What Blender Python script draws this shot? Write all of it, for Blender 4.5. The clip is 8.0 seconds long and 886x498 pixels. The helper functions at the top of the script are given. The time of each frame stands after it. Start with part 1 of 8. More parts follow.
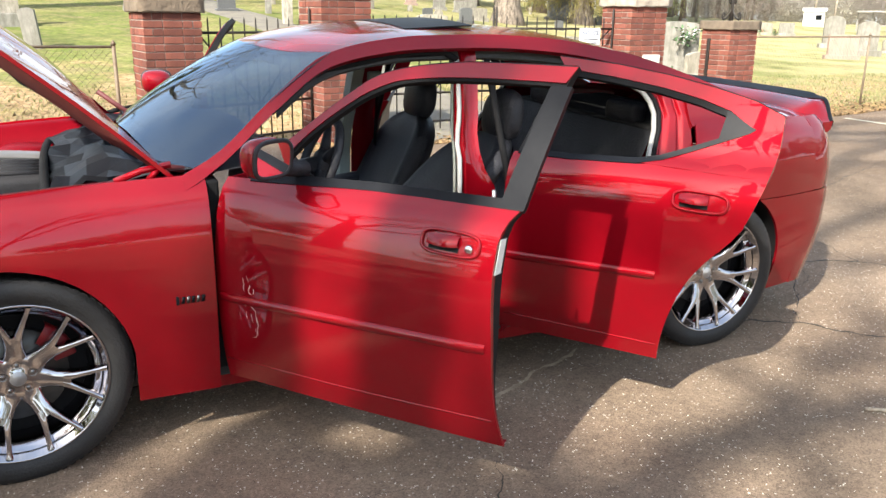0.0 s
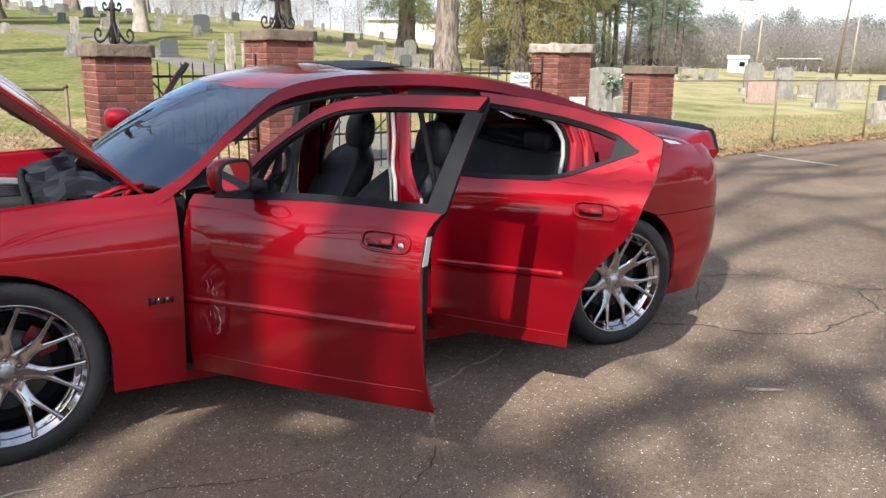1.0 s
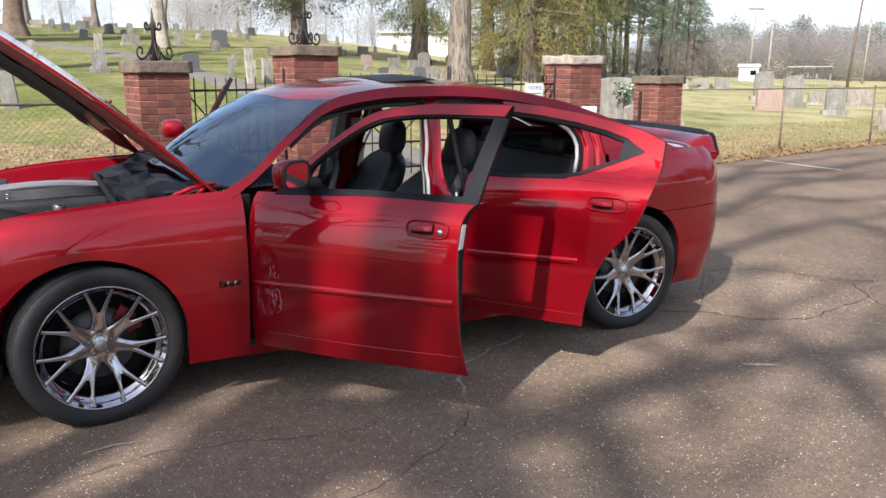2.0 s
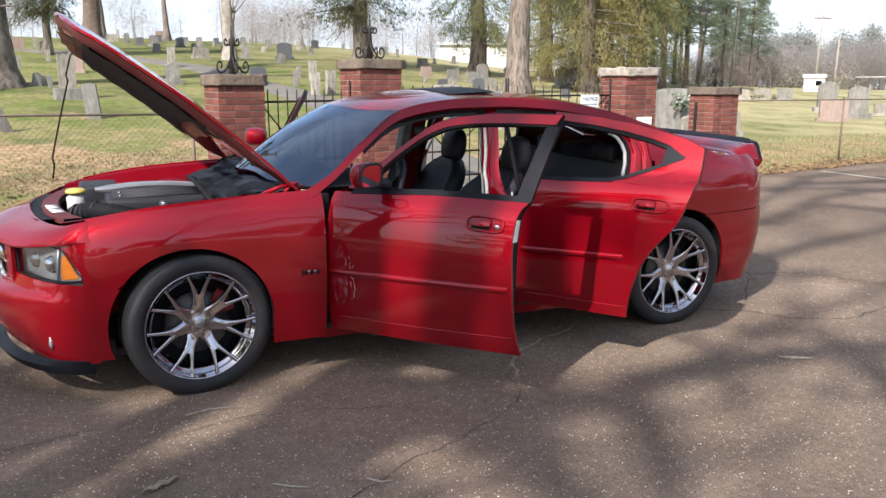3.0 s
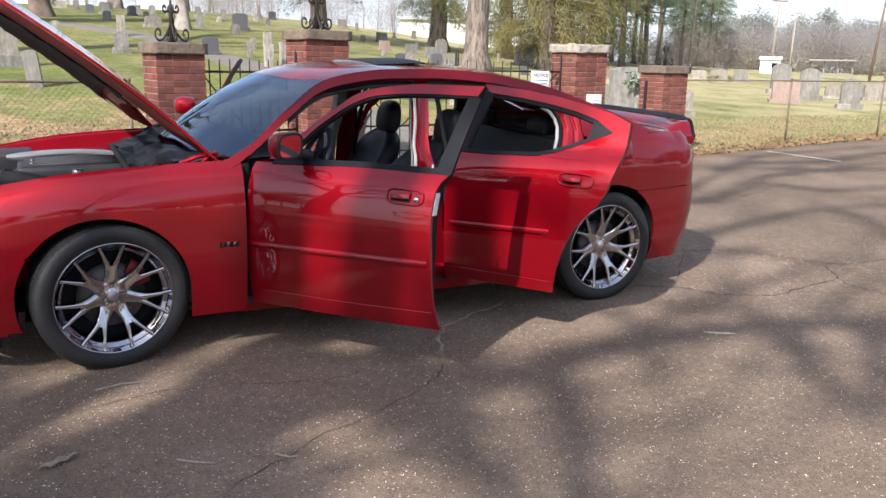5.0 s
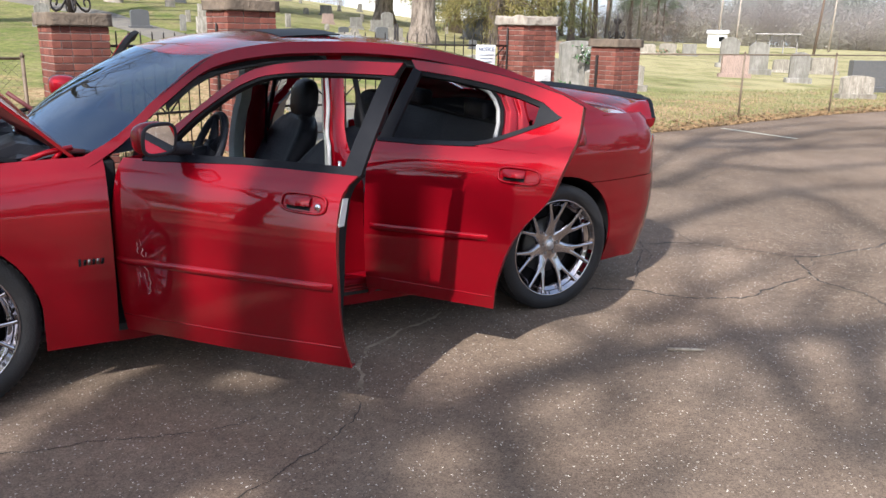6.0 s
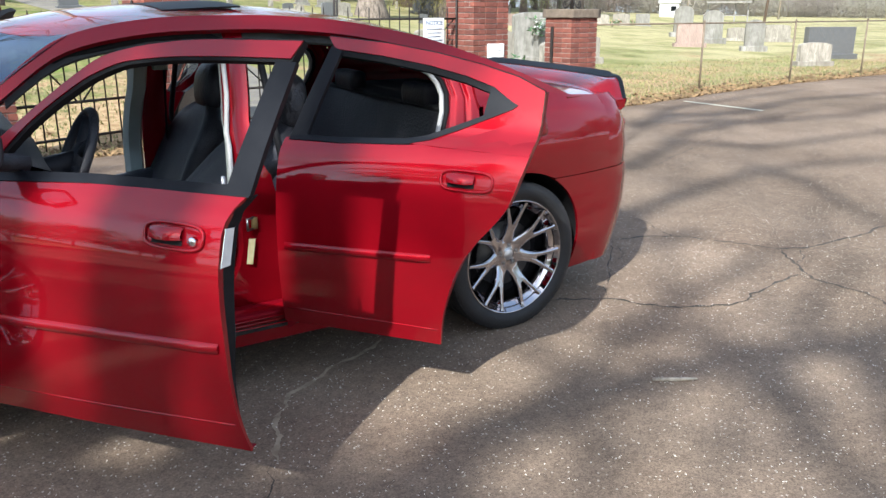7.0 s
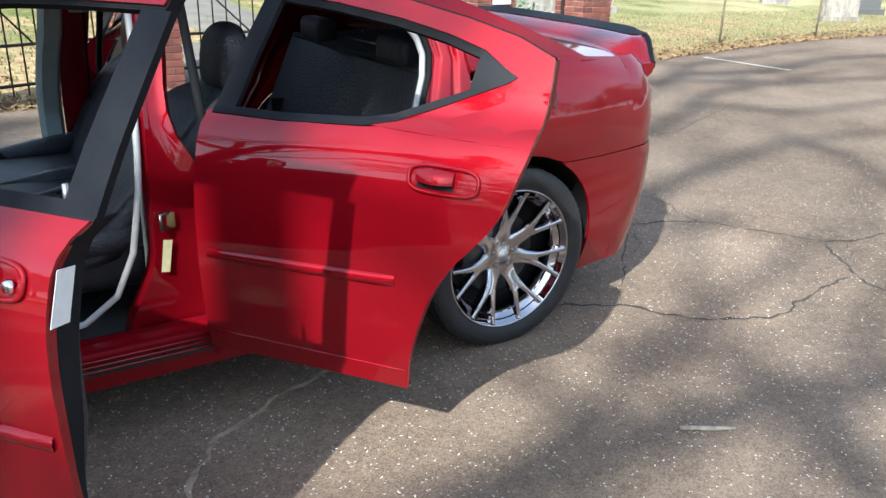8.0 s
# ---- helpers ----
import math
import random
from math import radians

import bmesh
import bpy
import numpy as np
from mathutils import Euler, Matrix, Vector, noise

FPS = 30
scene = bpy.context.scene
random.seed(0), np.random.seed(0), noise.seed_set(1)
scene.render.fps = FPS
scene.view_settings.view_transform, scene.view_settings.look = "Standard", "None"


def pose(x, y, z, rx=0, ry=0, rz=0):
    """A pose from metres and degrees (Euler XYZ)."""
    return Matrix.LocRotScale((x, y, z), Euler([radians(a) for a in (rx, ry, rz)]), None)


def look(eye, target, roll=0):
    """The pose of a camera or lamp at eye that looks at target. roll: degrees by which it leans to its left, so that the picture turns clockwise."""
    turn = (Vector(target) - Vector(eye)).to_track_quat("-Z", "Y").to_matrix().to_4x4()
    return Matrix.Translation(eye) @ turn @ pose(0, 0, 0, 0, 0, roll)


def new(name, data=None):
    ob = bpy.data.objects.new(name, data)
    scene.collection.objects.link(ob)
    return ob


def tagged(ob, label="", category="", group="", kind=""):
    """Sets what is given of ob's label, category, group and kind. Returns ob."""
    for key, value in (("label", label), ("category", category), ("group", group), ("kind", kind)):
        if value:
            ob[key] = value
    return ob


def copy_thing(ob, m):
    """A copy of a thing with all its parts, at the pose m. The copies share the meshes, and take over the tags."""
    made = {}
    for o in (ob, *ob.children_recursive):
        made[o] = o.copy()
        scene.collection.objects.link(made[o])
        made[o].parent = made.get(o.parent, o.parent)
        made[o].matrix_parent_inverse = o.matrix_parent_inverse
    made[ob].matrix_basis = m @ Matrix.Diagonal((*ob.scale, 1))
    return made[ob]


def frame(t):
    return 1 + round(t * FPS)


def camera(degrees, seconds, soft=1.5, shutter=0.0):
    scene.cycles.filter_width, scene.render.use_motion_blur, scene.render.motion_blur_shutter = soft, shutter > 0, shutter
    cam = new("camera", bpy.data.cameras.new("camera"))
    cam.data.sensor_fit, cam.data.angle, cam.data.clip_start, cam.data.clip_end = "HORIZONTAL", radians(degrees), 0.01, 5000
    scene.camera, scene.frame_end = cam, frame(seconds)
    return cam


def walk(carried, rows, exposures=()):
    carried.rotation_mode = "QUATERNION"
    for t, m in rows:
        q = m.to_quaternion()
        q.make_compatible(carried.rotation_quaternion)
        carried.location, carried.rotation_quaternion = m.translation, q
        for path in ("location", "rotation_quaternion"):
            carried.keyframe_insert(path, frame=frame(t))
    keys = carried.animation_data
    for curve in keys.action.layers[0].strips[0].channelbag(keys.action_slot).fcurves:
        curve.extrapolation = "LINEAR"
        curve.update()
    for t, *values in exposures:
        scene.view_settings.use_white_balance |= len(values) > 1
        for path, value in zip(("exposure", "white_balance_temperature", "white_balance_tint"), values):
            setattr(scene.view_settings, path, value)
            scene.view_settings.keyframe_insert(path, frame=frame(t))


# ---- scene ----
cam = camera(58.2, 8.0)
PATH = [
    (0, (0.272, -3.732, 1.577), (1.082, -1.992, 1.017), 0.7),
    (0.5, (0.242, -3.988, 1.569), (1.136, -2.26, 1.105), 1.0),
    (1, (0.078, -4.217, 1.554), (1.024, -2.513, 1.102), 0.7),
    (1.5, (-0.079, -4.421, 1.564), (0.87, -2.717, 1.124), 0.3),
    (2.8, (-0.434, -4.928, 1.557), (0.391, -3.151, 1.156), 0.0),
    (3, (-0.452, -5.009, 1.571), (0.345, -3.219, 1.172), 0.0),
    (3.5, (-0.514, -5.218, 1.567), (0.233, -3.401, 1.195), 0.5),
    (4, (-0.592, -5.304, 1.566), (0.143, -3.486, 1.173), -0.3),
    (4.5, (-0.515, -5.256, 1.546), (0.267, -3.469, 1.105), -0.5),
    (5, (-0.248, -5.046, 1.543), (0.632, -3.308, 1.088), 1.1),
    (5.2, (-0.15, -4.956, 1.546), (0.754, -3.232, 1.086), 1.4),
    (6.3, (0.397, -4.263, 1.528), (1.386, -2.606, 1.004), 0.8),
    (6.5, (0.505, -4.165, 1.538), (1.491, -2.507, 1.009), 0.4),
    (7, (0.716, -3.829, 1.512), (1.771, -2.227, 0.944), -0.1),
    (7.5, (0.982, -3.54, 1.49), (2.1, -2.006, 0.862), 0.6),
    (8, (1.223, -3.228, 1.486), (2.25, -1.657, 0.795), 1.3),
]
walk(cam, [(t, look(eye, target, roll)) for t, eye, target, roll in PATH], [(0, 1.58, 7200, 7), (0.5, 1.18, 6900, 9), (1.0, 1.02, 6750, 10), (1.5, 0.95, 6650, 11), (3.5, 0.92, 6600, 14), (4.5, 0.92, 6600, 15), (5.2, 0.95, 6550, 13), (6.5, 1.05, 6400, 10), (7.0, 1.22, 6250, 6), (8.0, 1.36, 6050, 3)])


# ---- world and sun ----
SUN_DIR = Vector((-0.64, -0.44, 0.636)).normalized()   # towards the sun
world = bpy.data.worlds.new("sky")
scene.world = world
world.use_nodes = True
wn = world.node_tree.nodes
sky = wn.new("ShaderNodeTexSky")
sky.sky_type = "NISHITA"
sky.sun_disc = False
sky.sun_elevation = math.asin(SUN_DIR.z)
sky.sun_rotation = math.atan2(SUN_DIR.x, SUN_DIR.y)
sky.air_density, sky.dust_density, sky.ozone_density = 1.0, 1.2, 1.4
wn["Background"].inputs["Strength"].default_value = 0.140
# thin bright cloud over the blue
wl = world.node_tree.links
wc, cloud, cr, cm = wn.new("ShaderNodeTexCoord"), wn.new("ShaderNodeTexNoise"), wn.new("ShaderNodeMapRange"), wn.new("ShaderNodeMix")
cloud.inputs["Scale"].default_value, cloud.inputs["Detail"].default_value, cloud.inputs["Roughness"].default_value = 2.2, 6, 0.6
cr.inputs["From Min"].default_value, cr.inputs["From Max"].default_value = 0.46, 0.72
cr.inputs["To Min"].default_value, cr.inputs["To Max"].default_value = 0.13, 0.52
cm.data_type = "RGBA"
cm.inputs["B"].default_value = (5.0, 5.2, 5.6, 1)
# the haze is brightest and thickest towards the horizon
ws, wh, wx = wn.new("ShaderNodeSeparateXYZ"), wn.new("ShaderNodeMapRange"), wn.new("ShaderNodeMix")
wh.inputs["From Min"].default_value, wh.inputs["From Max"].default_value = 0.02, 0.21
wh.inputs["To Min"].default_value, wh.inputs["To Max"].default_value = 0.8, 0.0
wx.data_type = "RGBA"
wx.inputs["B"].default_value = (4.3, 5.0, 6.2, 1)
wl.new(wc.outputs["Generated"], ws.inputs[0])
wl.new(ws.outputs["Z"], wh.inputs["Value"])
wl.new(wh.outputs["Result"], wx.inputs["Factor"])
wl.new(cm.outputs["Result"], wx.inputs["A"])
wl.new(wc.outputs["Generated"], cloud.inputs["Vector"])
wl.new(cloud.outputs["Fac"], cr.inputs["Value"])
wl.new(cr.outputs["Result"], cm.inputs["Factor"])
wl.new(sky.outputs[0], cm.inputs["A"])
wl.new(wx.outputs["Result"], wn["Background"].inputs["Color"])
sun = new("sun", bpy.data.lights.new("sun", "SUN"))
sun.data.energy, sun.data.angle, sun.data.color = 4.0, radians(0.7), (1.0, 0.97, 0.945)
sun.matrix_world = look(SUN_DIR * 50, (0, 0, 0))


# ---- materials ----
def material(name, color, rough=0.5, metal=0.0, var=None, scale=8.0, bump=0.0, bscale=60.0, coat=0.0, spec=0.5, mix=(0.35, 0.65), random_tint=0.0, coords="Object"):
    """A principled material: colour with a second colour by noise, fine bump, and a tint that differs from object to object."""
    m = bpy.data.materials.new(name)
    m.use_nodes = True
    nt = m.node_tree
    n, l = nt.nodes, nt.links
    b = n["Principled BSDF"]
    b.inputs["Roughness"].default_value, b.inputs["Metallic"].default_value = rough, metal
    b.inputs["Coat Weight"].default_value, b.inputs["Coat Roughness"].default_value = coat, 0.015
    b.inputs["Specular IOR Level"].default_value = spec
    b.inputs["Base Color"].default_value = (*color, 1)
    tc = n.new("ShaderNodeTexCoord")
    out = None
    if var:
        nz = n.new("ShaderNodeTexNoise")
        nz.inputs["Scale"].default_value, nz.inputs["Detail"].default_value, nz.inputs["Roughness"].default_value = scale, 6, 0.65
        l.new(tc.outputs[coords], nz.inputs["Vector"])
        mr = n.new("ShaderNodeMapRange")
        mr.inputs["From Min"].default_value, mr.inputs["From Max"].default_value = mix
        l.new(nz.outputs["Fac"], mr.inputs["Value"])
        mx = n.new("ShaderNodeMix")
        mx.data_type = "RGBA"
        mx.inputs["A"].default_value, mx.inputs["B"].default_value = (*color, 1), (*var, 1)
        l.new(mr.outputs["Result"], mx.inputs["Factor"])
        out = mx.outputs["Result"]
        l.new(out, b.inputs["Base Color"])
    if random_tint and out:
        oi = n.new("ShaderNodeObjectInfo")
        geo = n.new("ShaderNodeNewGeometry")
        add = n.new("ShaderNodeMath")
        add.operation = "ADD"
        l.new(oi.outputs["Random"], add.inputs[0])
        l.new(geo.outputs["Random Per Island"], add.inputs[1])
        fr = n.new("ShaderNodeMath")
        fr.operation = "FRACT"
        l.new(add.outputs[0], fr.inputs[0])
        r2 = n.new("ShaderNodeMapRange")
        r2.inputs["To Min"].default_value, r2.inputs["To Max"].default_value = 1 - random_tint, 1 + random_tint
        l.new(fr.outputs[0], r2.inputs["Value"])
        hs = n.new("ShaderNodeHueSaturation")
        l.new(r2.outputs["Result"], hs.inputs["Value"])
        l.new(out, hs.inputs["Color"])
        l.new(hs.outputs["Color"], b.inputs["Base Color"])
    if bump:
        nb = n.new("ShaderNodeTexNoise")
        nb.inputs["Scale"].default_value, nb.inputs["Detail"].default_value = bscale, 5
        l.new(tc.outputs[coords], nb.inputs["Vector"])
        bp = n.new("ShaderNodeBump")
        bp.inputs["Strength"].default_value, bp.inputs["Distance"].default_value = bump, 0.02
        l.new(nb.outputs["Fac"], bp.inputs["Height"])
        l.new(bp.outputs["Normal"], b.inputs["Normal"])
    return m


M = {}
M["paint"] = material("red_paint", (0.252, 0.0028, 0.0092), 0.48, 0.34, (0.222, 0.0025, 0.0080), 2.0, coat=1.0, spec=0.0)
M["paint"].node_tree.nodes["Principled BSDF"].inputs["Coat IOR"].default_value = 1.52
M["paint_dull"] = material("red_paint_inner", (0.22, 0.002, 0.010), 0.45, 0.2, (0.16, 0.0015, 0.0075), 3.0, coat=0.0, spec=0.1)
M["hood_inner"] = material("dusty_hood_inner", (0.19, 0.045, 0.040), 0.55, 0, (0.12, 0.026, 0.026), 4)
M["tan_panel"] = material("tan_inner_patch", (0.42, 0.25, 0.15), 0.7, 0, (0.26, 0.13, 0.085), 7)
M["dusty_red"] = material("dusty_dark_red", (0.13, 0.022, 0.024), 0.6, 0, (0.085, 0.02, 0.02), 9)
M["black_trim"] = material("black_trim", (0.008, 0.009, 0.012), 0.42, 0, (0.012, 0.013, 0.016), 12, 0.05, 300, spec=0.10)
M["sunroof"] = material("dark_roof_glass", (0.004, 0.004, 0.005), 0.5, 0, (0.008, 0.008, 0.010), 4, spec=0.2)
M["rubber"] = material("black_rubber", (0.010, 0.010, 0.011), 0.75, 0, (0.016, 0.016, 0.017), 10, 0.1, 200, spec=0.12)
M["tyre"] = material("tyre_rubber", (0.012, 0.0125, 0.014), 0.6, 0, (0.022, 0.022, 0.023), 5, 0.2, 120)
M["chrome"] = material("chrome", (0.86, 0.86, 0.88), 0.05, 1.0, (0.80, 0.80, 0.82), 6)
M["wheel_chrome"] = material("wheel_chrome", (0.54, 0.53, 0.555), 0.035, 1.0, (0.47, 0.46, 0.485), 6)
M["lamp_bowl"] = material("grey_lamp_bowl", (0.50, 0.51, 0.51), 0.3, 0.3, (0.34, 0.35, 0.35), 9)
M["steel"] = material("brushed_steel", (0.22, 0.22, 0.22), 0.35, 1.0, (0.22, 0.21, 0.20), 14)
M["brass"] = material("dull_brass", (0.45, 0.34, 0.16), 0.4, 0.8, (0.32, 0.23, 0.10), 14)
M["disc"] = material("brake_disc_iron", (0.10, 0.10, 0.095), 0.45, 0.8, (0.06, 0.055, 0.05), 12)
# pale colour for the reflections drawn on the front door
M["door_glint"] = material("pale_glint", (0.62, 0.42, 0.40), 0.4, 0, (0.5, 0.25, 0.24), 40)
M["caliper"] = material("caliper_red", (0.22, 0.008, 0.012), 0.4, 0, (0.16, 0.006, 0.01), 9)
M["leather"] = material("black_leather", (0.026, 0.026, 0.030), 0.42, 0, (0.038, 0.038, 0.044), 9, 0.35, 90, spec=0.38)
M["plastic"] = material("black_plastic", (0.024, 0.024, 0.028), 0.5, 0, (0.036, 0.036, 0.040), 7, 0.15, 150, spec=0.22)
M["grey_trim"] = material("grey_interior_trim", (0.42, 0.45, 0.40), 0.6, 0, (0.36, 0.385, 0.345), 6, 0.1, 200)
M["headliner"] = material("dark_headliner", (0.075, 0.078, 0.078), 0.95, 0, (0.06, 0.062, 0.062), 20, 0.2, 300, spec=0.1)
M["seal"] = material("pale_weatherstrip", (0.52, 0.51, 0.485), 0.6, 0, (0.42, 0.41, 0.385), 14)
M["carpet"] = material("dark_carpet", (0.028, 0.028, 0.029), 0.95, 0, (0.035, 0.034, 0.033), 30, 0.4, 300)
M["silver"] = material("silver_plastic", (0.42, 0.42, 0.43), 0.35, 0.6, (0.36, 0.36, 0.37), 8)
M["white_label"] = material("white_label", (0.78, 0.78, 0.75), 0.6, 0, (0.7, 0.7, 0.66), 20)
M["paper"] = material("yellowed_paper", (0.72, 0.66, 0.42), 0.6, 0, (0.6, 0.5, 0.25), 30)
M["yellow"] = material("yellow_cap", (0.65, 0.52, 0.12), 0.45, 0, (0.55, 0.45, 0.1), 10)
M["amber"] = material("amber_lens", (0.85, 0.25, 0.02), 0.15, 0, (0.75, 0.2, 0.02), 20, coat=0.6)
M["lamp_red"] = material("red_lens", (0.45, 0.01, 0.015), 0.12, 0, (0.35, 0.01, 0.015), 20, coat=0.8)


def leaf_material(name, color, var, scale, tint=0.2):
    """Leaves that let part of the sun through."""
    m = material(name, color, 0.9, 0, var, scale, random_tint=tint, spec=0.15)
    n, l = m.node_tree.nodes, m.node_tree.links
    tr, mx = n.new("ShaderNodeBsdfTranslucent"), n.new("ShaderNodeMixShader")
    b = n["Principled BSDF"]
    l.new(b.inputs["Base Color"].links[0].from_socket, tr.inputs["Color"])
    mx.inputs[0].default_value = 0.5
    l.new(b.outputs[0], mx.inputs[1])
    l.new(tr.outputs[0], mx.inputs[2])
    l.new(mx.outputs[0], n["Material Output"].inputs["Surface"])
    return m


def glass_material(name, tint, rough=0.0, gain=0.96, base=0.06, gloss=(1, 1, 1)):
    """A thin pane: tinted, with a reflection that grows towards grazing sight."""
    m = bpy.data.materials.new(name)
    m.use_nodes = True
    n, l = m.node_tree.nodes, m.node_tree.links
    n.remove(n["Principled BSDF"])
    tr, gl, mx, lw = n.new("ShaderNodeBsdfTransparent"), n.new("ShaderNodeBsdfGlossy"), n.new("ShaderNodeMixShader"), n.new("ShaderNodeLayerWeight")
    tr.inputs["Color"].default_value = (*tint, 1)
    gl.inputs["Roughness"].default_value = rough
    gl.inputs["Color"].default_value = (*gloss, 1)
    lw.inputs["Blend"].default_value = 0.5
    pw, ml = n.new("ShaderNodeMath"), n.new("ShaderNodeMath")
    pw.operation, ml.operation = "POWER", "MULTIPLY_ADD"
    pw.inputs[1].default_value, ml.inputs[1].default_value, ml.inputs[2].default_value = 3.5, gain - base, base
    l.new(lw.outputs["Facing"], pw.inputs[0])
    l.new(pw.outputs[0], ml.inputs[0])
    l.new(ml.outputs[0], mx.inputs[0])
    l.new(tr.outputs[0], mx.inputs[1])
    l.new(gl.outputs[0], mx.inputs[2])
    l.new(mx.outputs[0], n["Material Output"].inputs["Surface"])
    return m


M["glass"] = glass_material("windscreen_glass", (0.24, 0.29, 0.35), base=0.12, gloss=(0.70, 0.84, 1.0))
M["tint"] = glass_material("tinted_glass", (0.10, 0.11, 0.12))
M["lens"] = glass_material("lamp_lens", (0.85, 0.87, 0.87))
mir = material("mirror_glass", (0.85, 0.86, 0.88), 0.02, 1.0)
M["mirror"] = mir


# ---- mesh helpers ----
SLOPES = {}


def interp(x, xs, ys):
    """A smooth curve through the given points that never overshoots them."""
    n = len(xs)
    if x <= xs[0]:
        return float(ys[0])
    if x >= xs[-1]:
        return float(ys[-1])
    key = (tuple(xs), tuple(ys))
    if key not in SLOPES:
        d = [(ys[i + 1] - ys[i]) / (xs[i + 1] - xs[i]) for i in range(n - 1)]
        m = [d[0]] + [0.0 if d[i - 1] * d[i] <= 0 else 2 * d[i - 1] * d[i] / (d[i - 1] + d[i]) for i in range(1, n - 1)] + [d[-1]]
        SLOPES[key] = m
    m = SLOPES[key]
    i = 0
    while x > xs[i + 1]:
        i += 1
    h = xs[i + 1] - xs[i]
    t = (x - xs[i]) / h
    return ys[i] * (1 + 2 * t) * (1 - t) ** 2 + m[i] * h * t * (1 - t) ** 2 + ys[i + 1] * t * t * (3 - 2 * t) + m[i + 1] * h * t * t * (t - 1)


def smooth(a, b, x):
    t = min(1.0, max(0.0, (x - a) / (b - a)))
    return t * t * (3 - 2 * t)


def part(name, bm, mat, parent=None, label="", origin=None, shade=True):
    """Links a bmesh (or verts and faces) as one mesh object under a thing or a part."""
    me = bpy.data.meshes.new(name)
    if isinstance(bm, tuple):
        me.from_pydata([tuple(map(float, v)) for v in bm[0]], [], [tuple(f) for f in bm[1]])
    else:
        bmesh.ops.recalc_face_normals(bm, faces=bm.faces)
        bm.to_mesh(me)
        bm.free()
    if shade:
        me.polygons.foreach_set("use_smooth", [True] * len(me.polygons))
    me.materials.append(mat)
    ob = new(name, me)
    if origin is not None:
        me.transform(Matrix.Translation(-Vector(origin)))
        ob.location = origin
    if parent is not None:
        ob.parent = parent
    if label:
        ob["label"] = label
    return ob


def thing(name, label, category, group="", at=None):
    ob = new(name)
    ob.empty_display_size = 0.1
    if at is not None:
        ob.matrix_basis = at
    return tagged(ob, label, category, group)


def sharp(ob, angle=35):
    """Keeps edges steeper than the angle crisp."""
    me = ob.data
    b = bmesh.new()
    b.from_mesh(me)
    for e in b.edges:
        e.smooth = len(e.link_faces) == 2 and e.calc_face_angle(0) < radians(angle)
    b.to_mesh(me)
    b.free()
    return ob


def solid(ob, thick, offset=-1.0):
    s = ob.modifiers.new("thickness", "SOLIDIFY")
    s.thickness, s.offset = thick, offset
    s.use_even_offset = False
    e = ob.modifiers.new("crisp", "EDGE_SPLIT")
    e.split_angle = radians(38)
    return ob


def grid(rows):
    """Verts and faces of a sheet from rows of points."""
    n = len(rows[0])
    verts = [p for r in rows for p in r]
    faces = [(i * n + j, i * n + j + 1, (i + 1) * n + j + 1, (i + 1) * n + j) for i in range(len(rows) - 1) for j in range(n - 1)]
    return verts, faces


def facing(vf, way):
    """The same sheet, its normals turned towards the given direction on the whole."""
    verts, faces = vf
    way, total = Vector(way), 0.0
    for f in faces:
        a, c, e = Vector(verts[f[0]]), Vector(verts[f[1]]), Vector(verts[f[2]])
        total += (c - a).cross(e - a).dot(way)
    return (verts, faces) if total > 0 else (verts, [tuple(reversed(f)) for f in faces])


def weld(vf):
    """Joins points that lie in one place."""
    index, verts, remap = {}, [], []
    for v in vf[0]:
        k = tuple(round(c, 4) for c in v)
        if k not in index:
            index[k] = len(verts)
            verts.append(v)
        remap.append(index[k])
    faces = []
    for f in vf[1]:
        q = []
        for i in f:
            if remap[i] not in q:
                q.append(remap[i])
        if len(q) > 2:
            faces.append(tuple(q))
    return verts, faces


def merge(*pieces):
    verts, faces = [], []
    for v, f in pieces:
        o = len(verts)
        verts += list(v)
        faces += [tuple(i + o for i in q) for q in f]
    return verts, faces


def box(x0, x1, y0, y1, z0, z1, bevel=0.0, segments=2):
    b = bmesh.new()
    bmesh.ops.create_cube(b, size=1, matrix=Matrix.Translation(((x0 + x1) / 2, (y0 + y1) / 2, (z0 + z1) / 2)) @ Matrix.Diagonal((x1 - x0, y1 - y0, z1 - z0, 1)))
    if bevel:
        bmesh.ops.bevel(b, geom=list(b.edges), offset=bevel, segments=segments, profile=0.6, affect="EDGES")
    return b


def tube(points, radius, sides=8, closed=False):
    """Verts and faces of a round bar along points; radius a number or one for each point."""
    pts = [Vector(p) for p in points]
    n = len(pts)
    rad = radius if isinstance(radius, (list, tuple)) else [radius] * n
    verts, faces = [], []
    up = None
    for i, p in enumerate(pts):
        a = pts[(i - 1) % n] if closed or i > 0 else p
        c = pts[(i + 1) % n] if closed or i < n - 1 else p
        d = (c - a).normalized()
        if up is None:
            up = Vector((0, 0, 1)) if abs(d.z) < 0.9 else Vector((1, 0, 0))
        s = d.cross(up).normalized()
        up = s.cross(d).normalized()
        for k in range(sides):
            q = 2 * math.pi * k / sides
            verts.append(p + (s * math.cos(q) + up * math.sin(q)) * rad[i])
    m = n if closed else n - 1
    for i in range(m):
        for k in range(sides):
            i2, k2 = (i + 1) % n, (k + 1) % sides
            faces.append((i * sides + k, i * sides + k2, i2 * sides + k2, i2 * sides + k))
    if not closed:
        faces.append(tuple(range(sides))[::-1])
        faces.append(tuple((n - 1) * sides + k for k in range(sides)))
    return verts, faces


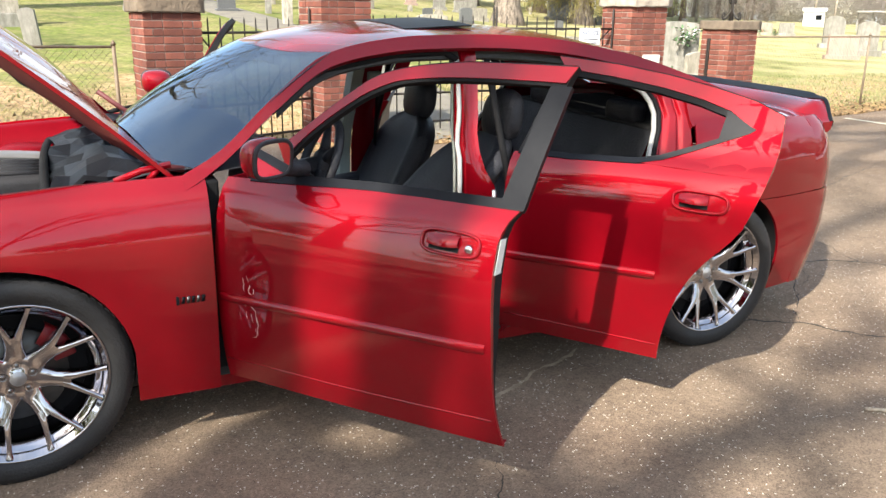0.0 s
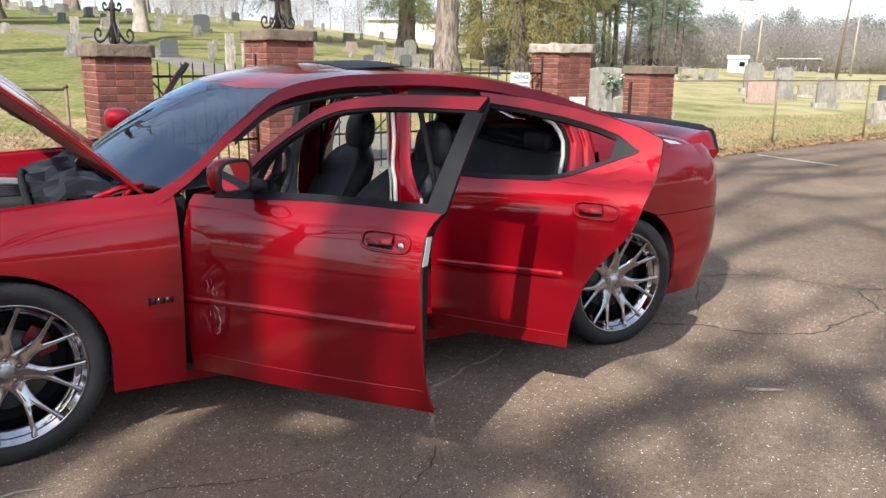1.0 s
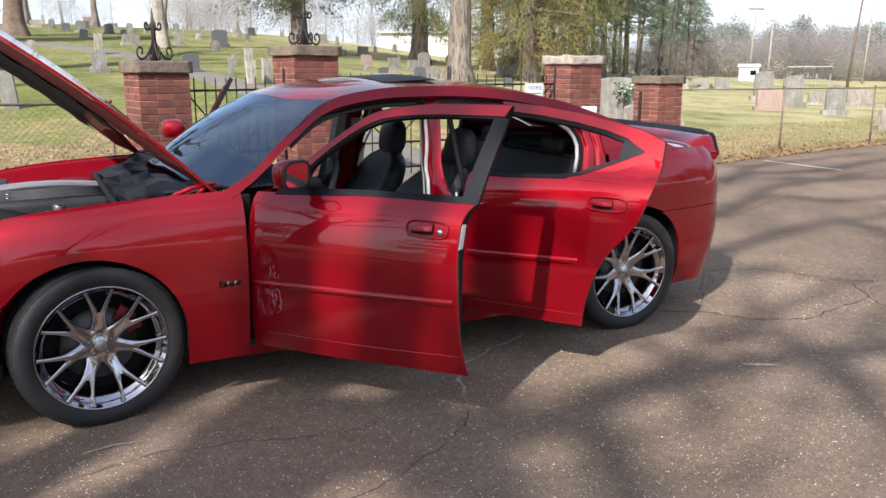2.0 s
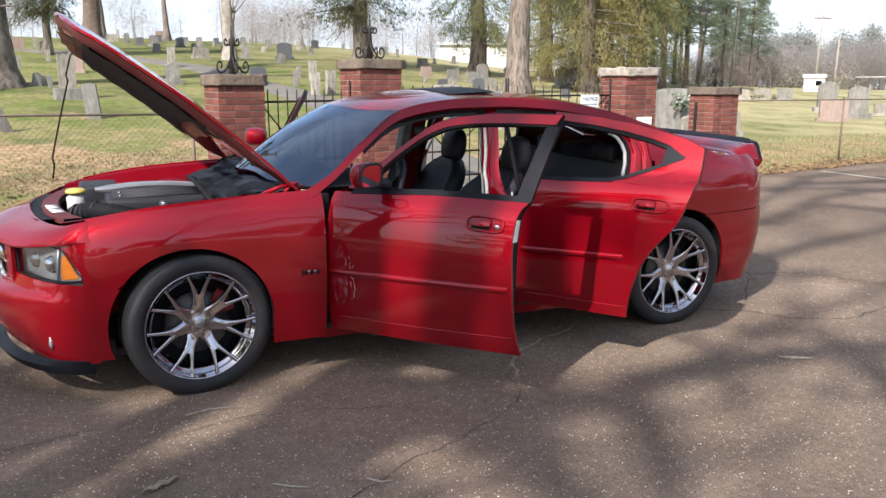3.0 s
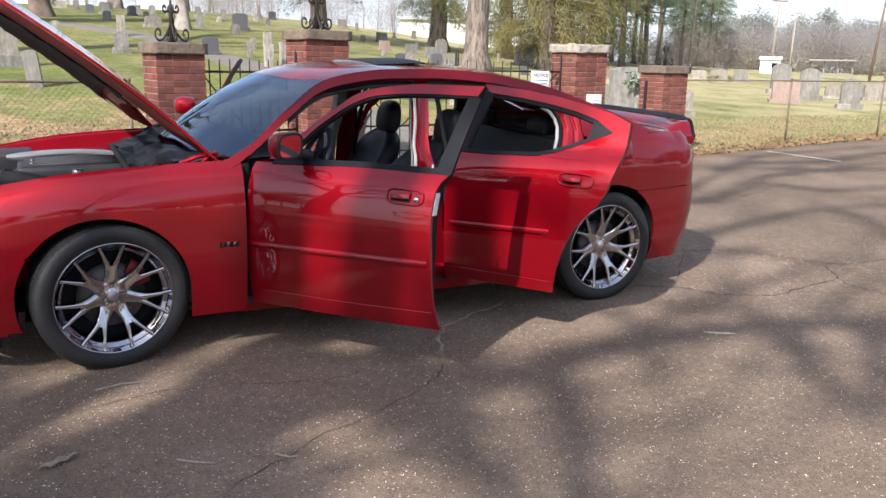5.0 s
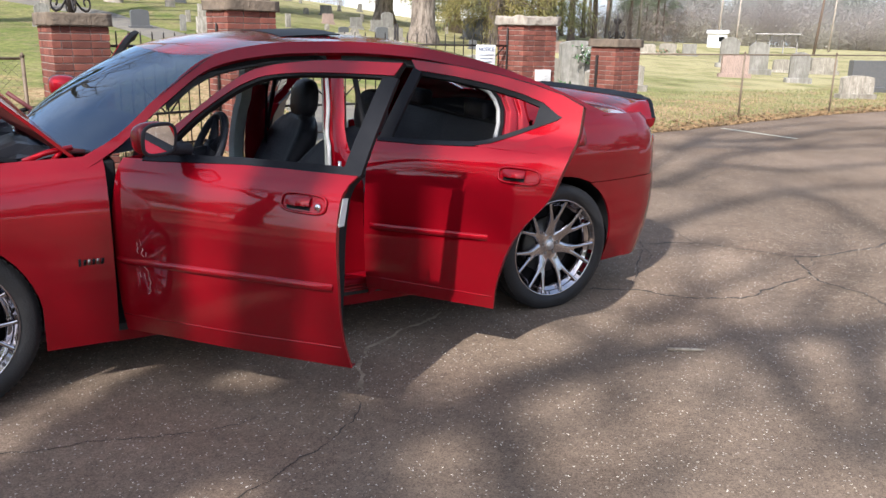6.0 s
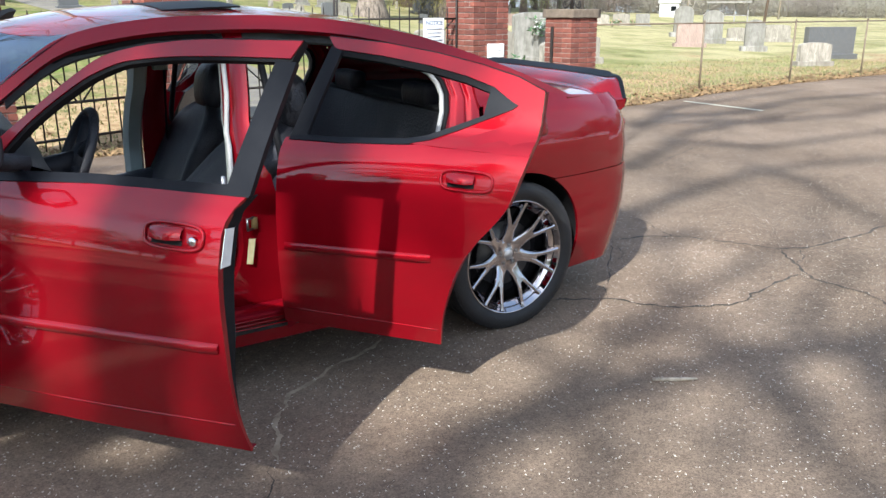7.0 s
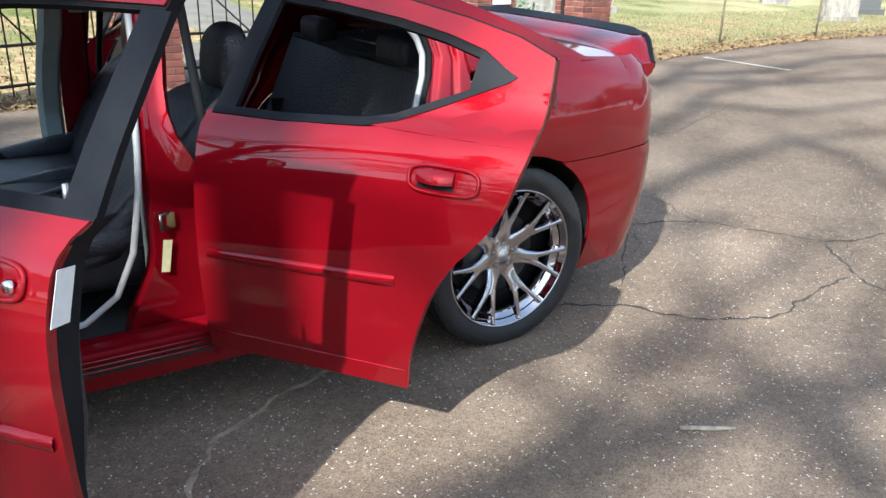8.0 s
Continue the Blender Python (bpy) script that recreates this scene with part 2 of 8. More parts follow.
def lathe(profile, sides=64, axis="y"):
    """A ring turned about an axis from (radius, along) pairs."""
    verts, faces = [], []
    n = len(profile)
    for k in range(sides):
        c, s = math.cos(2 * math.pi * k / sides), math.sin(2 * math.pi * k / sides)
        for r, a in profile:
            verts.append((r * c, a, r * s) if axis == "y" else (r * c, r * s, a))
    for k in range(sides):
        k2 = (k + 1) % sides
        for i in range(n - 1):
            faces.append((k * n + i, k * n + i + 1, k2 * n + i + 1, k2 * n + i))
    return verts, faces


def dense(pts, n=6):
    out = []
    for a, b in zip(pts, pts[1:]):
        out += [(a[0] + (b[0] - a[0]) * i / n, a[1] + (b[1] - a[1]) * i / n) for i in range(n)]
    return out + [pts[-1]]


def prism(outline, depth0, depth1, axis="y"):
    """A plate from an outline in the x-z plane, from y = depth0 to depth1 (or x-y plane, along z)."""
    n = len(outline)
    put = (lambda p, d: (p[0], d, p[1])) if axis == "y" else ((lambda p, d: (p[0], p[1], d)) if axis == "z" else (lambda p, d: (d, p[0], p[1])))
    verts = [put(p, depth0) for p in outline] + [put(p, depth1) for p in outline]
    faces = [tuple(range(n)), tuple(range(2 * n - 1, n - 1, -1))]
    faces += [(i, n + i, n + (i + 1) % n, (i + 1) % n) for i in range(n)]
    return verts, faces


# ---- the car: x runs from the front axle to the rear, the driver's side faces -y ----
AXLE_R, HUB_Z = 3.048, 0.372
PLAN_X = [-1.0, -0.8, -0.6, -0.45, -0.2, 0.0, 0.3, 0.7, 1.8, 2.4, 2.75, 3.05, 3.4, 3.7, 3.9, 4.02, 4.1]
PLAN_Y = [0.60, 0.74, 0.84, 0.895, 0.918, 0.928, 0.925, 0.930, 0.940, 0.940, 0.945, 0.945, 0.925, 0.875, 0.82, 0.75, 0.62]
SHOULDER_X = [-1.0, -0.9, -0.53, -0.12, 0.34, 0.66, 1.0, 1.8, 2.4, 2.9, 3.3, 3.8, 4.1]
SHOULDER_Z = [0.84, 0.87, 0.935, 0.995, 1.025, 1.035, 1.045, 1.055, 1.085, 1.115, 1.12, 1.085, 1.04]
INSET_Z = [-0.85, -0.76, -0.70, -0.60, -0.45, -0.30, -0.18, -0.10, -0.05, -0.02, 0.0, 0.10, 0.42, 0.55]
INSET_Y = [0.055, 0.036, 0.024, 0.012, 0.002, 0.002, 0.014, 0.034, 0.056, 0.082, 0.112, 0.158, 0.338, 0.42]


def shoulder(x):
    return interp(x, SHOULDER_X, SHOULDER_Z)


def half_width(x, z):
    w = interp(x, PLAN_X, PLAN_Y)
    i = interp(z - shoulder(x), INSET_Z, INSET_Y)
    # the haunch over the rear wheel and the lip of the front arch
    flare = 0.018 * math.exp(-((x - 3.0) / 0.55) ** 2) * math.exp(-((z - 0.93) / 0.14) ** 2)
    flare += 0.012 * math.exp(-((x + 0.02) / 0.4) ** 2) * math.exp(-((z - 0.83) / 0.09) ** 2)
    return w - i + flare


def side(xs, low, high, n, side_sign=-1, off=0.0, lean=None):
    """A body panel on the car's side: columns at xs between two height curves. lean(v) shifts a column along x."""
    rows = []
    for k, x in enumerate(xs):
        row = []
        for j in range(n + 1):
            v = j / n
            z = low(x) + (high(x) - low(x)) * v
            xx = x + (lean(k / (len(xs) - 1), v) if lean else 0.0)
            row.append((xx, side_sign * (half_width(xx, z) + off), z))
        rows.append(row)
    return facing(grid(rows), (0, side_sign, 0))


def spread(a, b, n):
    return [a + (b - a) * i / n for i in range(n + 1)]


def arch(x, cx, r, floor):
    d = r * r - (x - cx) ** 2
    return max(floor, HUB_Z + math.sqrt(d)) if d > 0 else floor


car = thing("car", "red four-door saloon with open hood and open doors on asphalt", "car")
car.matrix_basis = Matrix.Translation((0, -0.87, 0)) @ Matrix.Rotation(radians(1.7), 4, "X") @ Matrix.Translation((0, 0.87, 0))
HINGE_F, HINGE_R = (0.72, -0.905, 0.0), (1.86, -0.915, 0.0)
OPEN_F, OPEN_R = 54.0, 53.0

# roof rail height along the side, and the top line of the door openings
RAIL_X = [0.60, 0.72, 0.95, 1.2, 1.4, 1.6, 1.9, 2.2, 2.6, 2.9, 3.2, 3.45]
RAIL_Z = [1.03, 1.09, 1.27, 1.43, 1.475, 1.495, 1.50, 1.485, 1.42, 1.33, 1.22, 1.12]


def rail(x):
    return interp(x, RAIL_X, RAIL_Z)


def opening(x):
    return rail(x) - interp(x, [0.7, 1.2, 2.2, 2.9], [0.045, 0.05, 0.055, 0.06])


def pillar_inset(z):
    """How far the middle pillar lies behind the skin of the closed doors."""
    return interp(z, [0.3, 0.95, 1.12, 1.42], [0.165, 0.165, 0.13, 0.055])


for sg in (-1, 1):
    # front fender with its arch
    xs = [-0.02 + 0.41 * math.cos(math.pi - math.pi * i / 24) for i in range(25)] + spread(0.47, 0.674, 4)
    xs = sorted(set(round(x, 4) for x in xs))
    low = lambda x: max(arch(x, -0.02, 0.41, 0.22), 0.60 if x < -0.2 else (0.42 if x > 0.2 else 0.0))
    upper = side([-0.49, -0.47] + xs, low, lambda x: shoulder(x) - 0.004, 14, sg)
    tail_xs = [x for x in xs if x > 0.383]
    lower = side(tail_xs, lambda x: 0.22, lambda x: 0.42, 4, sg)
    solid(part("front_fender", weld(merge(upper, lower)), M["paint"], car), 0.012)
    rows = []
    for z in spread(0.235, 0.60, 10):
        xe = -0.02 - math.sqrt(0.41 ** 2 - (z - HUB_Z) ** 2)
        rows.append([(x, sg * half_width(x, z), z) for x in spread(-0.475, xe, 3)])
    solid(part("bumper_side", facing(grid(rows), (0, sg, 0)), M["paint"], car), 0.012)
    # coloured black in place of the shade in the gap before the door
    part("hinge_pillar", box(0.655, 0.72, min(sg * 0.70, sg * 0.845), max(sg * 0.70, sg * 0.845), 0.28, 1.01, 0.01), M["rubber"], car)
    def liner(cx, r, inner):
        rows = []
        for i in range(25):
            q = math.pi * (-0.06 + 1.12 * i / 24)
            x, z = cx + r * math.cos(q), HUB_Z + r * math.sin(q)
            rows.append([(x, sg * y, z) for y in (inner, half_width(x, z) - 0.05, half_width(x, z) - 0.012)])
        return grid(rows)
    part("wheel_liner", liner(-0.02, 0.408, 0.50), M["rubber"], car)
    part("liner_back", box(-0.44, 0.40, min(sg * 0.48, sg * 0.50), max(sg * 0.48, sg * 0.50), 0.22, 0.78), M["rubber"], car)
    part("liner_back", box(AXLE_R - 0.42, AXLE_R + 0.42, min(sg * 0.48, sg * 0.50), max(sg * 0.48, sg * 0.50), 0.22, 0.78), M["rubber"], car)
    # quarter panel: from the rear door cut to the tail
    xs = [AXLE_R + 0.425 * math.cos(math.pi - math.pi * i / 24) for i in range(25)] + spread(3.48, 3.62, 3)
    xs = sorted(set([2.56, 2.60] + [round(x, 4) for x in xs]))
    top = lambda x: interp(x, [2.56, 2.80, 2.868, 2.90, 3.2, 3.45, 3.67], [0.90, 0.93, 1.10, 1.12, 1.15, 1.125, 1.11])
    low = lambda x: max(arch(x, AXLE_R, 0.425, 0.24), 0.42 if x < 3.0 else 0.748)
    solid(part("quarter_panel", side(xs + [3.665], low, top, 14, sg), M["paint"], car), 0.012)
    part("wheel_liner", liner(AXLE_R, 0.423, 0.50), M["rubber"], car)
    # bumper side behind the rear wheel, and below the nose before the front wheel
    xs = [AXLE_R + 0.425 * math.cos(q) for q in spread(0.62, -0.30, 8)]
    rows = []
    for z in spread(0.235, 0.744, 14):
        xa = AXLE_R + math.sqrt(max(0.0, 0.425 ** 2 - (z - HUB_Z) ** 2))
        rows.append([(x, sg * half_width(x, z), z) for x in spread(xa, 3.665, 5)])
    solid(part("bumper_side", facing(grid(rows), (0, sg, 0)), M["paint"], car), 0.012)
    # windscreen pillar and roof rail, one band down to the tail
    xs = spread(0.60, 1.3, 14) + spread(1.36, 3.45, 28)
    solid(part("roof_rail", side(xs, lambda x: opening(x) if x < 2.9 else interp(x, [2.9, 3.2, 3.45], [opening(2.9), 1.14, 1.115]), lambda x: rail(x), 4, sg), M["paint"], car), 0.03)
    # rear pillar between the door opening and the rear window
    xs = spread(2.868, 3.46, 12)
    solid(part("rear_pillar", side(xs, lambda x: shoulder(x) - 0.01, lambda x: max(rail(x) - 0.02, shoulder(x)), 8, sg, -0.012), M["paint"], car), 0.02)
    if sg < 0:
        # fuel door let into the quarter panel
        outline = [(3.055, 1.085), (3.075, 1.105), (3.185, 1.108), (3.205, 1.09), (3.20, 0.985), (3.185, 0.965), (3.07, 0.955), (3.05, 0.972)]
        rows = [[(3.127 + (x - 3.127) * k, -(half_width(3.127 + (x - 3.127) * k, 1.03 + (z - 1.03) * k) + o), 1.03 + (z - 1.03) * k) for x, z in dense(outline + outline[:1], 4)] for k, o in ((1.0, 0.0005), (0.985, 0.0035), (0.6, 0.0035), (0.1, 0.0035))]
        part("fuel_door", facing(grid(rows), (0, -1, 0)), M["paint"], car)
        part("fuel_door_gap", tube([(x, -(half_width(x, z) + 0.0002), z) for x, z in dense(outline, 4)], 0.0022, 5, True), M["rubber"], car)
    # middle pillar and sill
    rows = []
    for u in spread(0, 1, 6):
        row = []
        for v in spread(0, 1, 16):
            x = 1.745 + 0.068 * u + 0.05 * smooth(0.4, 1, v) + u * 0.085 * smooth(0.62, 0.45, v) + (0.5 - u) * -0.20 * smooth(0.25, 0, v)
            z = 0.30 + (opening(1.8) - 0.29) * v
            row.append((x, sg * (half_width(x, z) - pillar_inset(z) - 0.012 * math.sin(math.pi * u)), z))
        rows.append(row)
    solid(part("middle_pillar", facing(grid(rows), (0, sg, 0)), M["paint"], car), 0.05)
    solid(part("sill", side(spread(0.66, 2.60, 12), lambda x: 0.19, lambda x: 0.33, 4, sg, -0.06), M["paint"], car), 0.05)

# roof, windscreen, rear window, deck
def roof_z(x, y):
    h = interp(x, [0.9, 1.0, 1.1, 1.2, 1.4, 1.6, 1.9, 2.2, 2.6, 2.9, 3.2, 3.45], [1.405, 1.440, 1.466, 1.486, 1.513, 1.527, 1.530, 1.515, 1.457, 1.37, 1.255, 1.145])
    w = half_width(x, rail(x))
    return h - (h - rail(x)) * min(1, abs(y) / w) ** 2.2


def roof_sheet(x_front, x_back, nx, ny=22, widen=0.0):
    rows = []
    for i in range(nx + 1):
        row = []
        for j in range(ny + 1):
            s = -1 + 2 * j / ny
            bow = 1 - s * s
            x = (x_front(bow) * (1 - i / nx)) + x_back(bow) * i / nx
            w = half_width(x, rail(x)) + widen
            row.append((x, s * w, roof_z(x, s * w)))
        rows.append(row[::-1])
    return facing(grid(rows), (0, 0, 1))


solid(part("roof", roof_sheet(lambda b: 1.21 - 0.22 * b, lambda b: 2.62 - 0.02 * b, 24), M["paint"], car), 0.02)
hl = part("headliner", roof_sheet(lambda b: 1.21 - 0.20 * b, lambda b: 2.60, 10, 12, -0.03), M["headliner"], car)
hl.location.z = -0.035
solid(part("rear_window", roof_sheet(lambda b: 2.64 - 0.02 * b, lambda b: 3.42 + 0.05 * b, 16, 18, -0.03), M["tint"], car), 0.005)


def screen(z_up, inset=0.0, nx=14, ny=22):
    rows = []
    for i in range(nx + 1):
        u = i / nx
        row = []
        for j in range(ny + 1):
            s = -1 + 2 * j / ny
            bow = 1 - s * s
            xb, xt = 0.70 - 0.32 * bow, 1.21 - 0.22 * bow
            x = xb + (xt - xb) * u
            wb, wt = 0.80, half_width(1.2, rail(1.2))
            w = (wb + (wt - wb) * u) - inset
            zb = 1.035 + 0.01 * bow
            zt = roof_z(xt, s * wt)
            z = zb + (zt - zb) * u + 0.035 * math.sin(math.pi * u) + z_up
            row.append((x, s * w, z))
        rows.append(row[::-1])
    return facing(grid(rows), (0, 0, 1))


solid(part("windscreen", screen(0.0), M["glass"], car), 0.006)
# sunroof tipped open
tip = part("sunroof", grid([[(1.60 + 0.32 * i / 8, -0.42 + 0.84 * j / 10, roof_z(1.60 + 0.32 * i / 8, -0.42 + 0.84 * j / 10) + 0.003 + 0.012 * i / 8) for j in range(11)][::-1] for i in range(9)]), M["sunroof"], car, "dark tinted glass, tipped open")
solid(tip, 0.006)

# deck lid, spoiler and tail
def spoiler_row(sv):
    """The spoiler at sv across, from -1 to 1: it bows forward and rolls over at its ends."""
    e = abs(sv)
    return 3.93 - 0.13 * e ** 3, 0.755 * sv, 1.112, 0.105 * smooth(0.85, 1.01, e), 0.085 * smooth(0.80, 0.98, e)


rows = []
across = [math.sin(q) for q in spread(-math.pi / 2, math.pi / 2, 56)]
for sv in across:
    x0, y, z0, roll, deep = spoiler_row(sv)
    prof = [(-0.135, -0.012), (-0.118, 0.008), (-0.07, 0.033), (0.0, 0.054), (0.07, 0.062), (0.085, 0.040), (0.080, 0.004), (0.05, -0.016), (-0.11, -0.022), (-0.135, -0.012)]
    rows.append([(x0 + a, y, z0 + (b - roll * (0.4 + 0.6 * b / 0.062) if b > 0.006 else b - deep)) for a, b in prof])
v, f = grid(rows)
n = len(rows[0])
f = f + [tuple(range(n - 1)), tuple((len(rows) - 1) * n + i for i in range(n - 1))[::-1]]
sharp(part("spoiler", (v, f), M["paint"], car), 70)
rows = []
for sv in across[2:-2]:
    x0, y, z0, roll, deep = spoiler_row(sv)
    end = smooth(0.70, 0.85, abs(sv))
    tall = interp(abs(sv), [0.0, 0.70, 0.74, 0.97], [0.024, 0.024, 0.016, 0.010])
    rows.append([(x0 + a, y, z0 - roll + b) for a, b in ((0.018 + 0.045 * end, 0.0585 + 0.003 * end), (0.055 + 0.015 * end, 0.060 + tall * 0.5), (0.086, 0.058 + tall), (0.095, 0.054 + tall * 0.8), (0.092, 0.034))])
solid(part("spoiler_lip", grid(rows), M["black_trim"], car, "black lip along the spoiler's edge"), 0.006)


def tail_width(x, z, xe, x0=3.66):
    """How far to the side the tail reaches at x, when its middle ends at xe."""
    c = min(1.0, max(0.0, (x - x0) / (xe - x0)))
    return (half_width(x0, z) - 0.15 * max(0.0, x - x0)) * math.sqrt(max(0.0, 1 - (c ** (1 / 0.75)) ** 2)) ** 0.62


def tail(z_list, x_list, ny=28, w_scale=1.0):
    """The rear end: rows of height, each with how far back its middle reaches."""
    rows = []
    for z, xe in zip(z_list, x_list):
        row = []
        for j in range(ny + 1):
            a = -math.pi / 2 + math.pi * j / ny
            c, s = abs(math.cos(a)) ** 0.75, math.copysign(abs(math.sin(a)) ** 0.62, math.sin(a))
            x0 = 3.66
            row.append((x0 + (xe - x0) * c, s * (half_width(x0, z) - 0.15 * (xe - x0) * c), z))
        rows.append(row)
    return facing(grid(rows), (1, 0, 0))


rows = []
for i in range(13):
    x = 3.40 + 0.57 * i / 12
    w = (half_width(x, 1.10) if x < 3.66 else tail_width(x, 1.10, 3.985)) - 0.012
    z = interp(x, [3.40, 3.6, 3.9, 4.06], [1.14, 1.132, 1.122, 1.11])
    rows.append([(x, s * w, z - 0.022 * abs(s) ** 4) for s in spread(1, -1, 16)])
solid(part("deck_lid", facing(grid(rows), (0, 0, 1)), M["paint"], car), 0.02)
solid(part("rear_bumper", tail([0.23, 0.30, 0.42, 0.55, 0.68, 0.73, 0.744], [3.97, 4.02, 4.06, 4.08, 4.075, 4.065, 4.045]), M["paint"], car), 0.02)
solid(part("tail_panel", tail([0.749, 0.76, 0.85, 0.98, 1.07, 1.112], [4.035, 4.04, 4.04, 4.02, 3.99, 3.95]), M["paint"], car), 0.02)
for sg in (-1, 1):
    b = box(3.86, 3.955, sg * 0.60 - 0.11, sg * 0.60 + 0.11, 0.82, 0.97, 0.03)
    part("tail_lamp", b, M["lamp_red"], car, "red tail lamp lens")


# ---- front end ----
def nose(z_list, depth, power, ny=30, x0=-0.47):
    rows = []
    for z, d, p in zip(z_list, depth, power):
        row = []
        for j in range(ny + 1):
            a = math.pi / 2 - math.pi * j / ny
            c, s = abs(math.cos(a)) ** (2 / p), math.copysign(abs(math.sin(a)) ** (2 / p), math.sin(a))
            wz = half_width(x0, z)
            row.append((x0 - d * c, s * wz, z))
        rows.append(row)
    return facing(grid(rows), (-1, 0, 0))


solid(part("front_bumper", nose([0.22, 0.27, 0.36, 0.44, 0.51, 0.535, 0.548, 0.556, 0.572, 0.60, 0.628], [0.44, 0.50, 0.555, 0.585, 0.597, 0.595, 0.583, 0.55, 0.475, 0.460, 0.452], [1.8, 1.75, 1.7, 1.65, 1.62, 1.62, 1.62, 1.65, 1.75, 1.75, 1.72]), M["paint"], car), 0.02)
solid(part("chin_spoiler", nose([0.16, 0.20, 0.235], [0.49, 0.52, 0.46], [1.8, 1.8, 1.8], x0=-0.50), M["black_trim"], car, "black chin spoiler"), 0.015)
part("nose_backing", nose([0.56, 0.70, 0.80], [0.37, 0.37, 0.36], [1.7, 1.7, 1.7]), M["plastic"], car)


def nose_point(y, z, depth=0.45, p=1.65, x0=-0.47):
    w = half_width(x0, z)
    return x0 - depth * max(0.0, 1 - (abs(y) / w) ** p) ** (1 / p)


# header panel over lamps and grille, in body colour
rows = []
for a in spread(-math.pi / 2, math.pi / 2, 44):
    c, sn = abs(math.cos(a)) ** (2 / 1.7), math.copysign(abs(math.sin(a)) ** (2 / 1.7), math.sin(a))
    e = 0.87 * abs(sn)
    lo = interp(e, [0.0, 0.35, 0.5, 0.78, 0.87], [0.800, 0.786, 0.774, 0.812, 0.835])
    hi = interp(e, [0.0, 0.5, 0.75, 0.87], [0.906, 0.892, 0.900, 0.928])
    row = []
    for v, d in ((0.0, 0.470), (0.03, 0.512), (0.10, 0.520), (0.28, 0.505), (0.55, 0.455), (0.82, 0.375), (1.0, 0.290)):
        z = lo + (hi - lo) * v
        row.append((-0.478 - d * c, sn * half_width(-0.478, z), z))
    rows.append(row)
solid(part("header_panel", facing(grid(rows), (-1, 0, 1)), M["paint"], car), 0.010)
for sg in (-1, 1):
    # upright of the fascia between grille and lamp, and the strip round the lamp
    rows = [[(nose_point(y, z, 0.478, 1.72), sg * y, z) for z in spread(0.575, 0.792, 8)] for y in spread(0.372, 0.462, 6)]
    solid(part("fascia", facing(grid(rows), (-1, 0, 0)), M["paint"], car), 0.02)

    rows = []
    for z in spread(0.615, 0.850, 16):
        y0 = interp(z, [0.652, 0.668, 0.745, 0.798, 0.812], [0.874, 0.873, 0.838, 0.803, 0.765])
        rows.append([(nose_point(y, z, 0.449), sg * y, z) for y in spread(y0, half_width(-0.47, z) - 0.0005, 6)])
    solid(part("fascia", facing(grid(rows), (-1, 0, 0)), M["paint"], car), 0.012)

    def lamp_sheet(y0, y1, z0, z1, depth, n=14, m=6):
        return facing(grid([[(nose_point(y, z, depth), sg * y, z) for z in spread(z0(y), z1(y), m)] for y in spread(y0, y1, n)]), (-1, 0, 0))
    zl = lambda y: interp(y, [0.46, 0.80, 0.872], [0.632, 0.640, 0.652])
    zh = lambda y: interp(y, [0.46, 0.75, 0.80, 0.835, 0.872], [0.768, 0.808, 0.798, 0.745, 0.668])
    lamp = part("headlamp", lamp_sheet(0.463, 0.870, zl, zh, 0.400), M["lamp_bowl"], car, "headlamp with chrome bowls and amber corner")
    solid(part("lens", lamp_sheet(0.458, 0.872, zl, zh, 0.447), M["lens"], lamp), 0.004)
    part("amber_marker", lamp_sheet(0.795, 0.860, lambda y: zl(y) + 0.012, lambda y: interp(y, [0.795, 0.808, 0.860], [0.755, 0.772, 0.675]), 0.428), M["amber"], lamp, "amber side marker")
    part("lamp_divider", tube([(nose_point(y, z, 0.435), sg * y, z) for y, z in ((0.778, 0.645), (0.780, 0.72), (0.783, 0.80))], 0.006, 6), M["silver"], lamp)
    ring = [(y, zl(y)) for y in spread(0.458, 0.872, 10)] + [(y, zh(y)) for y in spread(0.872, 0.458, 12)]
    part("lamp_bezel", tube([(nose_point(y, z, 0.452), sg * y, z) for y, z in ring], 0.0032, 6, True), M["black_trim"], lamp)
    for yc in (0.575, 0.705):
        v, f = lathe([(0.004, 0.05), (0.026, 0.04), (0.044, 0.015), (0.056, -0.004), (0.060, 0.0)], 24)
        xc = nose_point(yc, 0.715, 0.405)
        part("reflector", ([(xc - a[1] + 0.03, sg * (yc + a[0]), 0.712 + 1.12 * a[2]) for a in v], f), M["chrome"], lamp, "round chrome reflector")
    # fog reflector tick in the bumper
    part("bumper_marker", tube([(nose_point(0.76, z, 0.525, 1.75), sg * 0.76, z) for z in (0.285, 0.32, 0.355)], [0.004, 0.012, 0.003], 6), M["silver"], car)
# grille: black mesh in a recess behind a chrome cross
gr = part("grille", facing(grid([[(nose_point(y, z, 0.455, 1.75), y, z) for z in spread(0.568, 0.795, 8)] for y in spread(-0.38, 0.38, 16)]), (-1, 0, 0)), M["plastic"], car, "black mesh grille with a chrome cross")
for k in range(15):
    y = -0.35 + 0.05 * k
    part("grille_slat", tube([(nose_point(y, z, 0.464, 1.75), y, z) for z in (0.575, 0.68, 0.79)], 0.004, 5), M["black_trim"], gr)


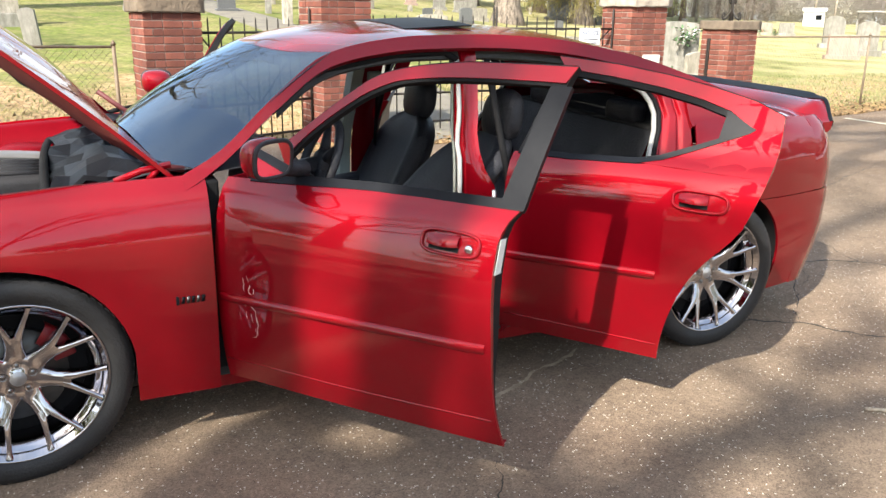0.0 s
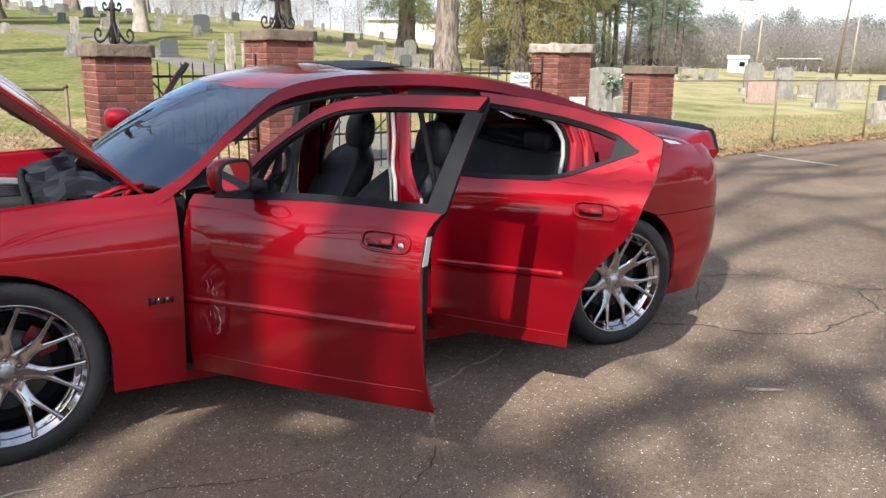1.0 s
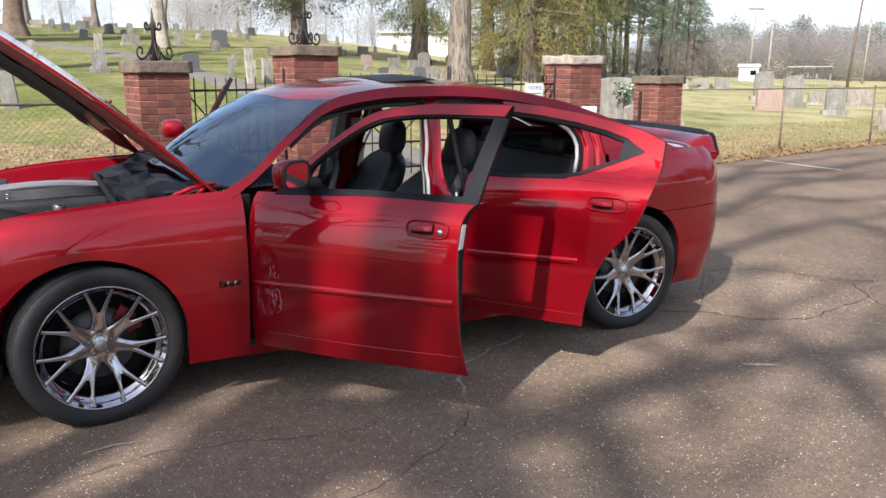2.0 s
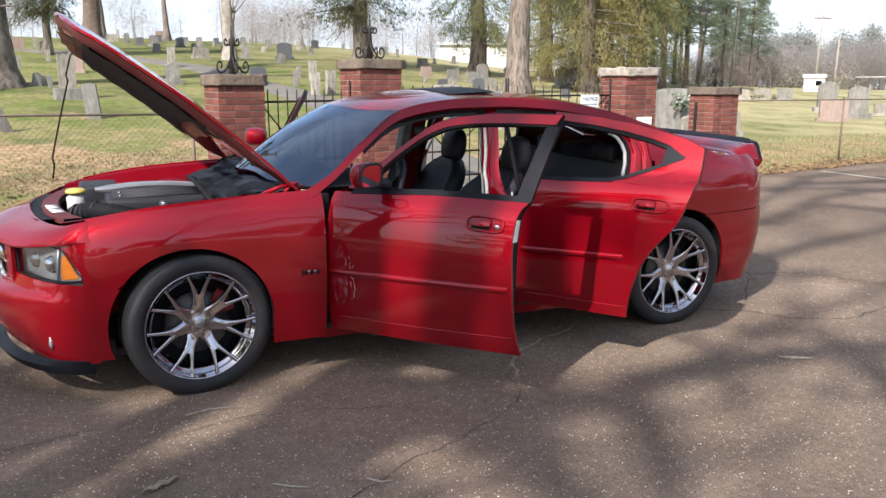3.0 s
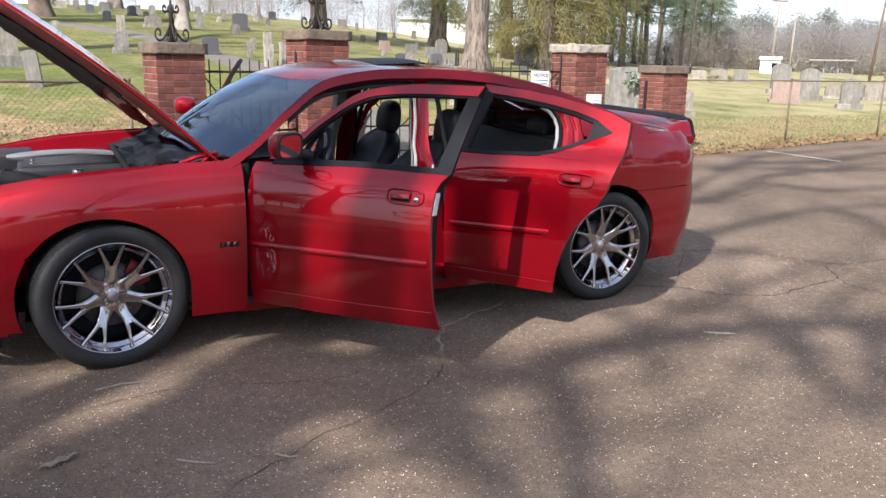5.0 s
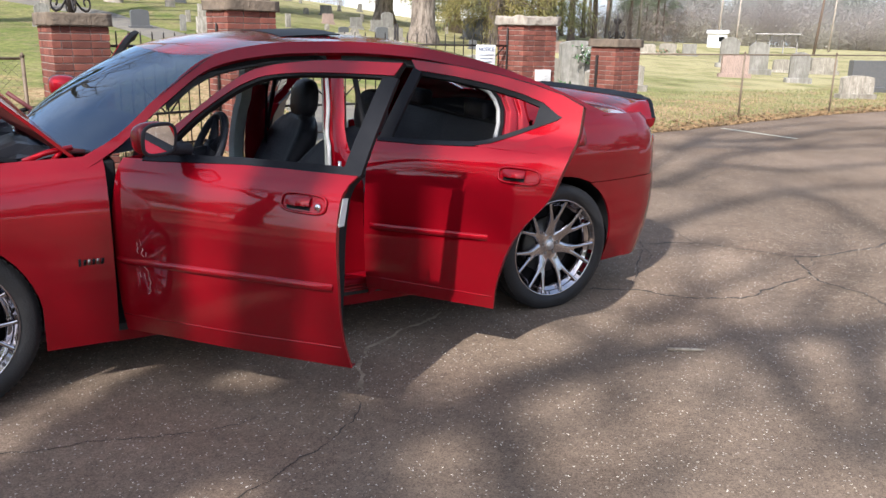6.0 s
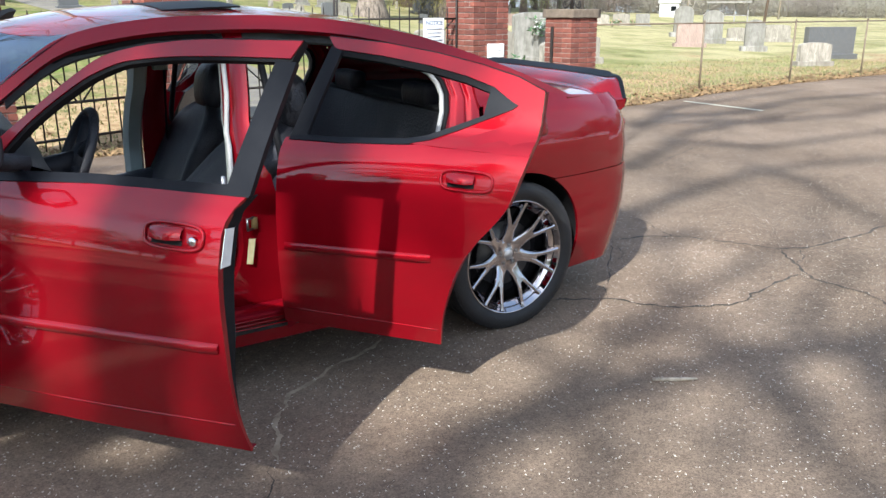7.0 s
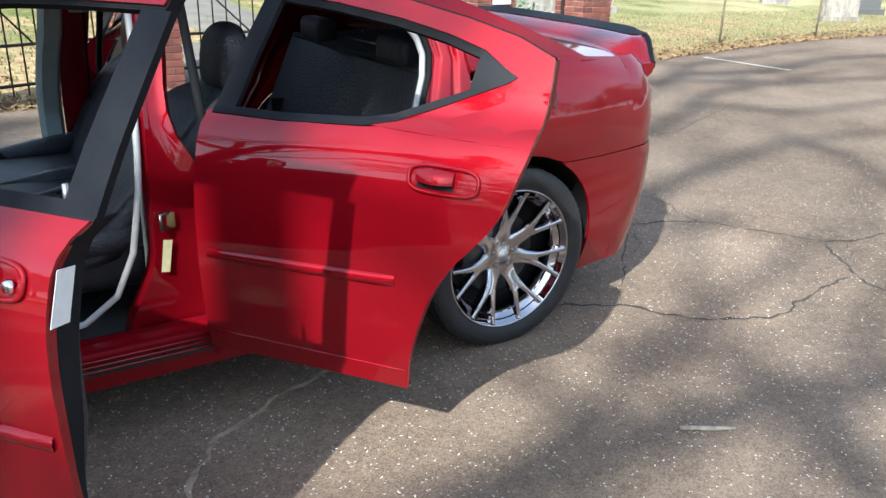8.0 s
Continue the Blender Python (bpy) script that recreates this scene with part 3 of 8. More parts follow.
def grille_bar(pts, half):
    """A flat chrome bar with a raised middle along points (y, z)."""
    rows = [[(nose_point(y, z + dz, 0.478 + o, 1.75), y, z + dz) for dz, o in ((-half, -0.012), (-half * 0.8, 0.004), (0, 0.012), (half * 0.8, 0.004), (half, -0.012))] for y, z in pts]
    return solid(part("grille_bar", facing(grid(rows), (-1, 0, 0)), M["chrome"], gr, "chrome grille bar"), 0.008)


grille_bar([(y, 0.690) for y in spread(-0.375, 0.375, 14)], 0.026)
grille_bar([(y, 0.588) for y in spread(-0.375, 0.375, 14)], 0.013)
rows = [[(nose_point(y, z, 0.485 + o, 1.75), y, z) for y, o in ((-0.028, -0.012), (-0.02, 0.004), (0.0, 0.012), (0.02, 0.004), (0.028, -0.012))] for z in spread(0.575, 0.795, 8)]
solid(part("grille_bar", facing(grid(rows), (-1, 0, 0)), M["chrome"], gr, "chrome grille bar"), 0.008)


# ---- wheels ----
def wheel(cx, sg, turn, z=HUB_Z, brake_red=True):
    w = part("wheel", lathe([(0.262, 0.10), (0.256, 0.02), (0.262, -0.10)], 48), M["wheel_chrome"], car)
    s = sg
    w.matrix_basis = Matrix.Translation((cx, sg * 0.80, z)) @ Matrix.Rotation(turn, 4, "Z") @ (Matrix.Identity(4) if sg < 0 else Matrix.Rotation(math.pi, 4, "Z"))
    # outer face looks to -y in the wheel's own frame
    part("tyre", lathe([(0.277, 0.105), (0.295, 0.128), (0.335, 0.134), (0.362, 0.122), (0.371, 0.105), (0.372, 0.045), (0.366, 0.040), (0.366, 0.034), (0.372, 0.03), (0.372, -0.03), (0.366, -0.034), (0.366, -0.040), (0.372, -0.045), (0.371, -0.105), (0.362, -0.122), (0.335, -0.134), (0.297, -0.128), (0.279, -0.108)], 72), M["tyre"], w, "low-profile black tyre")
    # tread blocks at the shoulder
    pieces = []
    for k in range(72):
        q = 2 * math.pi * k / 72
        for e in (-1, 1):
            r0, r1, y0, y1 = 0.3665, 0.3745, e * 0.05, e * 0.117
            vs = []
            for r in (r0, r1):
                for (yy, dq) in ((y0, -0.024), (y0, 0.024), (y1, 0.036), (y1, -0.012)):
                    rr = r if abs(yy) < 0.1 else r - 0.006
                    vs.append((rr * math.cos(q + dq), yy, rr * math.sin(q + dq)))
            pieces.append((vs, [(0, 1, 2, 3), (7, 6, 5, 4), (0, 4, 5, 1), (1, 5, 6, 2), (2, 6, 7, 3), (3, 7, 4, 0)]))
    part("tread", merge(*pieces), M["tyre"], w, shade=False)["kind"] = "stuff"
    part("rim", lathe([(0.232, 0.02), (0.236, -0.060), (0.241, -0.078), (0.246, -0.083), (0.266, -0.098), (0.268, -0.104), (0.276, -0.110), (0.279, -0.119), (0.284, -0.123), (0.289, -0.118), (0.283, -0.100)], 72), M["wheel_chrome"], w, "polished chrome rim")
    for k in range(7):
        a = -math.pi / 2 + 2 * math.pi * (k + 0.5) / 7
        stem = [(0.045, -0.098, 0.030), (0.10, -0.094, 0.026), (0.145, -0.092, 0.024)]
        pieces = []

        def bar(pts):
            rows = []
            for (r, ang, y, hw) in pts:
                px, pz = r * math.cos(ang), r * math.sin(ang)
                tx, tz = -math.sin(ang), math.cos(ang)
                ring = [(hw * q, y + 0.03 if abs(q) > 1.0 else y + 0.002 - 0.010 * (1 - abs(q) ** 5)) for q in (-1.02, -1, -0.9, -0.7, -0.35, 0, 0.35, 0.7, 0.9, 1, 1.02)]
                rows.append([(px + tx * u, yy, pz + tz * u) for u, yy in ring])
            return grid(rows)
        pieces.append(bar([(0.03, a, -0.052, 0.026), (0.068, a, -0.054, 0.038), (0.084, a, -0.0575, 0.0345), (0.098, a, -0.062, 0.031), (0.115, a, -0.068, 0.0285), (0.136, a, -0.0755, 0.0290), (0.156, a, -0.0825, 0.0320), (0.162, a, -0.0845, 0.0255)]))
        for e in (-1, 1):
            pieces.append(bar([(0.138, a + e * 0.080, -0.0765, 0.0155), (0.156, a + e * 0.098, -0.083, 0.0150), (0.175, a + e * 0.122, -0.0885, 0.0130), (0.20, a + e * 0.152, -0.0945, 0.0112), (0.23, a + e * 0.180, -0.101, 0.0098), (0.258, a + e * 0.202, -0.107, 0.0095), (0.274, a + e * 0.212, -0.112, 0.0120)]))
        sharp(part("spoke", merge(*pieces), M["wheel_chrome"], w, "polished chrome split spoke"), 50)
    hub = part("hub", lathe([(0.0, -0.064), (0.030, -0.064), (0.033, -0.0615), (0.062, -0.0612), (0.074, -0.0605), (0.080, -0.057), (0.083, -0.03)], 32), M["wheel_chrome"], w)
    part("hub_cap", lathe([(0.0, -0.0665), (0.018, -0.066), (0.019, -0.0648), (0.026, -0.0648), (0.029, -0.062)], 24), M["silver"], w, "grey centre cap with a raised emblem")
    for k in range(5):
        a = 2 * math.pi * k / 5 + 0.3
        v, f = lathe([(0.0, -0.0655), (0.007, -0.0645), (0.009, -0.059), (0.010, -0.0605), (0.015, -0.0622)], 10)
        part("lug_nut", ([(x + 0.049 * math.cos(a), y, zz + 0.049 * math.sin(a)) for x, y, zz in v], f), M["steel"], w)
    part("brake_backing", lathe([(0.05, 0.018), (0.232, 0.018)], 40), M["rubber"], w)
    part("brake_disc", lathe([(0.07, -0.03), (0.165, -0.03), (0.165, 0.0), (0.07, 0.0)], 40), M["disc"], w, "dark grey brake disc")
    if brake_red:
        rows = []
        for i in range(9):
            q = math.radians(14 + 44 * i / 8)
            rows.append([(r * math.cos(q), y, r * math.sin(q)) for r, y in ((0.125, 0.0), (0.125, -0.032), (0.13, -0.044), (0.195, -0.044), (0.20, -0.032), (0.20, 0.0))])
        part("brake_caliper", grid(rows), M["caliper"], w, "red brake caliper")
    return w


wheel(0.0, -1, radians(8))
wheel(0.0, 1, radians(8))
wheel(AXLE_R, -1, 0.0, HUB_Z, False)
wheel(AXLE_R, 1, 0.0, HUB_Z, False)
# the floor pan closes the car below
part("floor_pan", box(-0.4, 3.6, -0.72, 0.72, 0.20, 0.24, 0.01), M["plastic"], car)
part("floor_carpet", box(0.6, 2.62, -0.84, 0.84, 0.245, 0.30, 0.01), M["carpet"], car)


# ---- doors: built closed, then turned on their hinges ----
def belt(x):
    return interp(x, [0.66, 1.0, 1.8, 2.1, 2.35, 2.55, 2.68, 2.80, 2.86], [1.02, 1.035, 1.05, 1.05, 1.06, 1.09, 1.135, 1.19, 1.21])


def front_top(x):
    return min(opening(x) + 0.018, interp(x, [0.78, 0.92, 1.0, 1.107, 1.19, 1.28, 1.41, 1.61, 1.90], [1.055, 1.175, 1.245, 1.333, 1.390, 1.422, 1.446, 1.459, 1.464]))


def rear_edge(z):
    return interp(z, [0.27, 0.40, 0.56, 0.65, 0.736, 0.81, 0.877, 0.975, 1.07, 1.16, 1.27], [2.525, 2.537, 2.576, 2.613, 2.668, 2.73, 2.78, 2.815, 2.842, 2.855, 2.852])


def front_belt(x):
    return belt(x) + 0.016 * smooth(0.9, 1.5, x)


def front_edge(z):
    """The trailing edge of the front door: drawn in below the belt, flared at the foot."""
    return interp(z, [0.32, 0.40, 0.50, 0.65, 0.77, 0.89, 0.97, 1.02, 1.07], [1.845, 1.822, 1.806, 1.796, 1.789, 1.783, 1.783, 1.792, 1.822])


def band_mesh(inner, outer, sg, off=0.0, n=None):
    """A strip of frame between two outlines (x, z) that lie on the car's side."""
    rows = []
    for (xa, za), (xb, zb) in zip(inner, outer):
        rows.append([(xa + (xb - xa) * k / 3, sg * (half_width(xa + (xb - xa) * k / 3, za + (zb - za) * k / 3) + off), za + (zb - za) * k / 3) for k in range(4)])
    return facing(grid(rows), (0, sg, 0))


def handle(parent, x, z, sg, hinge, lock):
    yb = lambda xx, zz: half_width(xx, zz)
    bez = []
    for k in range(28):
        q = 2 * math.pi * k / 28
        c, s = math.cos(q), math.sin(q)
        px = x + 0.098 * math.copysign(abs(c) ** 0.55, c)
        pz = z + 0.034 * math.copysign(abs(s) ** 0.6, s)
        bez.append((px, sg * (yb(px, pz) + 0.004), pz))
    h = part("handle_plate", tube(bez, 0.0055, 8, True), M["paint"], parent, "", hinge)
    h.location = (0, 0, 0)
    rows = []
    for i in range(9):
        px = x - 0.075 + 0.105 * i / 8
        bulge = 0.020 * math.sin(math.pi * min(1, max(0, (i + 0.4) / 8.8)))
        rows.append([(px, sg * (yb(px, z + dz) + bulge + o), z + dz) for dz, o in ((0.026, -0.004), (0.020, 0.008), (0.005, 0.012), (-0.006, 0.010), (-0.010, 0.0))])
    g = part("grip", grid(rows), M["paint"], h)
    g.data.transform(Matrix.Translation(-Vector(hinge)))
    solid(g, 0.006)
    # flat black strip on the skin, painted in place of shade behind the grip
    rows = [[(px, sg * (yb(px, zz) + 0.0025), zz) for zz in (z - 0.024, z - 0.014, z - 0.004)] for px in spread(x - 0.072, x + 0.03, 8)]
    c = part("grip_shade", grid(rows if sg < 0 else rows[::-1]), M["rubber"], h, "black strip in place of the shade behind the grip")
    c.data.transform(Matrix.Translation(-Vector(hinge)))
    if lock:
        v, f = lathe([(0.0, 0.012), (0.012, 0.012), (0.014, 0.006), (0.015, 0.0)], 18)
        k = part("lock", ([(a[0] + x + 0.066, sg * (yb(x + 0.066, z - 0.008) + a[1]), a[2] + z - 0.008) for a in v], f), M["chrome"], h, "round chrome lock")
        k.data.transform(Matrix.Translation(-Vector(hinge)))


def sub(name, vf, mat, parent, hinge, label="", thick=0.0):
    ob = part(name, vf, mat, parent, label)
    ob.data.transform(Matrix.Translation(-Vector(hinge)))
    if thick:
        solid(ob, thick)
    return ob


def trim_panel(xs, low, high, sg, depth):
    """The inner skin of a door, set in from the outer one."""
    rows = []
    for x in xs:
        rows.append([(x, sg * (half_width(x, z) - depth * interp(z, [0.42, 0.66], [0.30, 1.0])), z) for z in spread(low(x), high(x), 8)])
    return facing(grid(rows), (0, -sg, 0))


def edge_strip(pts, sg, d0, d1):
    """The door's edge face between the skins along an outline."""
    deep = d1 if callable(d1) else (lambda z: d1)
    rows = [[(x, sg * (half_width(x, z) - d), z) for d in (d0, (d0 + deep(z)) / 2, deep(z))] for x, z in pts]
    return grid(rows)


def front_door(sg, angle):
    hinge = (HINGE_F[0], sg * 0.905, 0.0)
    low = lambda x: interp(x, [0.67, 1.2, 1.84], [0.262, 0.288, 0.330])
    rows = []
    for i in range(31):
        row = []
        for j in range(25):
            x = 0.69 + 1.13 * i / 30
            for _ in range(3):
                z = low(x) + (front_belt(x) - low(x)) * j / 24
                x = 0.69 + (front_edge(z) - 0.69) * i / 30
            row.append((x, sg * half_width(x, z), z))
        rows.append(row)
    d = part("front_door", facing(grid(rows), (0, sg, 0)), M["paint"], car, "open front door, red outside", hinge)
    solid(d, 0.006)
    d.rotation_euler.z = sg * radians(angle)
    sub("door_trim", trim_panel(spread(0.72, 1.772, 10), lambda x: 0.42, lambda x: front_belt(x) - 0.02, sg, 0.088), M["leather"], d, hinge, "black inner door panel", 0.015)
    sub("door_edge", edge_strip([(front_edge(z) - 0.002, z) for z in spread(0.332, 1.06, 20)], sg, 0.004, lambda z: interp(z, [0.30, 0.5, 0.7, 0.9], [0.012, 0.016, 0.022, 0.026])), M["paint"], d, hinge, "", 0.004)
    sub("edge_trim", edge_strip([(front_edge(z) - 0.003, z) for z in spread(0.45, 1.05, 16)], sg, 0.010, lambda z: interp(z, [0.44, 0.55, 0.7, 0.9], [0.016, 0.032, 0.062, 0.084])), M["rubber"], d, hinge, "black inner edge of the door", 0.004)
    sub("door_edge", edge_strip(dense([(0.692, 1.02), (0.692, 0.6), (0.692, 0.27)]), sg, 0.004, 0.11), M["paint_dull"], d, hinge, "", 0.004)
    sub("door_edge", edge_strip(dense([(0.692, 0.268), (1.2, 0.294), (1.838, 0.334)]), sg, 0.004, 0.03), M["paint_dull"], d, hinge, "", 0.004)
    # shut seal, latch and tyre label on the trailing edge
    sub("edge_label", ([(front_edge(z) + 0.003, sg * (half_width(1.78, z) - dd), z) for dd, z in ((0.008, 0.882), (0.052, 0.878), (0.054, 0.978), (0.010, 0.984))], [(0, 1, 2, 3)]), M["white_label"], d, hinge, "white paper label", 0.001)
    # belt moulding
    sub("belt_moulding", band_mesh(dense([(0.80, front_belt(0.80) - 0.004), (1.3, front_belt(1.3) - 0.004), (1.826, front_belt(1.82) - 0.004)]), dense([(0.80, front_belt(0.80) + 0.022), (1.3, front_belt(1.3) + 0.023), (1.826, front_belt(1.82) + 0.024)]), sg, 0.004), M["black_trim"], d, hinge, "black belt moulding", 0.02)
    # upper frame: red outside, black seal inside
    xo = [0.76 + 1.125 * (i / 36) for i in range(37)]
    out = [(x, front_top(x) if x > 0.80 else 1.04 + (x - 0.76)) for x in xo]
    inn = [(0.86 + 1.0 * (i / 36) ** 0.96, interp(0.86 + 1.0 * (i / 36) ** 0.96, [0.86, 0.92, 0.988, 1.09, 1.184, 1.30, 1.51, 1.69, 1.87], [1.05, 1.122, 1.196, 1.282, 1.345, 1.388, 1.410, 1.416, 1.418])) for i in range(37)]
    sub("window_frame", band_mesh(inn, out, sg, 0.0), M["paint"], d, hinge, "", 0.005)
    sub("frame_lining", band_mesh([(x + 0.003, z - 0.008) for x, z in inn], [(x - 0.002, z + 0.003) for x, z in out], sg, -0.007), M["rubber"], d, hinge, "", 0.03)
    inn2 = [(x + 0.008 * (1 if x < 1.3 else 0), z - 0.012) for x, z in inn]
    sub("window_seal", band_mesh(inn2, inn, sg, -0.008), M["rubber"], d, hinge, "", 0.02)
    # black applique on the trailing upright
    post_o, post_i = dense([(1.829, 1.066), (1.884, 1.409)]), dense([(1.748, 1.066), (1.817, 1.409)])
    sub("upright", band_mesh(post_i, post_o, sg, 0.004), M["black_trim"], d, hinge, "satin black window upright", 0.018)
    # side moulding
    rows = []
    for x in spread(0.70, 1.775, 20):
        z = interp(x, [0.70, 1.775], [0.597, 0.652])
        e = min(1.0, (1.79 - x) / 0.03, (x - 0.69) / 0.05)
        y = half_width(x, z)
        rows.append([(x, sg * (y + o * e), z + dz) for dz, o in ((0.016, -0.003), (0.013, 0.010), (0.0, 0.013), (-0.013, 0.010), (-0.016, -0.003))])
    sub("side_moulding", grid(rows), M["paint"], d, hinge)
    sub("lower_crease", tube([(x, sg * (half_width(x, z) - 0.0015), z) for x, z in [(x, interp(x, [0.7, 1.2, 1.8], [0.345, 0.368, 0.412])) for x in spread(0.70, 1.80, 14)]], 0.004, 6), M["paint"], d, hinge)
    if sg < 0:
        # pale lines drawn on the skin, in place of reflections in the door
        r = random.Random(8)
        for line in ([(0.815, 0.690), (0.822, 0.665), (0.818, 0.640)], [(0.850, 0.668), (0.842, 0.645), (0.852, 0.630)], [(0.868, 0.655), (0.862, 0.632)], [(0.835, 0.700), (0.840, 0.676)],
                     [(0.818, 0.585), (0.842, 0.592), (0.868, 0.572), (0.876, 0.520), (0.864, 0.470), (0.845, 0.462)], [(0.848, 0.560), (0.852, 0.525)], [(0.826, 0.560), (0.824, 0.535)], [(0.862, 0.500), (0.872, 0.478)]):
            fine = [(x + r.uniform(-0.003, 0.003), -half_width(x, z) - 0.0006, z) for x, z in dense(line, 3)]
            sub("door_glint", tube(fine, [0.0004] + [r.uniform(0.0008, 0.0022) for _ in fine[2:]] + [0.0004], 5), M["door_glint"], d, hinge, "pale line painted on the door as a reflection")
    handle(d, 1.632, 0.953, sg, hinge, sg < 0)
    # mirror
    mx, my, mz = 0.978, sg * 0.965, 1.142
    b = bmesh.new()
    bmesh.ops.create_uvsphere(b, u_segments=24, v_segments=14, radius=1.0)
    for v in b.verts:
        x, y, z = v.co
        v.co = Vector((mx + 0.070 * (x if x < 0 else 0.5 * x), my + 0.082 * math.copysign(abs(y) ** 0.7, y), mz + 0.066 * math.copysign(abs(z) ** 0.7, z)))
    turn = Matrix.Translation((mx, my, mz)) @ Matrix.Rotation(-sg * radians(-6), 4, "Z") @ Matrix.Translation((-mx, -my, -mz))
    mh = part("mirror", b, M["paint"], d, "red wing mirror with a black rim")
    mh.data.transform(turn)
    mh.data.transform(Matrix.Translation(-Vector(hinge)))
    pane = [turn @ Vector((mx + 0.040 + 0.004 * s, my + 0.074 * c, mz + 0.055 * s)) for c, s in [(math.copysign(abs(math.cos(q)) ** 0.6, math.cos(q)), math.copysign(abs(math.sin(q)) ** 0.6, math.sin(q))) for q in spread(0, 2 * math.pi * 23 / 24, 23)]]
    sub("mirror_pane", (pane, [tuple(range(len(pane)))]), M["mirror"], mh, hinge, "mirror glass", 0.004)
    sub("mirror_bezel", tube([(p[0] - 0.002, my + (p[1] - my) * 1.07, mz + (p[2] - mz) * 1.08) for p in pane], 0.008, 6, True), M["plastic"], mh, hinge)
    sub("mirror_foot", tube([(mx + 0.01, sg * (half_width(0.92, 1.06) - 0.03), 1.075), (mx, my - sg * 0.06, 1.10)], [0.03, 0.026], 8), M["plastic"], mh, hinge)
    sub("corner_trim", band_mesh(dense([(0.78, 1.04), (0.86, 1.05)]), dense([(0.80, 1.06), (0.93, 1.16)]), sg, -0.002), M["plastic"], d, hinge, "", 0.02)
    sub("lock_pin", tube([(1.70, sg * (half_width(1.7, 1.05) - 0.07), 1.04), (1.70, sg * (half_width(1.7, 1.05) - 0.07), 1.095)], 0.006, 8), M["silver"], d, hinge)
    return d


def rear_door(sg, angle, glazed):
    hinge = (HINGE_R[0], sg * 0.915, 0.0)
    low = lambda x: interp(x, [1.85, 2.2, 2.54], [0.262, 0.262, 0.262])
    rows = []
    nv = 22
    for i in range(25):
        u = i / 24
        row = []
        for j in range(nv + 1):
            v = j / nv
            z = 0.300 + (1.055 - 0.300) * v
            x = 1.848 + (rear_edge(z) - 1.848) * u
            z = 0.300 + (belt(x) - 0.300) * v
            x = 1.848 + (rear_edge(z) - 1.848) * u
            row.append((x, sg * half_width(x, z), z))
        rows.append(row)
    d = part("rear_door", facing(grid(rows), (0, sg, 0)), M["paint"], car, "open rear door, red outside" if angle else "closed rear door, red outside", hinge)
    solid(d, 0.006)
    d.rotation_euler.z = sg * radians(angle)
    sub("door_trim", trim_panel(spread(1.90, 2.52, 8), lambda x: 0.42, lambda x: belt(x) - 0.02, sg, 0.12), M["leather"], d, hinge, "black inner door panel", 0.015)
    edge = [(rear_edge(z) - 0.004, z) for z in spread(0.305, 1.26, 20)]
    sub("door_edge", edge_strip(edge, sg, 0.004, lambda z: interp(z, [0.3, 0.5, 0.7], [0.02, 0.05, 0.09])), M["paint_dull"], d, hinge, "", 0.004)
    sub("door_edge", edge_strip(dense([(1.852, 1.04), (1.852, 0.26)]), sg, 0.004, 0.11), M["paint_dull"], d, hinge, "", 0.004)
    sub("door_edge", edge_strip(dense([(1.85, 0.303), (2.525, 0.303)]), sg, 0.004, 0.03), M["paint_dull"], d, hinge, "", 0.004)
    # panel above the belt behind the window, and the red frame over it
    top_pts = [(1.945, 1.425), (2.2, 1.408), (2.42, 1.380), (2.60, 1.348), (2.75, 1.312), (2.852, 1.270)]
    in_pts = [(1.985, 1.380), (2.2, 1.362), (2.40, 1.336), (2.555, 1.306), (2.665, 1.275), (2.752, 1.222)]
    sub("window_frame", band_mesh(dense(in_pts), dense(top_pts), sg, 0.0), M["paint"], d, hinge, "", 0.005)
    sub("frame_lining", band_mesh([(x, z - 0.012) for x, z in dense(in_pts)], [(x, z + 0.003) for x, z in dense(top_pts)], sg, -0.007), M["rubber"], d, hinge, "", 0.03)
    # the shoulder of the door rises behind the glass
    lo_pts = [(2.38, 1.066), (2.47, 1.088), (2.56, 1.125), (2.64, 1.160), (2.72, 1.195), (2.752, 1.222)]
    hi = [(2.838, 1.06), (2.843, 1.08), (2.850, 1.12), (2.855, 1.16), (2.855, 1.22), (2.852, 1.270)]
    sub("rear_shoulder", band_mesh(dense(lo_pts), dense(hi), sg, 0.0), M["paint"], d, hinge, "", 0.02)
    sub("window_seal", band_mesh(dense([(x - 0.01, z - 0.022) for x, z in in_pts]), dense(in_pts), sg, -0.008), M["rubber"], d, hinge, "", 0.02)
    sub("belt_moulding", band_mesh(dense([(1.868, 1.046), (2.1, 1.049), (2.36, 1.064), (2.45, 1.082), (2.55, 1.120), (2.745, 1.204), (2.765, 1.219)]), dense([(1.868, 1.064), (2.1, 1.066), (2.36, 1.081), (2.44, 1.098), (2.535, 1.135), (2.735, 1.216), (2.755, 1.225)]), sg, 0.004), M["black_trim"], d, hinge, "black belt moulding", 0.02)
    sub("upright", band_mesh(dense([(1.866, 1.052), (1.968, 1.392)]), dense([(1.938, 1.066), (2.018, 1.372)]), sg, 0.003), M["black_trim"], d, hinge, "satin black window upright", 0.018)
    sub("quarter_trim", band_mesh(dense([(2.640, 1.168), (2.655, 1.278)]), dense([(2.756, 1.215), (2.757, 1.222)]), sg, 0.004), M["black_trim"], d, hinge, "satin black corner piece", 0.02)
    if glazed:
        rows = [[(x, sg * (half_width(x, z) - 0.02), z) for z in spread(belt(x) + 0.01, interp(x, [2.0, 2.1, 2.43, 2.58, 2.79], [1.2, 1.38, 1.345, 1.30, 1.20]), 6)] for x in spread(1.99, 2.78, 12)]
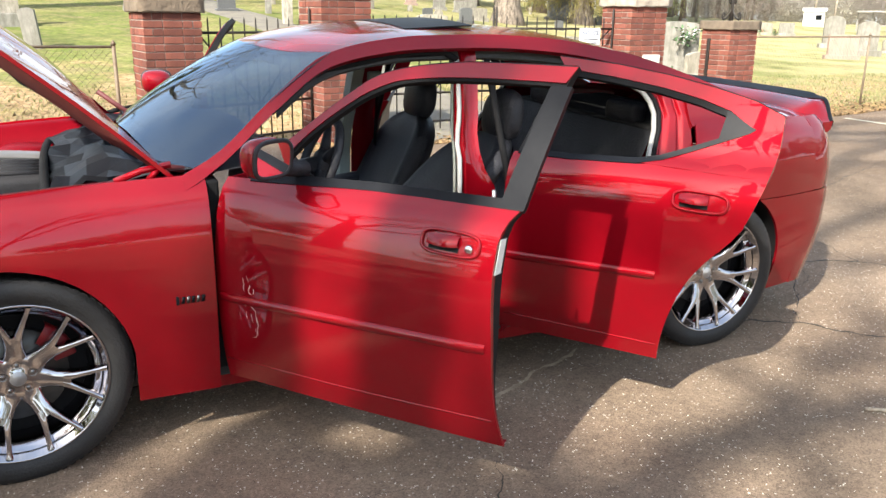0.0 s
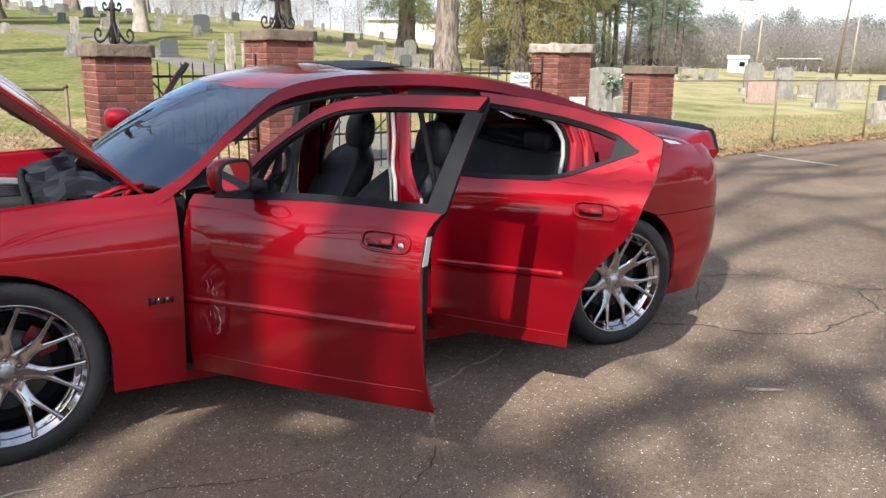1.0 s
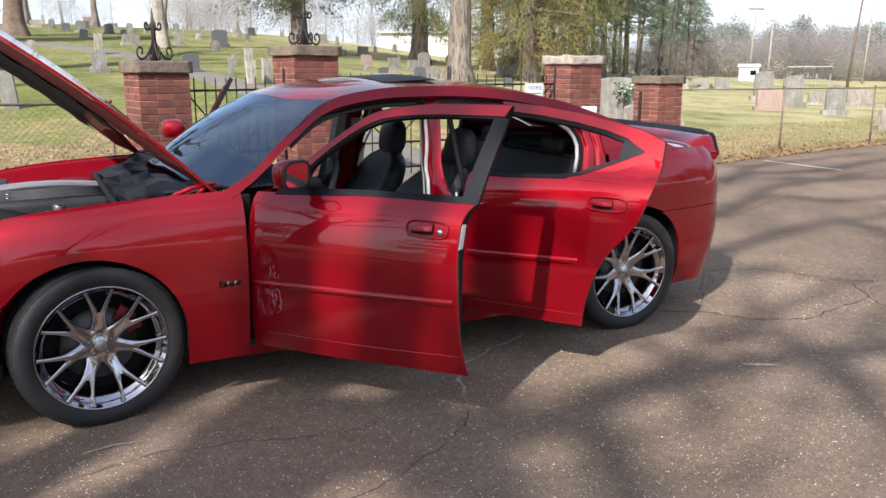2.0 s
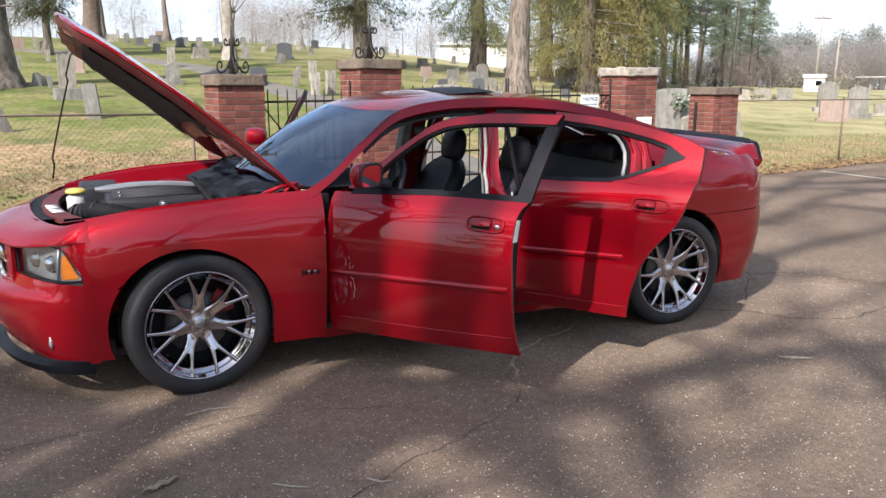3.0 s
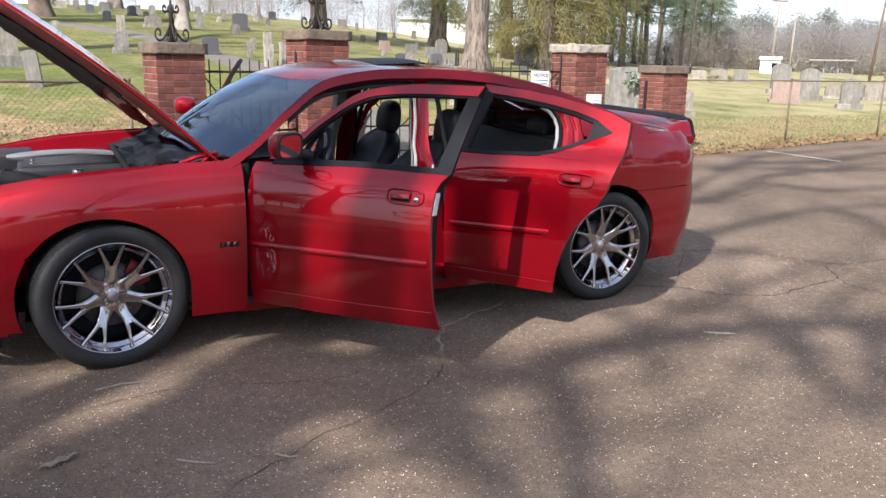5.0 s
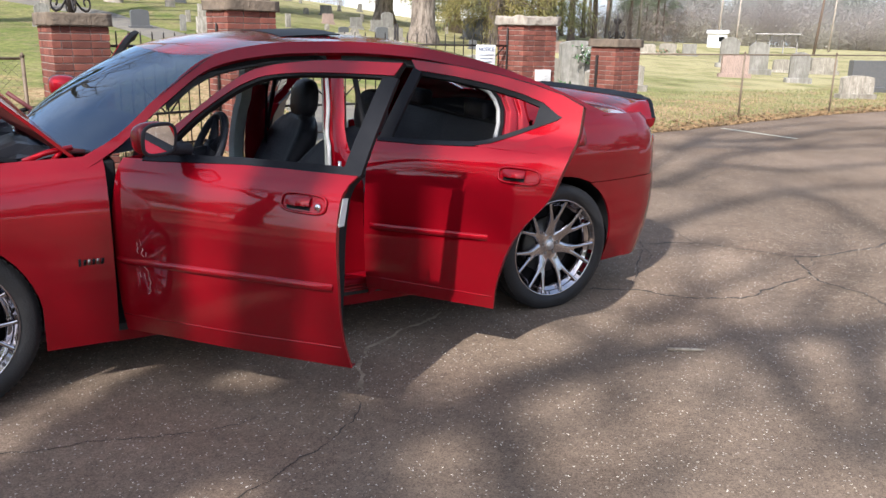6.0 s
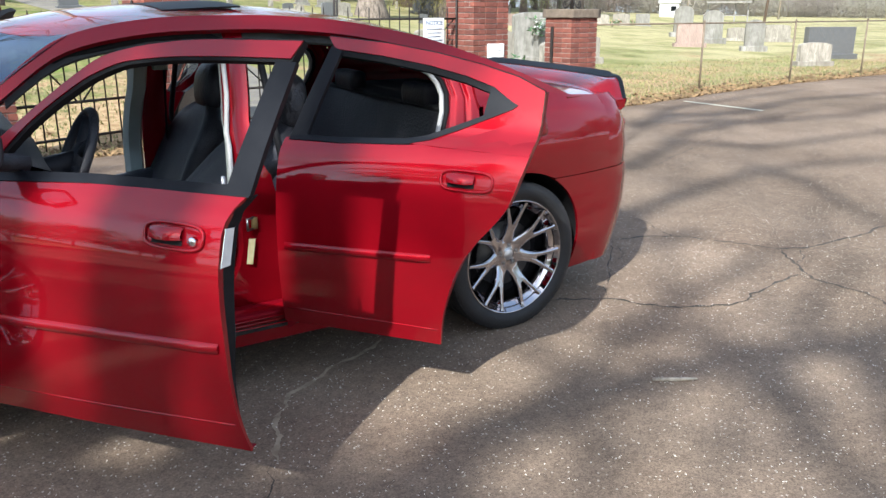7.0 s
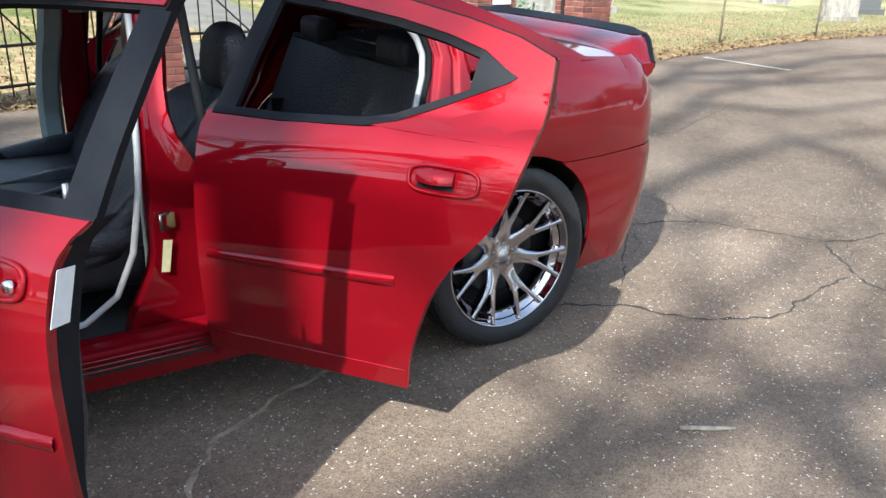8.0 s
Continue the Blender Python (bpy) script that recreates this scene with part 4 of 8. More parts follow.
        sub("window_glass", grid(rows), M["tint"], d, hinge, "dark tinted glass", 0.004)
    rows = []
    for x in spread(1.88, 2.495, 14):
        z = interp(x, [1.88, 2.475], [0.636, 0.658])
        e = min(1.0, (2.51 - x) / 0.04, (x - 1.87) / 0.05)
        y = half_width(x, z)
        rows.append([(x, sg * (y + o * e), z + dz) for dz, o in ((0.016, -0.003), (0.013, 0.010), (0.0, 0.013), (-0.013, 0.010), (-0.016, -0.003))])
    sub("side_moulding", grid(rows), M["paint"], d, hinge)
    sub("lower_crease", tube([(x, sg * (half_width(x, 0.365) - 0.0015), 0.365) for x in spread(1.87, 2.52, 10)], 0.004, 6), M["paint"], d, hinge)
    handle(d, 2.625, 0.962, sg, hinge, False)
    return d


front_door(-1, OPEN_F)
rear_door(-1, OPEN_R, False)
front_door(1, 75.0)
rear_door(1, 62.0, True)

# ---- hood, raised ----
HOOD_PIVOT, HOOD_OPEN = Vector((0.52, 0.0, 1.03)), 45.0
hood_len = 1.44


def hood_point(u, s, drop=0.0):
    """u from the hinge to the tip, s across; in the closed position."""
    bow = 1 - s * s
    rear = 0.62 - 0.38 * (1 - abs(s) ** 7)
    x = rear + ((-0.75 - 0.13 * bow) - rear) * u
    w = interp(u, [0, 0.4, 0.8, 0.93, 1.0], [0.80, 0.79, 0.74, 0.70, 0.64])
    z = interp(x, [-0.95, -0.8, -0.5, -0.1, 0.34, 0.66], [0.875, 0.91, 0.965, 1.02, 1.05, 1.055]) - 0.035 * abs(s) ** 3
    z += 0.015 * smooth(0.62, 0.5, abs(s)) * smooth(0, 0.2, u)
    return Vector((x, s * w, z - drop))


hood = part("hood", facing(grid([[hood_point(i / 20, s) for s in spread(-1, 1, 24)] for i in range(21)]), (0, 0, 1)), M["paint"], car, "raised red hood", HOOD_PIVOT)
solid(hood, 0.014)
hood.rotation_euler = (radians(-3.2), radians(HOOD_OPEN), 0)
# inner frame and black insulation pad
def under(name, u0, u1, s0, s1, drop, mat, label, nu=14, ns=16, edge=0.0, ripple=0.0):
    """A sheet below the hood's skin, from u0 to u1 along it and s0 to s1 across."""
    rows = [[hood_point(u, q, drop - edge * (i in (0, nu) or j in (0, ns)) + ripple * math.sin(i * 1.7) * math.cos(q * 9)) for j, q in enumerate(spread(s0, s1, ns))] for i, u in enumerate(spread(u0, u1, nu))]
    ob = part(name, grid(rows), mat, hood, label)
    ob.data.transform(Matrix.Translation(-HOOD_PIVOT))
    return ob


under("hood_liner", 0.02, 0.985, -0.97, 0.97, 0.062, M["hood_inner"], "dull reddish-brown inner panel", 16, 24, 0.044)
under("insulation_pad", 0.19, 0.82, -0.80, 0.90, 0.084, M["carpet"], "black insulation pad", 16, 18, 0.012, 0.006)
for u0, u1, s0, s1 in ((0.865, 0.945, -0.62, -0.08), (0.865, 0.945, 0.08, 0.62), (0.07, 0.15, -0.70, -0.12), (0.07, 0.15, 0.12, 0.70)):
    under("cut_out", u0, u1, s0, s1, 0.067, M["tan_panel"], "tan patch on the inner panel", 4, 8)
for s0 in (-0.36, 0.34):
    under("brace_web", 0.855, 0.955, s0, s0 + 0.05, 0.075, M["hood_inner"], "", 4, 3)
for sg in (-1, 1):
    part("hood_hinge", tube([(0.62, sg * 0.72, 1.03), (0.52, sg * 0.72, 1.05), (0.40, sg * 0.72, 1.15)], 0.014, 6), M["dusty_red"], car)
    part("hood_hinge", tube([(0.38, sg * 0.765, 1.012), (0.47, sg * 0.765, 1.045), (0.57, sg * 0.765, 1.062)], 0.013, 6), M["paint"] if sg < 0 else M["rubber"], car)
    part("hood_hinge", tube([(0.49, sg * 0.765, 1.010), (0.53, sg * 0.765, 1.05)], 0.012, 6), M["paint"] if sg < 0 else M["rubber"], car)
# wavy support cable on the far side
pts = [(-0.665, 0.70, 0.95), (-0.65, 0.70, 1.03), (-0.658, 0.70, 1.08), (-0.60, 0.70, 1.30), (-0.545, 0.70, 1.50), (-0.528, 0.70, 1.56), (-0.535, 0.70, 1.60), (-0.50, 0.70, 1.72), (-0.455, 0.69, 1.755), (-0.45, 0.69, 1.79), (-0.475, 0.68, 1.84), (-0.48, 0.68, 1.90)]
part("hood_prop", tube(pts, 0.006, 6), M["rubber"], car, "thin wavy black hood prop")

# ---- engine bay ----
for sg in (-1, 1):
    rows = [[(x, sg * (half_width(x, shoulder(x)) - d), z) for d, z in ((0.02, shoulder(x) - 0.012), (0.09, shoulder(x) - 0.02), (0.10, shoulder(x) - 0.06), (0.16, shoulder(x) - 0.08), (0.17, 0.40))] for x in spread(-0.60, 0.62, 14)]
    part("inner_fender", facing(grid(rows), (0, 0, 1)), M["paint_dull"], car)
part("firewall", box(0.60, 0.66, -0.78, 0.78, 0.30, 0.98, 0.01), M["plastic"], car)
part("engine_block", box(-0.42, 0.40, -0.40, 0.40, 0.35, 0.86, 0.05), M["plastic"], car)
# ribbed engine cover with two silver rails
cover = part("engine_cover", box(-0.38, 0.16, -0.27, 0.27, 0.84, 0.945, 0.03), M["plastic"], car, "black ribbed engine cover with silver rails")
for yy in (-0.22, -0.16, -0.10, -0.04, 0.02):
    part("rib", tube([(-0.34, yy, 0.945), (0.0, yy, 0.952), (0.14, yy, 0.945)], 0.012, 6), M["plastic"], cover)
rows = []
for u in spread(0, 1, 18):
    x = -0.43 + 0.62 * u
    w = 0.082 * math.sqrt(min(1.0, 0.05 + u * 7)) * (1 - 0.15 * u)
    yc = 0.085 + 0.05 * math.sin(math.pi * 0.5 * u)
    zc = 0.952 + 0.030 * math.sin(math.pi * min(1.0, 0.15 + 0.8 * u))
    rows.append([(x, yc + w * q, zc - 0.012 * abs(q) ** 3) for q in spread(-1, 1, 8)])
solid(part("silver_rail", facing(grid(rows), (0, 0, 1)), M["silver"], cover, "broad curved silver rail"), 0.016)
for yy in (-0.19, -0.07, 0.05):
    part("cover_bolt", tube([(-0.30, yy, 0.94), (-0.30, yy, 0.958)], 0.012, 8), M["steel"], cover)
bottle = part("coolant_bottle", lathe([(0.0, 0.80), (0.05, 0.80), (0.052, 0.93), (0.03, 0.945)], 20, "z"), M["seal"], car, "cream bottle with a yellow cap")
bottle.location = (-0.53, 0.0, 0.0)
part("cap", lathe([(0.0, 0.978), (0.045, 0.976), (0.056, 0.966), (0.056, 0.955), (0.0, 0.95)], 20, "z"), M["yellow"], bottle, "yellow cap")
part("intake_hose", tube([(-0.55, -0.12, 0.855), (-0.47, -0.22, 0.885), (-0.36, -0.33, 0.885), (-0.20, -0.42, 0.86)], [0.040, 0.046, 0.050, 0.045], 14), M["rubber"], car, "black corrugated intake hose")
for i in range(5):
    q = i / 4
    ringpos = Vector((-0.53 + 0.10 * q, -0.15 - 0.10 * q, 0.862 + 0.024 * q))
    part("hose_ring", tube([ringpos + Vector((0.047 * math.cos(a) * 0.7, 0.047 * math.cos(a) * 0.7, 0.047 * math.sin(a))) for a in spread(0, 2 * math.pi * 11 / 12, 11)], 0.008, 5, True), M["plastic"], car)
part("air_box", box(-0.52, -0.30, 0.30, 0.58, 0.80, 0.945, 0.025), M["plastic"], car, "black air filter box")
part("fuse_box", box(-0.22, 0.02, -0.66, -0.50, 0.80, 0.93, 0.02), M["plastic"], car)
res = part("brake_reservoir", box(-0.16, -0.02, -0.50, -0.40, 0.85, 0.918, 0.018), M["paper"], car, "cream fluid reservoir with a dark cap")
part("cap", lathe([(0.0, 0.955), (0.024, 0.953), (0.028, 0.945), (0.028, 0.915)], 16, "z"), M["steel"], res).location = (-0.09, -0.45, 0)
# black cowl trays before the windscreen
part("cowl_tray", grid([[(x, y, 0.985 + 0.05 * smooth(0.25, 0.6, x) + 0.018 * math.sin(x * 40) * smooth(0.8, 0.2, abs(y)) - 0.05 * smooth(0.35, 0.2, x)) for y in spread(-0.74, 0.74, 24)] for x in spread(0.22, 0.66, 12)]), M["plastic"], car, "black plastic cowl tray")
rc = random.Random(52)
rows = []
for i, x in enumerate(spread(0.17, 0.56, 6)):
    rows.append([(x + rc.uniform(-0.02, 0.02), y + rc.uniform(-0.03, 0.03), 0.955 + 0.075 * smooth(0.17, 0.40, x) + rc.uniform(-0.022, 0.022)) for y in spread(-0.66, 0.66, 11)])
solid(part("cowl_cover", facing(grid(rows), (0, 0, 1)), M["black_trim"], car, "faceted black plastic cowl cover", shade=False), 0.02)
part("cowl_lip", tube([(0.16 - 0.015 * (1 - (y / 0.64) ** 2), y, 0.965 - 0.035 * (y / 0.64) ** 2) for y in spread(-0.64, 0.64, 16)], 0.017, 8), M["rubber"], car, "black rubber lip of the cowl")
for yy in (-0.15, 0.42):
    part("wiper", tube([(0.50, yy + 0.25, 1.05), (0.53, yy, 1.055), (0.58, yy - 0.3, 1.06)], 0.009, 6), M["rubber"], car, "black wiper")
# red cross member over the radiator, with labels, and black cover
def bay_bow(y):
    """The front of the bay bows forward in the middle."""
    return -0.665 + 0.38 * y * y


cross_rows = [[(bay_bow(y) + d, y, z) for d, z in ((-0.045, 0.875), (-0.042, 0.905), (0.040, 0.907), (0.045, 0.875), (-0.045, 0.875))] for y in spread(-0.56, 0.56, 24)]
part("cross_member", weld(grid(cross_rows)), M["dusty_red"], car, "dusty dark red cross member", shade=False)
part("radiator_cover", grid([[(bay_bow(y) - d, y, 0.889 + 0.004 * math.sin(8 * y)) for y in spread(-0.46, 0.46, 16)] for d in spread(0.13, 0.047, 5)]), M["black_trim"], car, "black radiator cover")
for yy in (-0.17, -0.31):
    x = bay_bow(yy)
    part("warning_label", ([(x + dx + (bay_bow(yy + dy) - x), yy + dy, z) for z in (0.9085, 0.9105) for dx, dy in ((-0.03, -0.055), (0.03, -0.055), (0.03, 0.055), (-0.03, 0.055))], [(4, 5, 6, 7), (0, 1, 5, 4), (1, 2, 6, 5), (2, 3, 7, 6), (3, 0, 4, 7)]), M["white_label"], car, "white warning label")
part("strut_tower", lathe([(0.0, 0.93), (0.09, 0.925), (0.13, 0.90), (0.14, 0.70)], 24, "z"), M["paint_dull"], car).location = (0.05, 0.56, 0)

# ---- cabin ----
def cushion(x0, x1, y0, y1, z0, z1, bev=0.05):
    return box(x0, x1, y0, y1, z0, z1, bev, 4)


def seat(yc, shift, foot, slope, head, name="front_seat"):
    st = part(name, cushion(1.34, 1.92, yc - 0.25, yc + 0.25, 0.44, 0.62, 0.07), M["leather"], car, "black leather front seat")
    rows = []
    for i in range(15):
        u = i / 14
        z = 0.56 + 0.50 * u
        x = foot + slope * u
        w = 0.300 * (1 - 0.10 * u) * math.sqrt(max(0.12, 1 - (max(0.0, u - 0.62) / 0.40) ** 2.4))
        ring = []
        for k in range(24):
            q = 2 * math.pi * k / 24
            c, s = math.cos(q), math.sin(q)
            bol = 0.06 * smooth(0.5, 0.95, abs(c)) * (1 - 0.55 * u)
            ring.append((x + 0.10 * math.copysign(abs(s) ** 0.7, s) * (1 - 0.55 * u ** 5) - bol, yc + w * math.copysign(abs(c) ** 0.6, c), z))
        rows.append(ring + [ring[0]])
    v, f = grid(rows)
    f = f + [tuple(range(24))[::-1], tuple(14 * 25 + k for k in range(24))]
    part("backrest", (v, f), M["leather"], st)
    b = bmesh.new()
    bmesh.ops.create_uvsphere(b, u_segments=22, v_segments=14, radius=1.0)
    for v in b.verts:
        x, y, z = v.co
        v.co = Vector((head + 0.065 * math.copysign(abs(x) ** 0.8, x) + 0.02 * z, yc + 0.145 * math.copysign(abs(y) ** 0.7, y) * (1 - 0.12 * z), 1.150 + 0.120 * math.copysign(abs(z) ** 0.75, z)))
    part("headrest", b, M["leather"], st)
    for e in (-0.05, 0.05):
        part("headrest_post", tube([(head, yc + e, 0.99), (head + 0.005, yc + e, 1.08)], 0.007, 8), M["steel"], st)
    part("bolster", tube([(1.40, yc - 0.25, 0.60), (1.62, yc - 0.26, 0.63), (1.84, yc - 0.26, 0.66)], [0.04, 0.05, 0.045], 10), M["leather"], st)
    st.location = (shift, 0, -0.03)
    part("bolster", tube([(1.40, yc + 0.25, 0.60), (1.62, yc + 0.26, 0.63), (1.84, yc + 0.26, 0.66)], [0.04, 0.05, 0.045], 10), M["leather"], st)
    return st


seat(-0.36, 0.0, 1.62, 0.48, 2.13)
seat(0.38, -0.03, 1.82, 0.22, 2.05)
rb = part("rear_seat", cushion(2.20, 2.72, -0.66, 0.66, 0.42, 0.60, 0.06), M["leather"], car, "black leather rear bench")
part("backrest", grid([[(2.62 + 0.22 * u - 0.03 * abs(math.sin(3 * y)), y, 0.55 + 0.52 * u) for y in spread(-0.64, 0.64, 18)] for u in spread(0, 1, 8)]), M["leather"], rb)
for yy in (-0.38, 0.38):
    part("headrest", cushion(2.78, 2.88, yy - 0.12, yy + 0.12, 1.06, 1.17, 0.04), M["leather"], rb)
part("parcel_shelf", box(2.80, 3.42, -0.62, 0.62, 1.05, 1.075, 0.01), M["carpet"], car)
part("centre_console", cushion(1.05, 2.0, -0.11, 0.11, 0.30, 0.62, 0.03), M["plastic"], car)
# dashboard
rows = []
for y in spread(-0.80, 0.80, 24):
    hump = 0.05 * math.exp(-((y + 0.38) / 0.2) ** 2)
    rows.append([(x, y, z + h * hump) for x, z, h in ((0.62, 1.02, 0.2), (0.80, 1.04, 0.6), (0.98, 1.03, 1.0), (1.08, 0.99, 1.0), (1.10, 0.90, 0.6), (1.04, 0.72, 0.2), (1.02, 0.50, 0.0))])
dash = part("dashboard", facing(grid(rows), (1, 0, 1)), M["plastic"], car, "black dashboard")
sw_c = Vector((1.225, -0.36, 0.945))
sw_m = Matrix.Translation(sw_c) @ Matrix.Rotation(radians(-66), 4, "Y")
ring = [sw_m @ Vector((0.195 * math.cos(q), 0.195 * math.sin(q), 0)) for q in spread(0, 2 * math.pi * 39 / 40, 39)]
sw = part("steering_wheel", tube(ring, 0.019, 10, True), M["leather"], car, "black four-spoke steering wheel")
for q in (20, 160, 235, 305):
    part("wheel_spoke", tube([sw_m @ Vector((0, 0, -0.02)), sw_m @ Vector((0.18 * math.cos(radians(q)), 0.18 * math.sin(radians(q)), 0))], [0.035, 0.014], 8), M["plastic"], sw)
part("horn_pad", ([sw_m @ Vector(p) for p in lathe([(0.0, 0.02), (0.06, 0.015), (0.075, -0.01), (0.05, -0.04)], 20, "z")[0]], lathe([(0.0, 0.02), (0.06, 0.015), (0.075, -0.01), (0.05, -0.04)], 20, "z")[1]), M["plastic"], sw)
part("steering_column", tube([sw_m @ Vector((0, 0, -0.02)), (1.0, -0.38, 0.90)], 0.045, 10), M["plastic"], car)
part("rear_mirror", cushion(1.10, 1.14, -0.12, 0.12, 1.34, 1.41, 0.015), M["plastic"], car, "black inside mirror")
# trims of the pillars, pale seals round the openings, belts
for sg in (-1, 1):
    solid(part("rail_trim", side(spread(0.98, 2.62, 24), lambda x: opening(x) - 0.045, lambda x: opening(x) + 0.03, 4, sg, -0.075), M["headliner"], car, "dark trim along the roof rail"), 0.02)
    rows = [[(x + 0.03 + 0.05 * smooth(0.4, 1.0, (z - 0.3) / 1.1), sg * (half_width(x, z) - pillar_inset(z) - 0.05 - dd), z) for x, dd in (((1.71, 0.05), (1.73, 0.08), (1.77, 0.08), (1.79, 0.05)) if sg < 0 else ((1.60, -0.01), (1.62, 0.04), (1.68, 0.04), (1.70, -0.01)))] for z in spread(0.32, 1.40, 14)]
    pt = part("pillar_trim", grid(rows), M["grey_trim"], car, "grey-green plastic pillar trim")
    solid(pt, 0.01)
    part("belt_anchor", box(1.78, 1.86, sg * 0.56 - 0.02, sg * 0.56 + 0.02, 1.19, 1.24, 0.012), M["grey_trim"], car)
    part("seat_belt", grid([[(1.84 - 0.02 * u, sg * (0.555 + 0.06 * u) + dy, 1.21 - 0.75 * u) for dy in (-0.024, 0.0, 0.024)] for u in spread(0, 1, 8)]), M["rubber"], car, "black seat belt")
    def seal_path(pts):
        return [(x, sg * (half_width(x, z) - pillar_inset(z) - 0.012), z) for x, z in pts]
    front_top_loop = dense([(0.80, 1.10), (1.0, opening(1.0) - 0.02), (1.2, opening(1.2) - 0.02), (1.5, opening(1.5) - 0.02), (1.72, opening(1.72) - 0.02), (1.775, opening(1.8) - 0.05)], 4)
    front_loop = dense([(1.775, opening(1.8) - 0.05), (1.765, 1.20), (1.735, 1.0), (1.715, 0.80), (1.68, 0.60), (1.62, 0.46), (1.52, 0.385), (1.35, 0.355), (1.1, 0.35)], 4)
    part("door_seal", tube(seal_path(front_top_loop), 0.014, 8), M["rubber"], car, "black rubber door seal")
    part("door_seal", tube(seal_path(front_loop), 0.0105, 8), M["seal"], car, "pale rubber door seal")
    def jamb_y(x, z):
        """The plane of the rear opening, which runs straight past the shoulder."""
        u = (z - 0.90) / 0.45
        return half_width(x, 0.90) * (1 - u) + half_width(x, 1.35) * u if 0 < u < 1 else half_width(x, z)

    def rear_seal(pts):
        return [(x, sg * (jamb_y(x, z) - 0.10), z) for x, z in pts]
    rear_top_loop = dense([(1.93, 0.36), (1.92, 0.95), (1.93, opening(1.93) - 0.05), (2.0, opening(2.0) - 0.03), (2.2, opening(2.2) - 0.022), (2.42, 1.335), (2.55, 1.31), (2.645, 1.275)], 5)
    rear_loop = dense([(2.645, 1.275), (2.70, 1.245), (2.728, 1.20), (2.736, 1.15), (2.715, 1.08), (2.675, 1.01), (2.60, 0.87), (2.51, 0.68), (2.45, 0.5), (2.40, 0.37)], 5)
    part("door_seal", tube(rear_seal(rear_top_loop), 0.015, 8), M["rubber"], car, "black rubber door seal")
    part("door_seal", tube(rear_seal(rear_loop), 0.0115, 8), M["seal"], car, "pale rubber door seal")
    part("door_seal", tube([(x + 0.024, y + sg * 0.006, z + 0.004) for x, y, z in rear_seal(rear_loop)], 0.011, 8), M["rubber"], car, "black rubber door seal")
    # door jamb of the rear opening, seen through the door's window
    rows = []
    for (xa, za), (xb, zb) in zip(dense([(2.56, 1.40), (2.66, 1.31), (2.745, 1.22), (2.755, 1.14), (2.69, 1.0), (2.60, 0.80), (2.52, 0.60)]), dense([(2.62, 1.415), (2.80, 1.335), (2.87, 1.25), (2.88, 1.14), (2.86, 1.02), (2.78, 0.80), (2.62, 0.60)])):
        rows.append([(xa + (xb - xa) * u, sg * (jamb_y(xa + (xb - xa) * u, za + (zb - za) * u) - 0.09 + 0.06 * u - 0.016 * math.exp(-((u - 0.20) / 0.07) ** 2) - 0.014 * math.exp(-((u - 0.66) / 0.06) ** 2)), za + (zb - za) * u) for u in spread(0, 1, 26)])
    part("door_jamb", facing(grid(rows), (0, sg, 0)), M["paint"], car)
    # striker, label and sill ribs
    part("striker", tube([(1.80, sg * 0.765, 0.67), (1.765, sg * 0.785, 0.67), (1.765, sg * 0.785, 0.715), (1.80, sg * 0.765, 0.715)], 0.006, 8), M["steel"], car, "steel door striker")
    part("striker_plate", box(1.785, 1.812, min(sg * 0.768, sg * 0.774), max(sg * 0.768, sg * 0.774), 0.667, 0.718, 0.003), M["brass"], car, "small brass striker plate")
    part("pillar_label", ([(x, sg * (half_width(x, z) - pillar_inset(z) + 0.002), z) for x, z in ((1.770, 0.632), (1.798, 0.628), (1.782, 0.520), (1.756, 0.524))], [(0, 1, 2, 3)]), M["paper"], car, "pale yellow paper label")
    part("sill_step", box(0.72, 2.50, min(sg * 0.74, sg * 0.86), max(sg * 0.74, sg * 0.86), 0.30, 0.335, 0.012), M["paint_dull"], car)
    for k in range(4):
        part("sill_rib", tube([(0.85, sg * (0.856 + 0.006 * k), 0.325 - 0.014 * k), (2.40, sg * (0.856 + 0.006 * k), 0.325 - 0.014 * k)], 0.0035, 5), M["paint"], car)
def lettering(text, size, m, mat, parent, name):
    cu = bpy.data.curves.new(name, "FONT")
    cu.body, cu.size, cu.extrude, cu.align_x, cu.align_y = text, size, 0.0025, "CENTER", "CENTER"
    tmp = bpy.data.objects.new(name, cu)
    scene.collection.objects.link(tmp)
    bpy.context.view_layer.update()
    me = bpy.data.meshes.new_from_object(tmp.evaluated_get(bpy.context.evaluated_depsgraph_get()))
    bpy.data.objects.remove(tmp)
    me.materials.clear()
    me.materials.append(mat)
    ob = new(name, me)
    ob.matrix_basis = m
    ob.parent = parent
    return ob


badge = part("badge", box(0.535, 0.545, -0.9305, -0.9265, 0.590, 0.622, 0.001), M["black_trim"], car, "small dark badge of slanted bars on the fender")
for k in range(5):
    x = 0.552 + 0.017 * k
    part("badge_bar", ([(x + dx + 0.004 * (z > 0.6), y, z) for y in (-0.9265, -0.9305) for dx, z in ((0, 0.594), (0.011, 0.594), (0.011, 0.618), (0, 0.618))], [(4, 5, 6, 7), (0, 1, 5, 4), (1, 2, 6, 5), (2, 3, 7, 6), (3, 0, 4, 7)]), M["steel"] if k % 2 else M["black_trim"], badge)


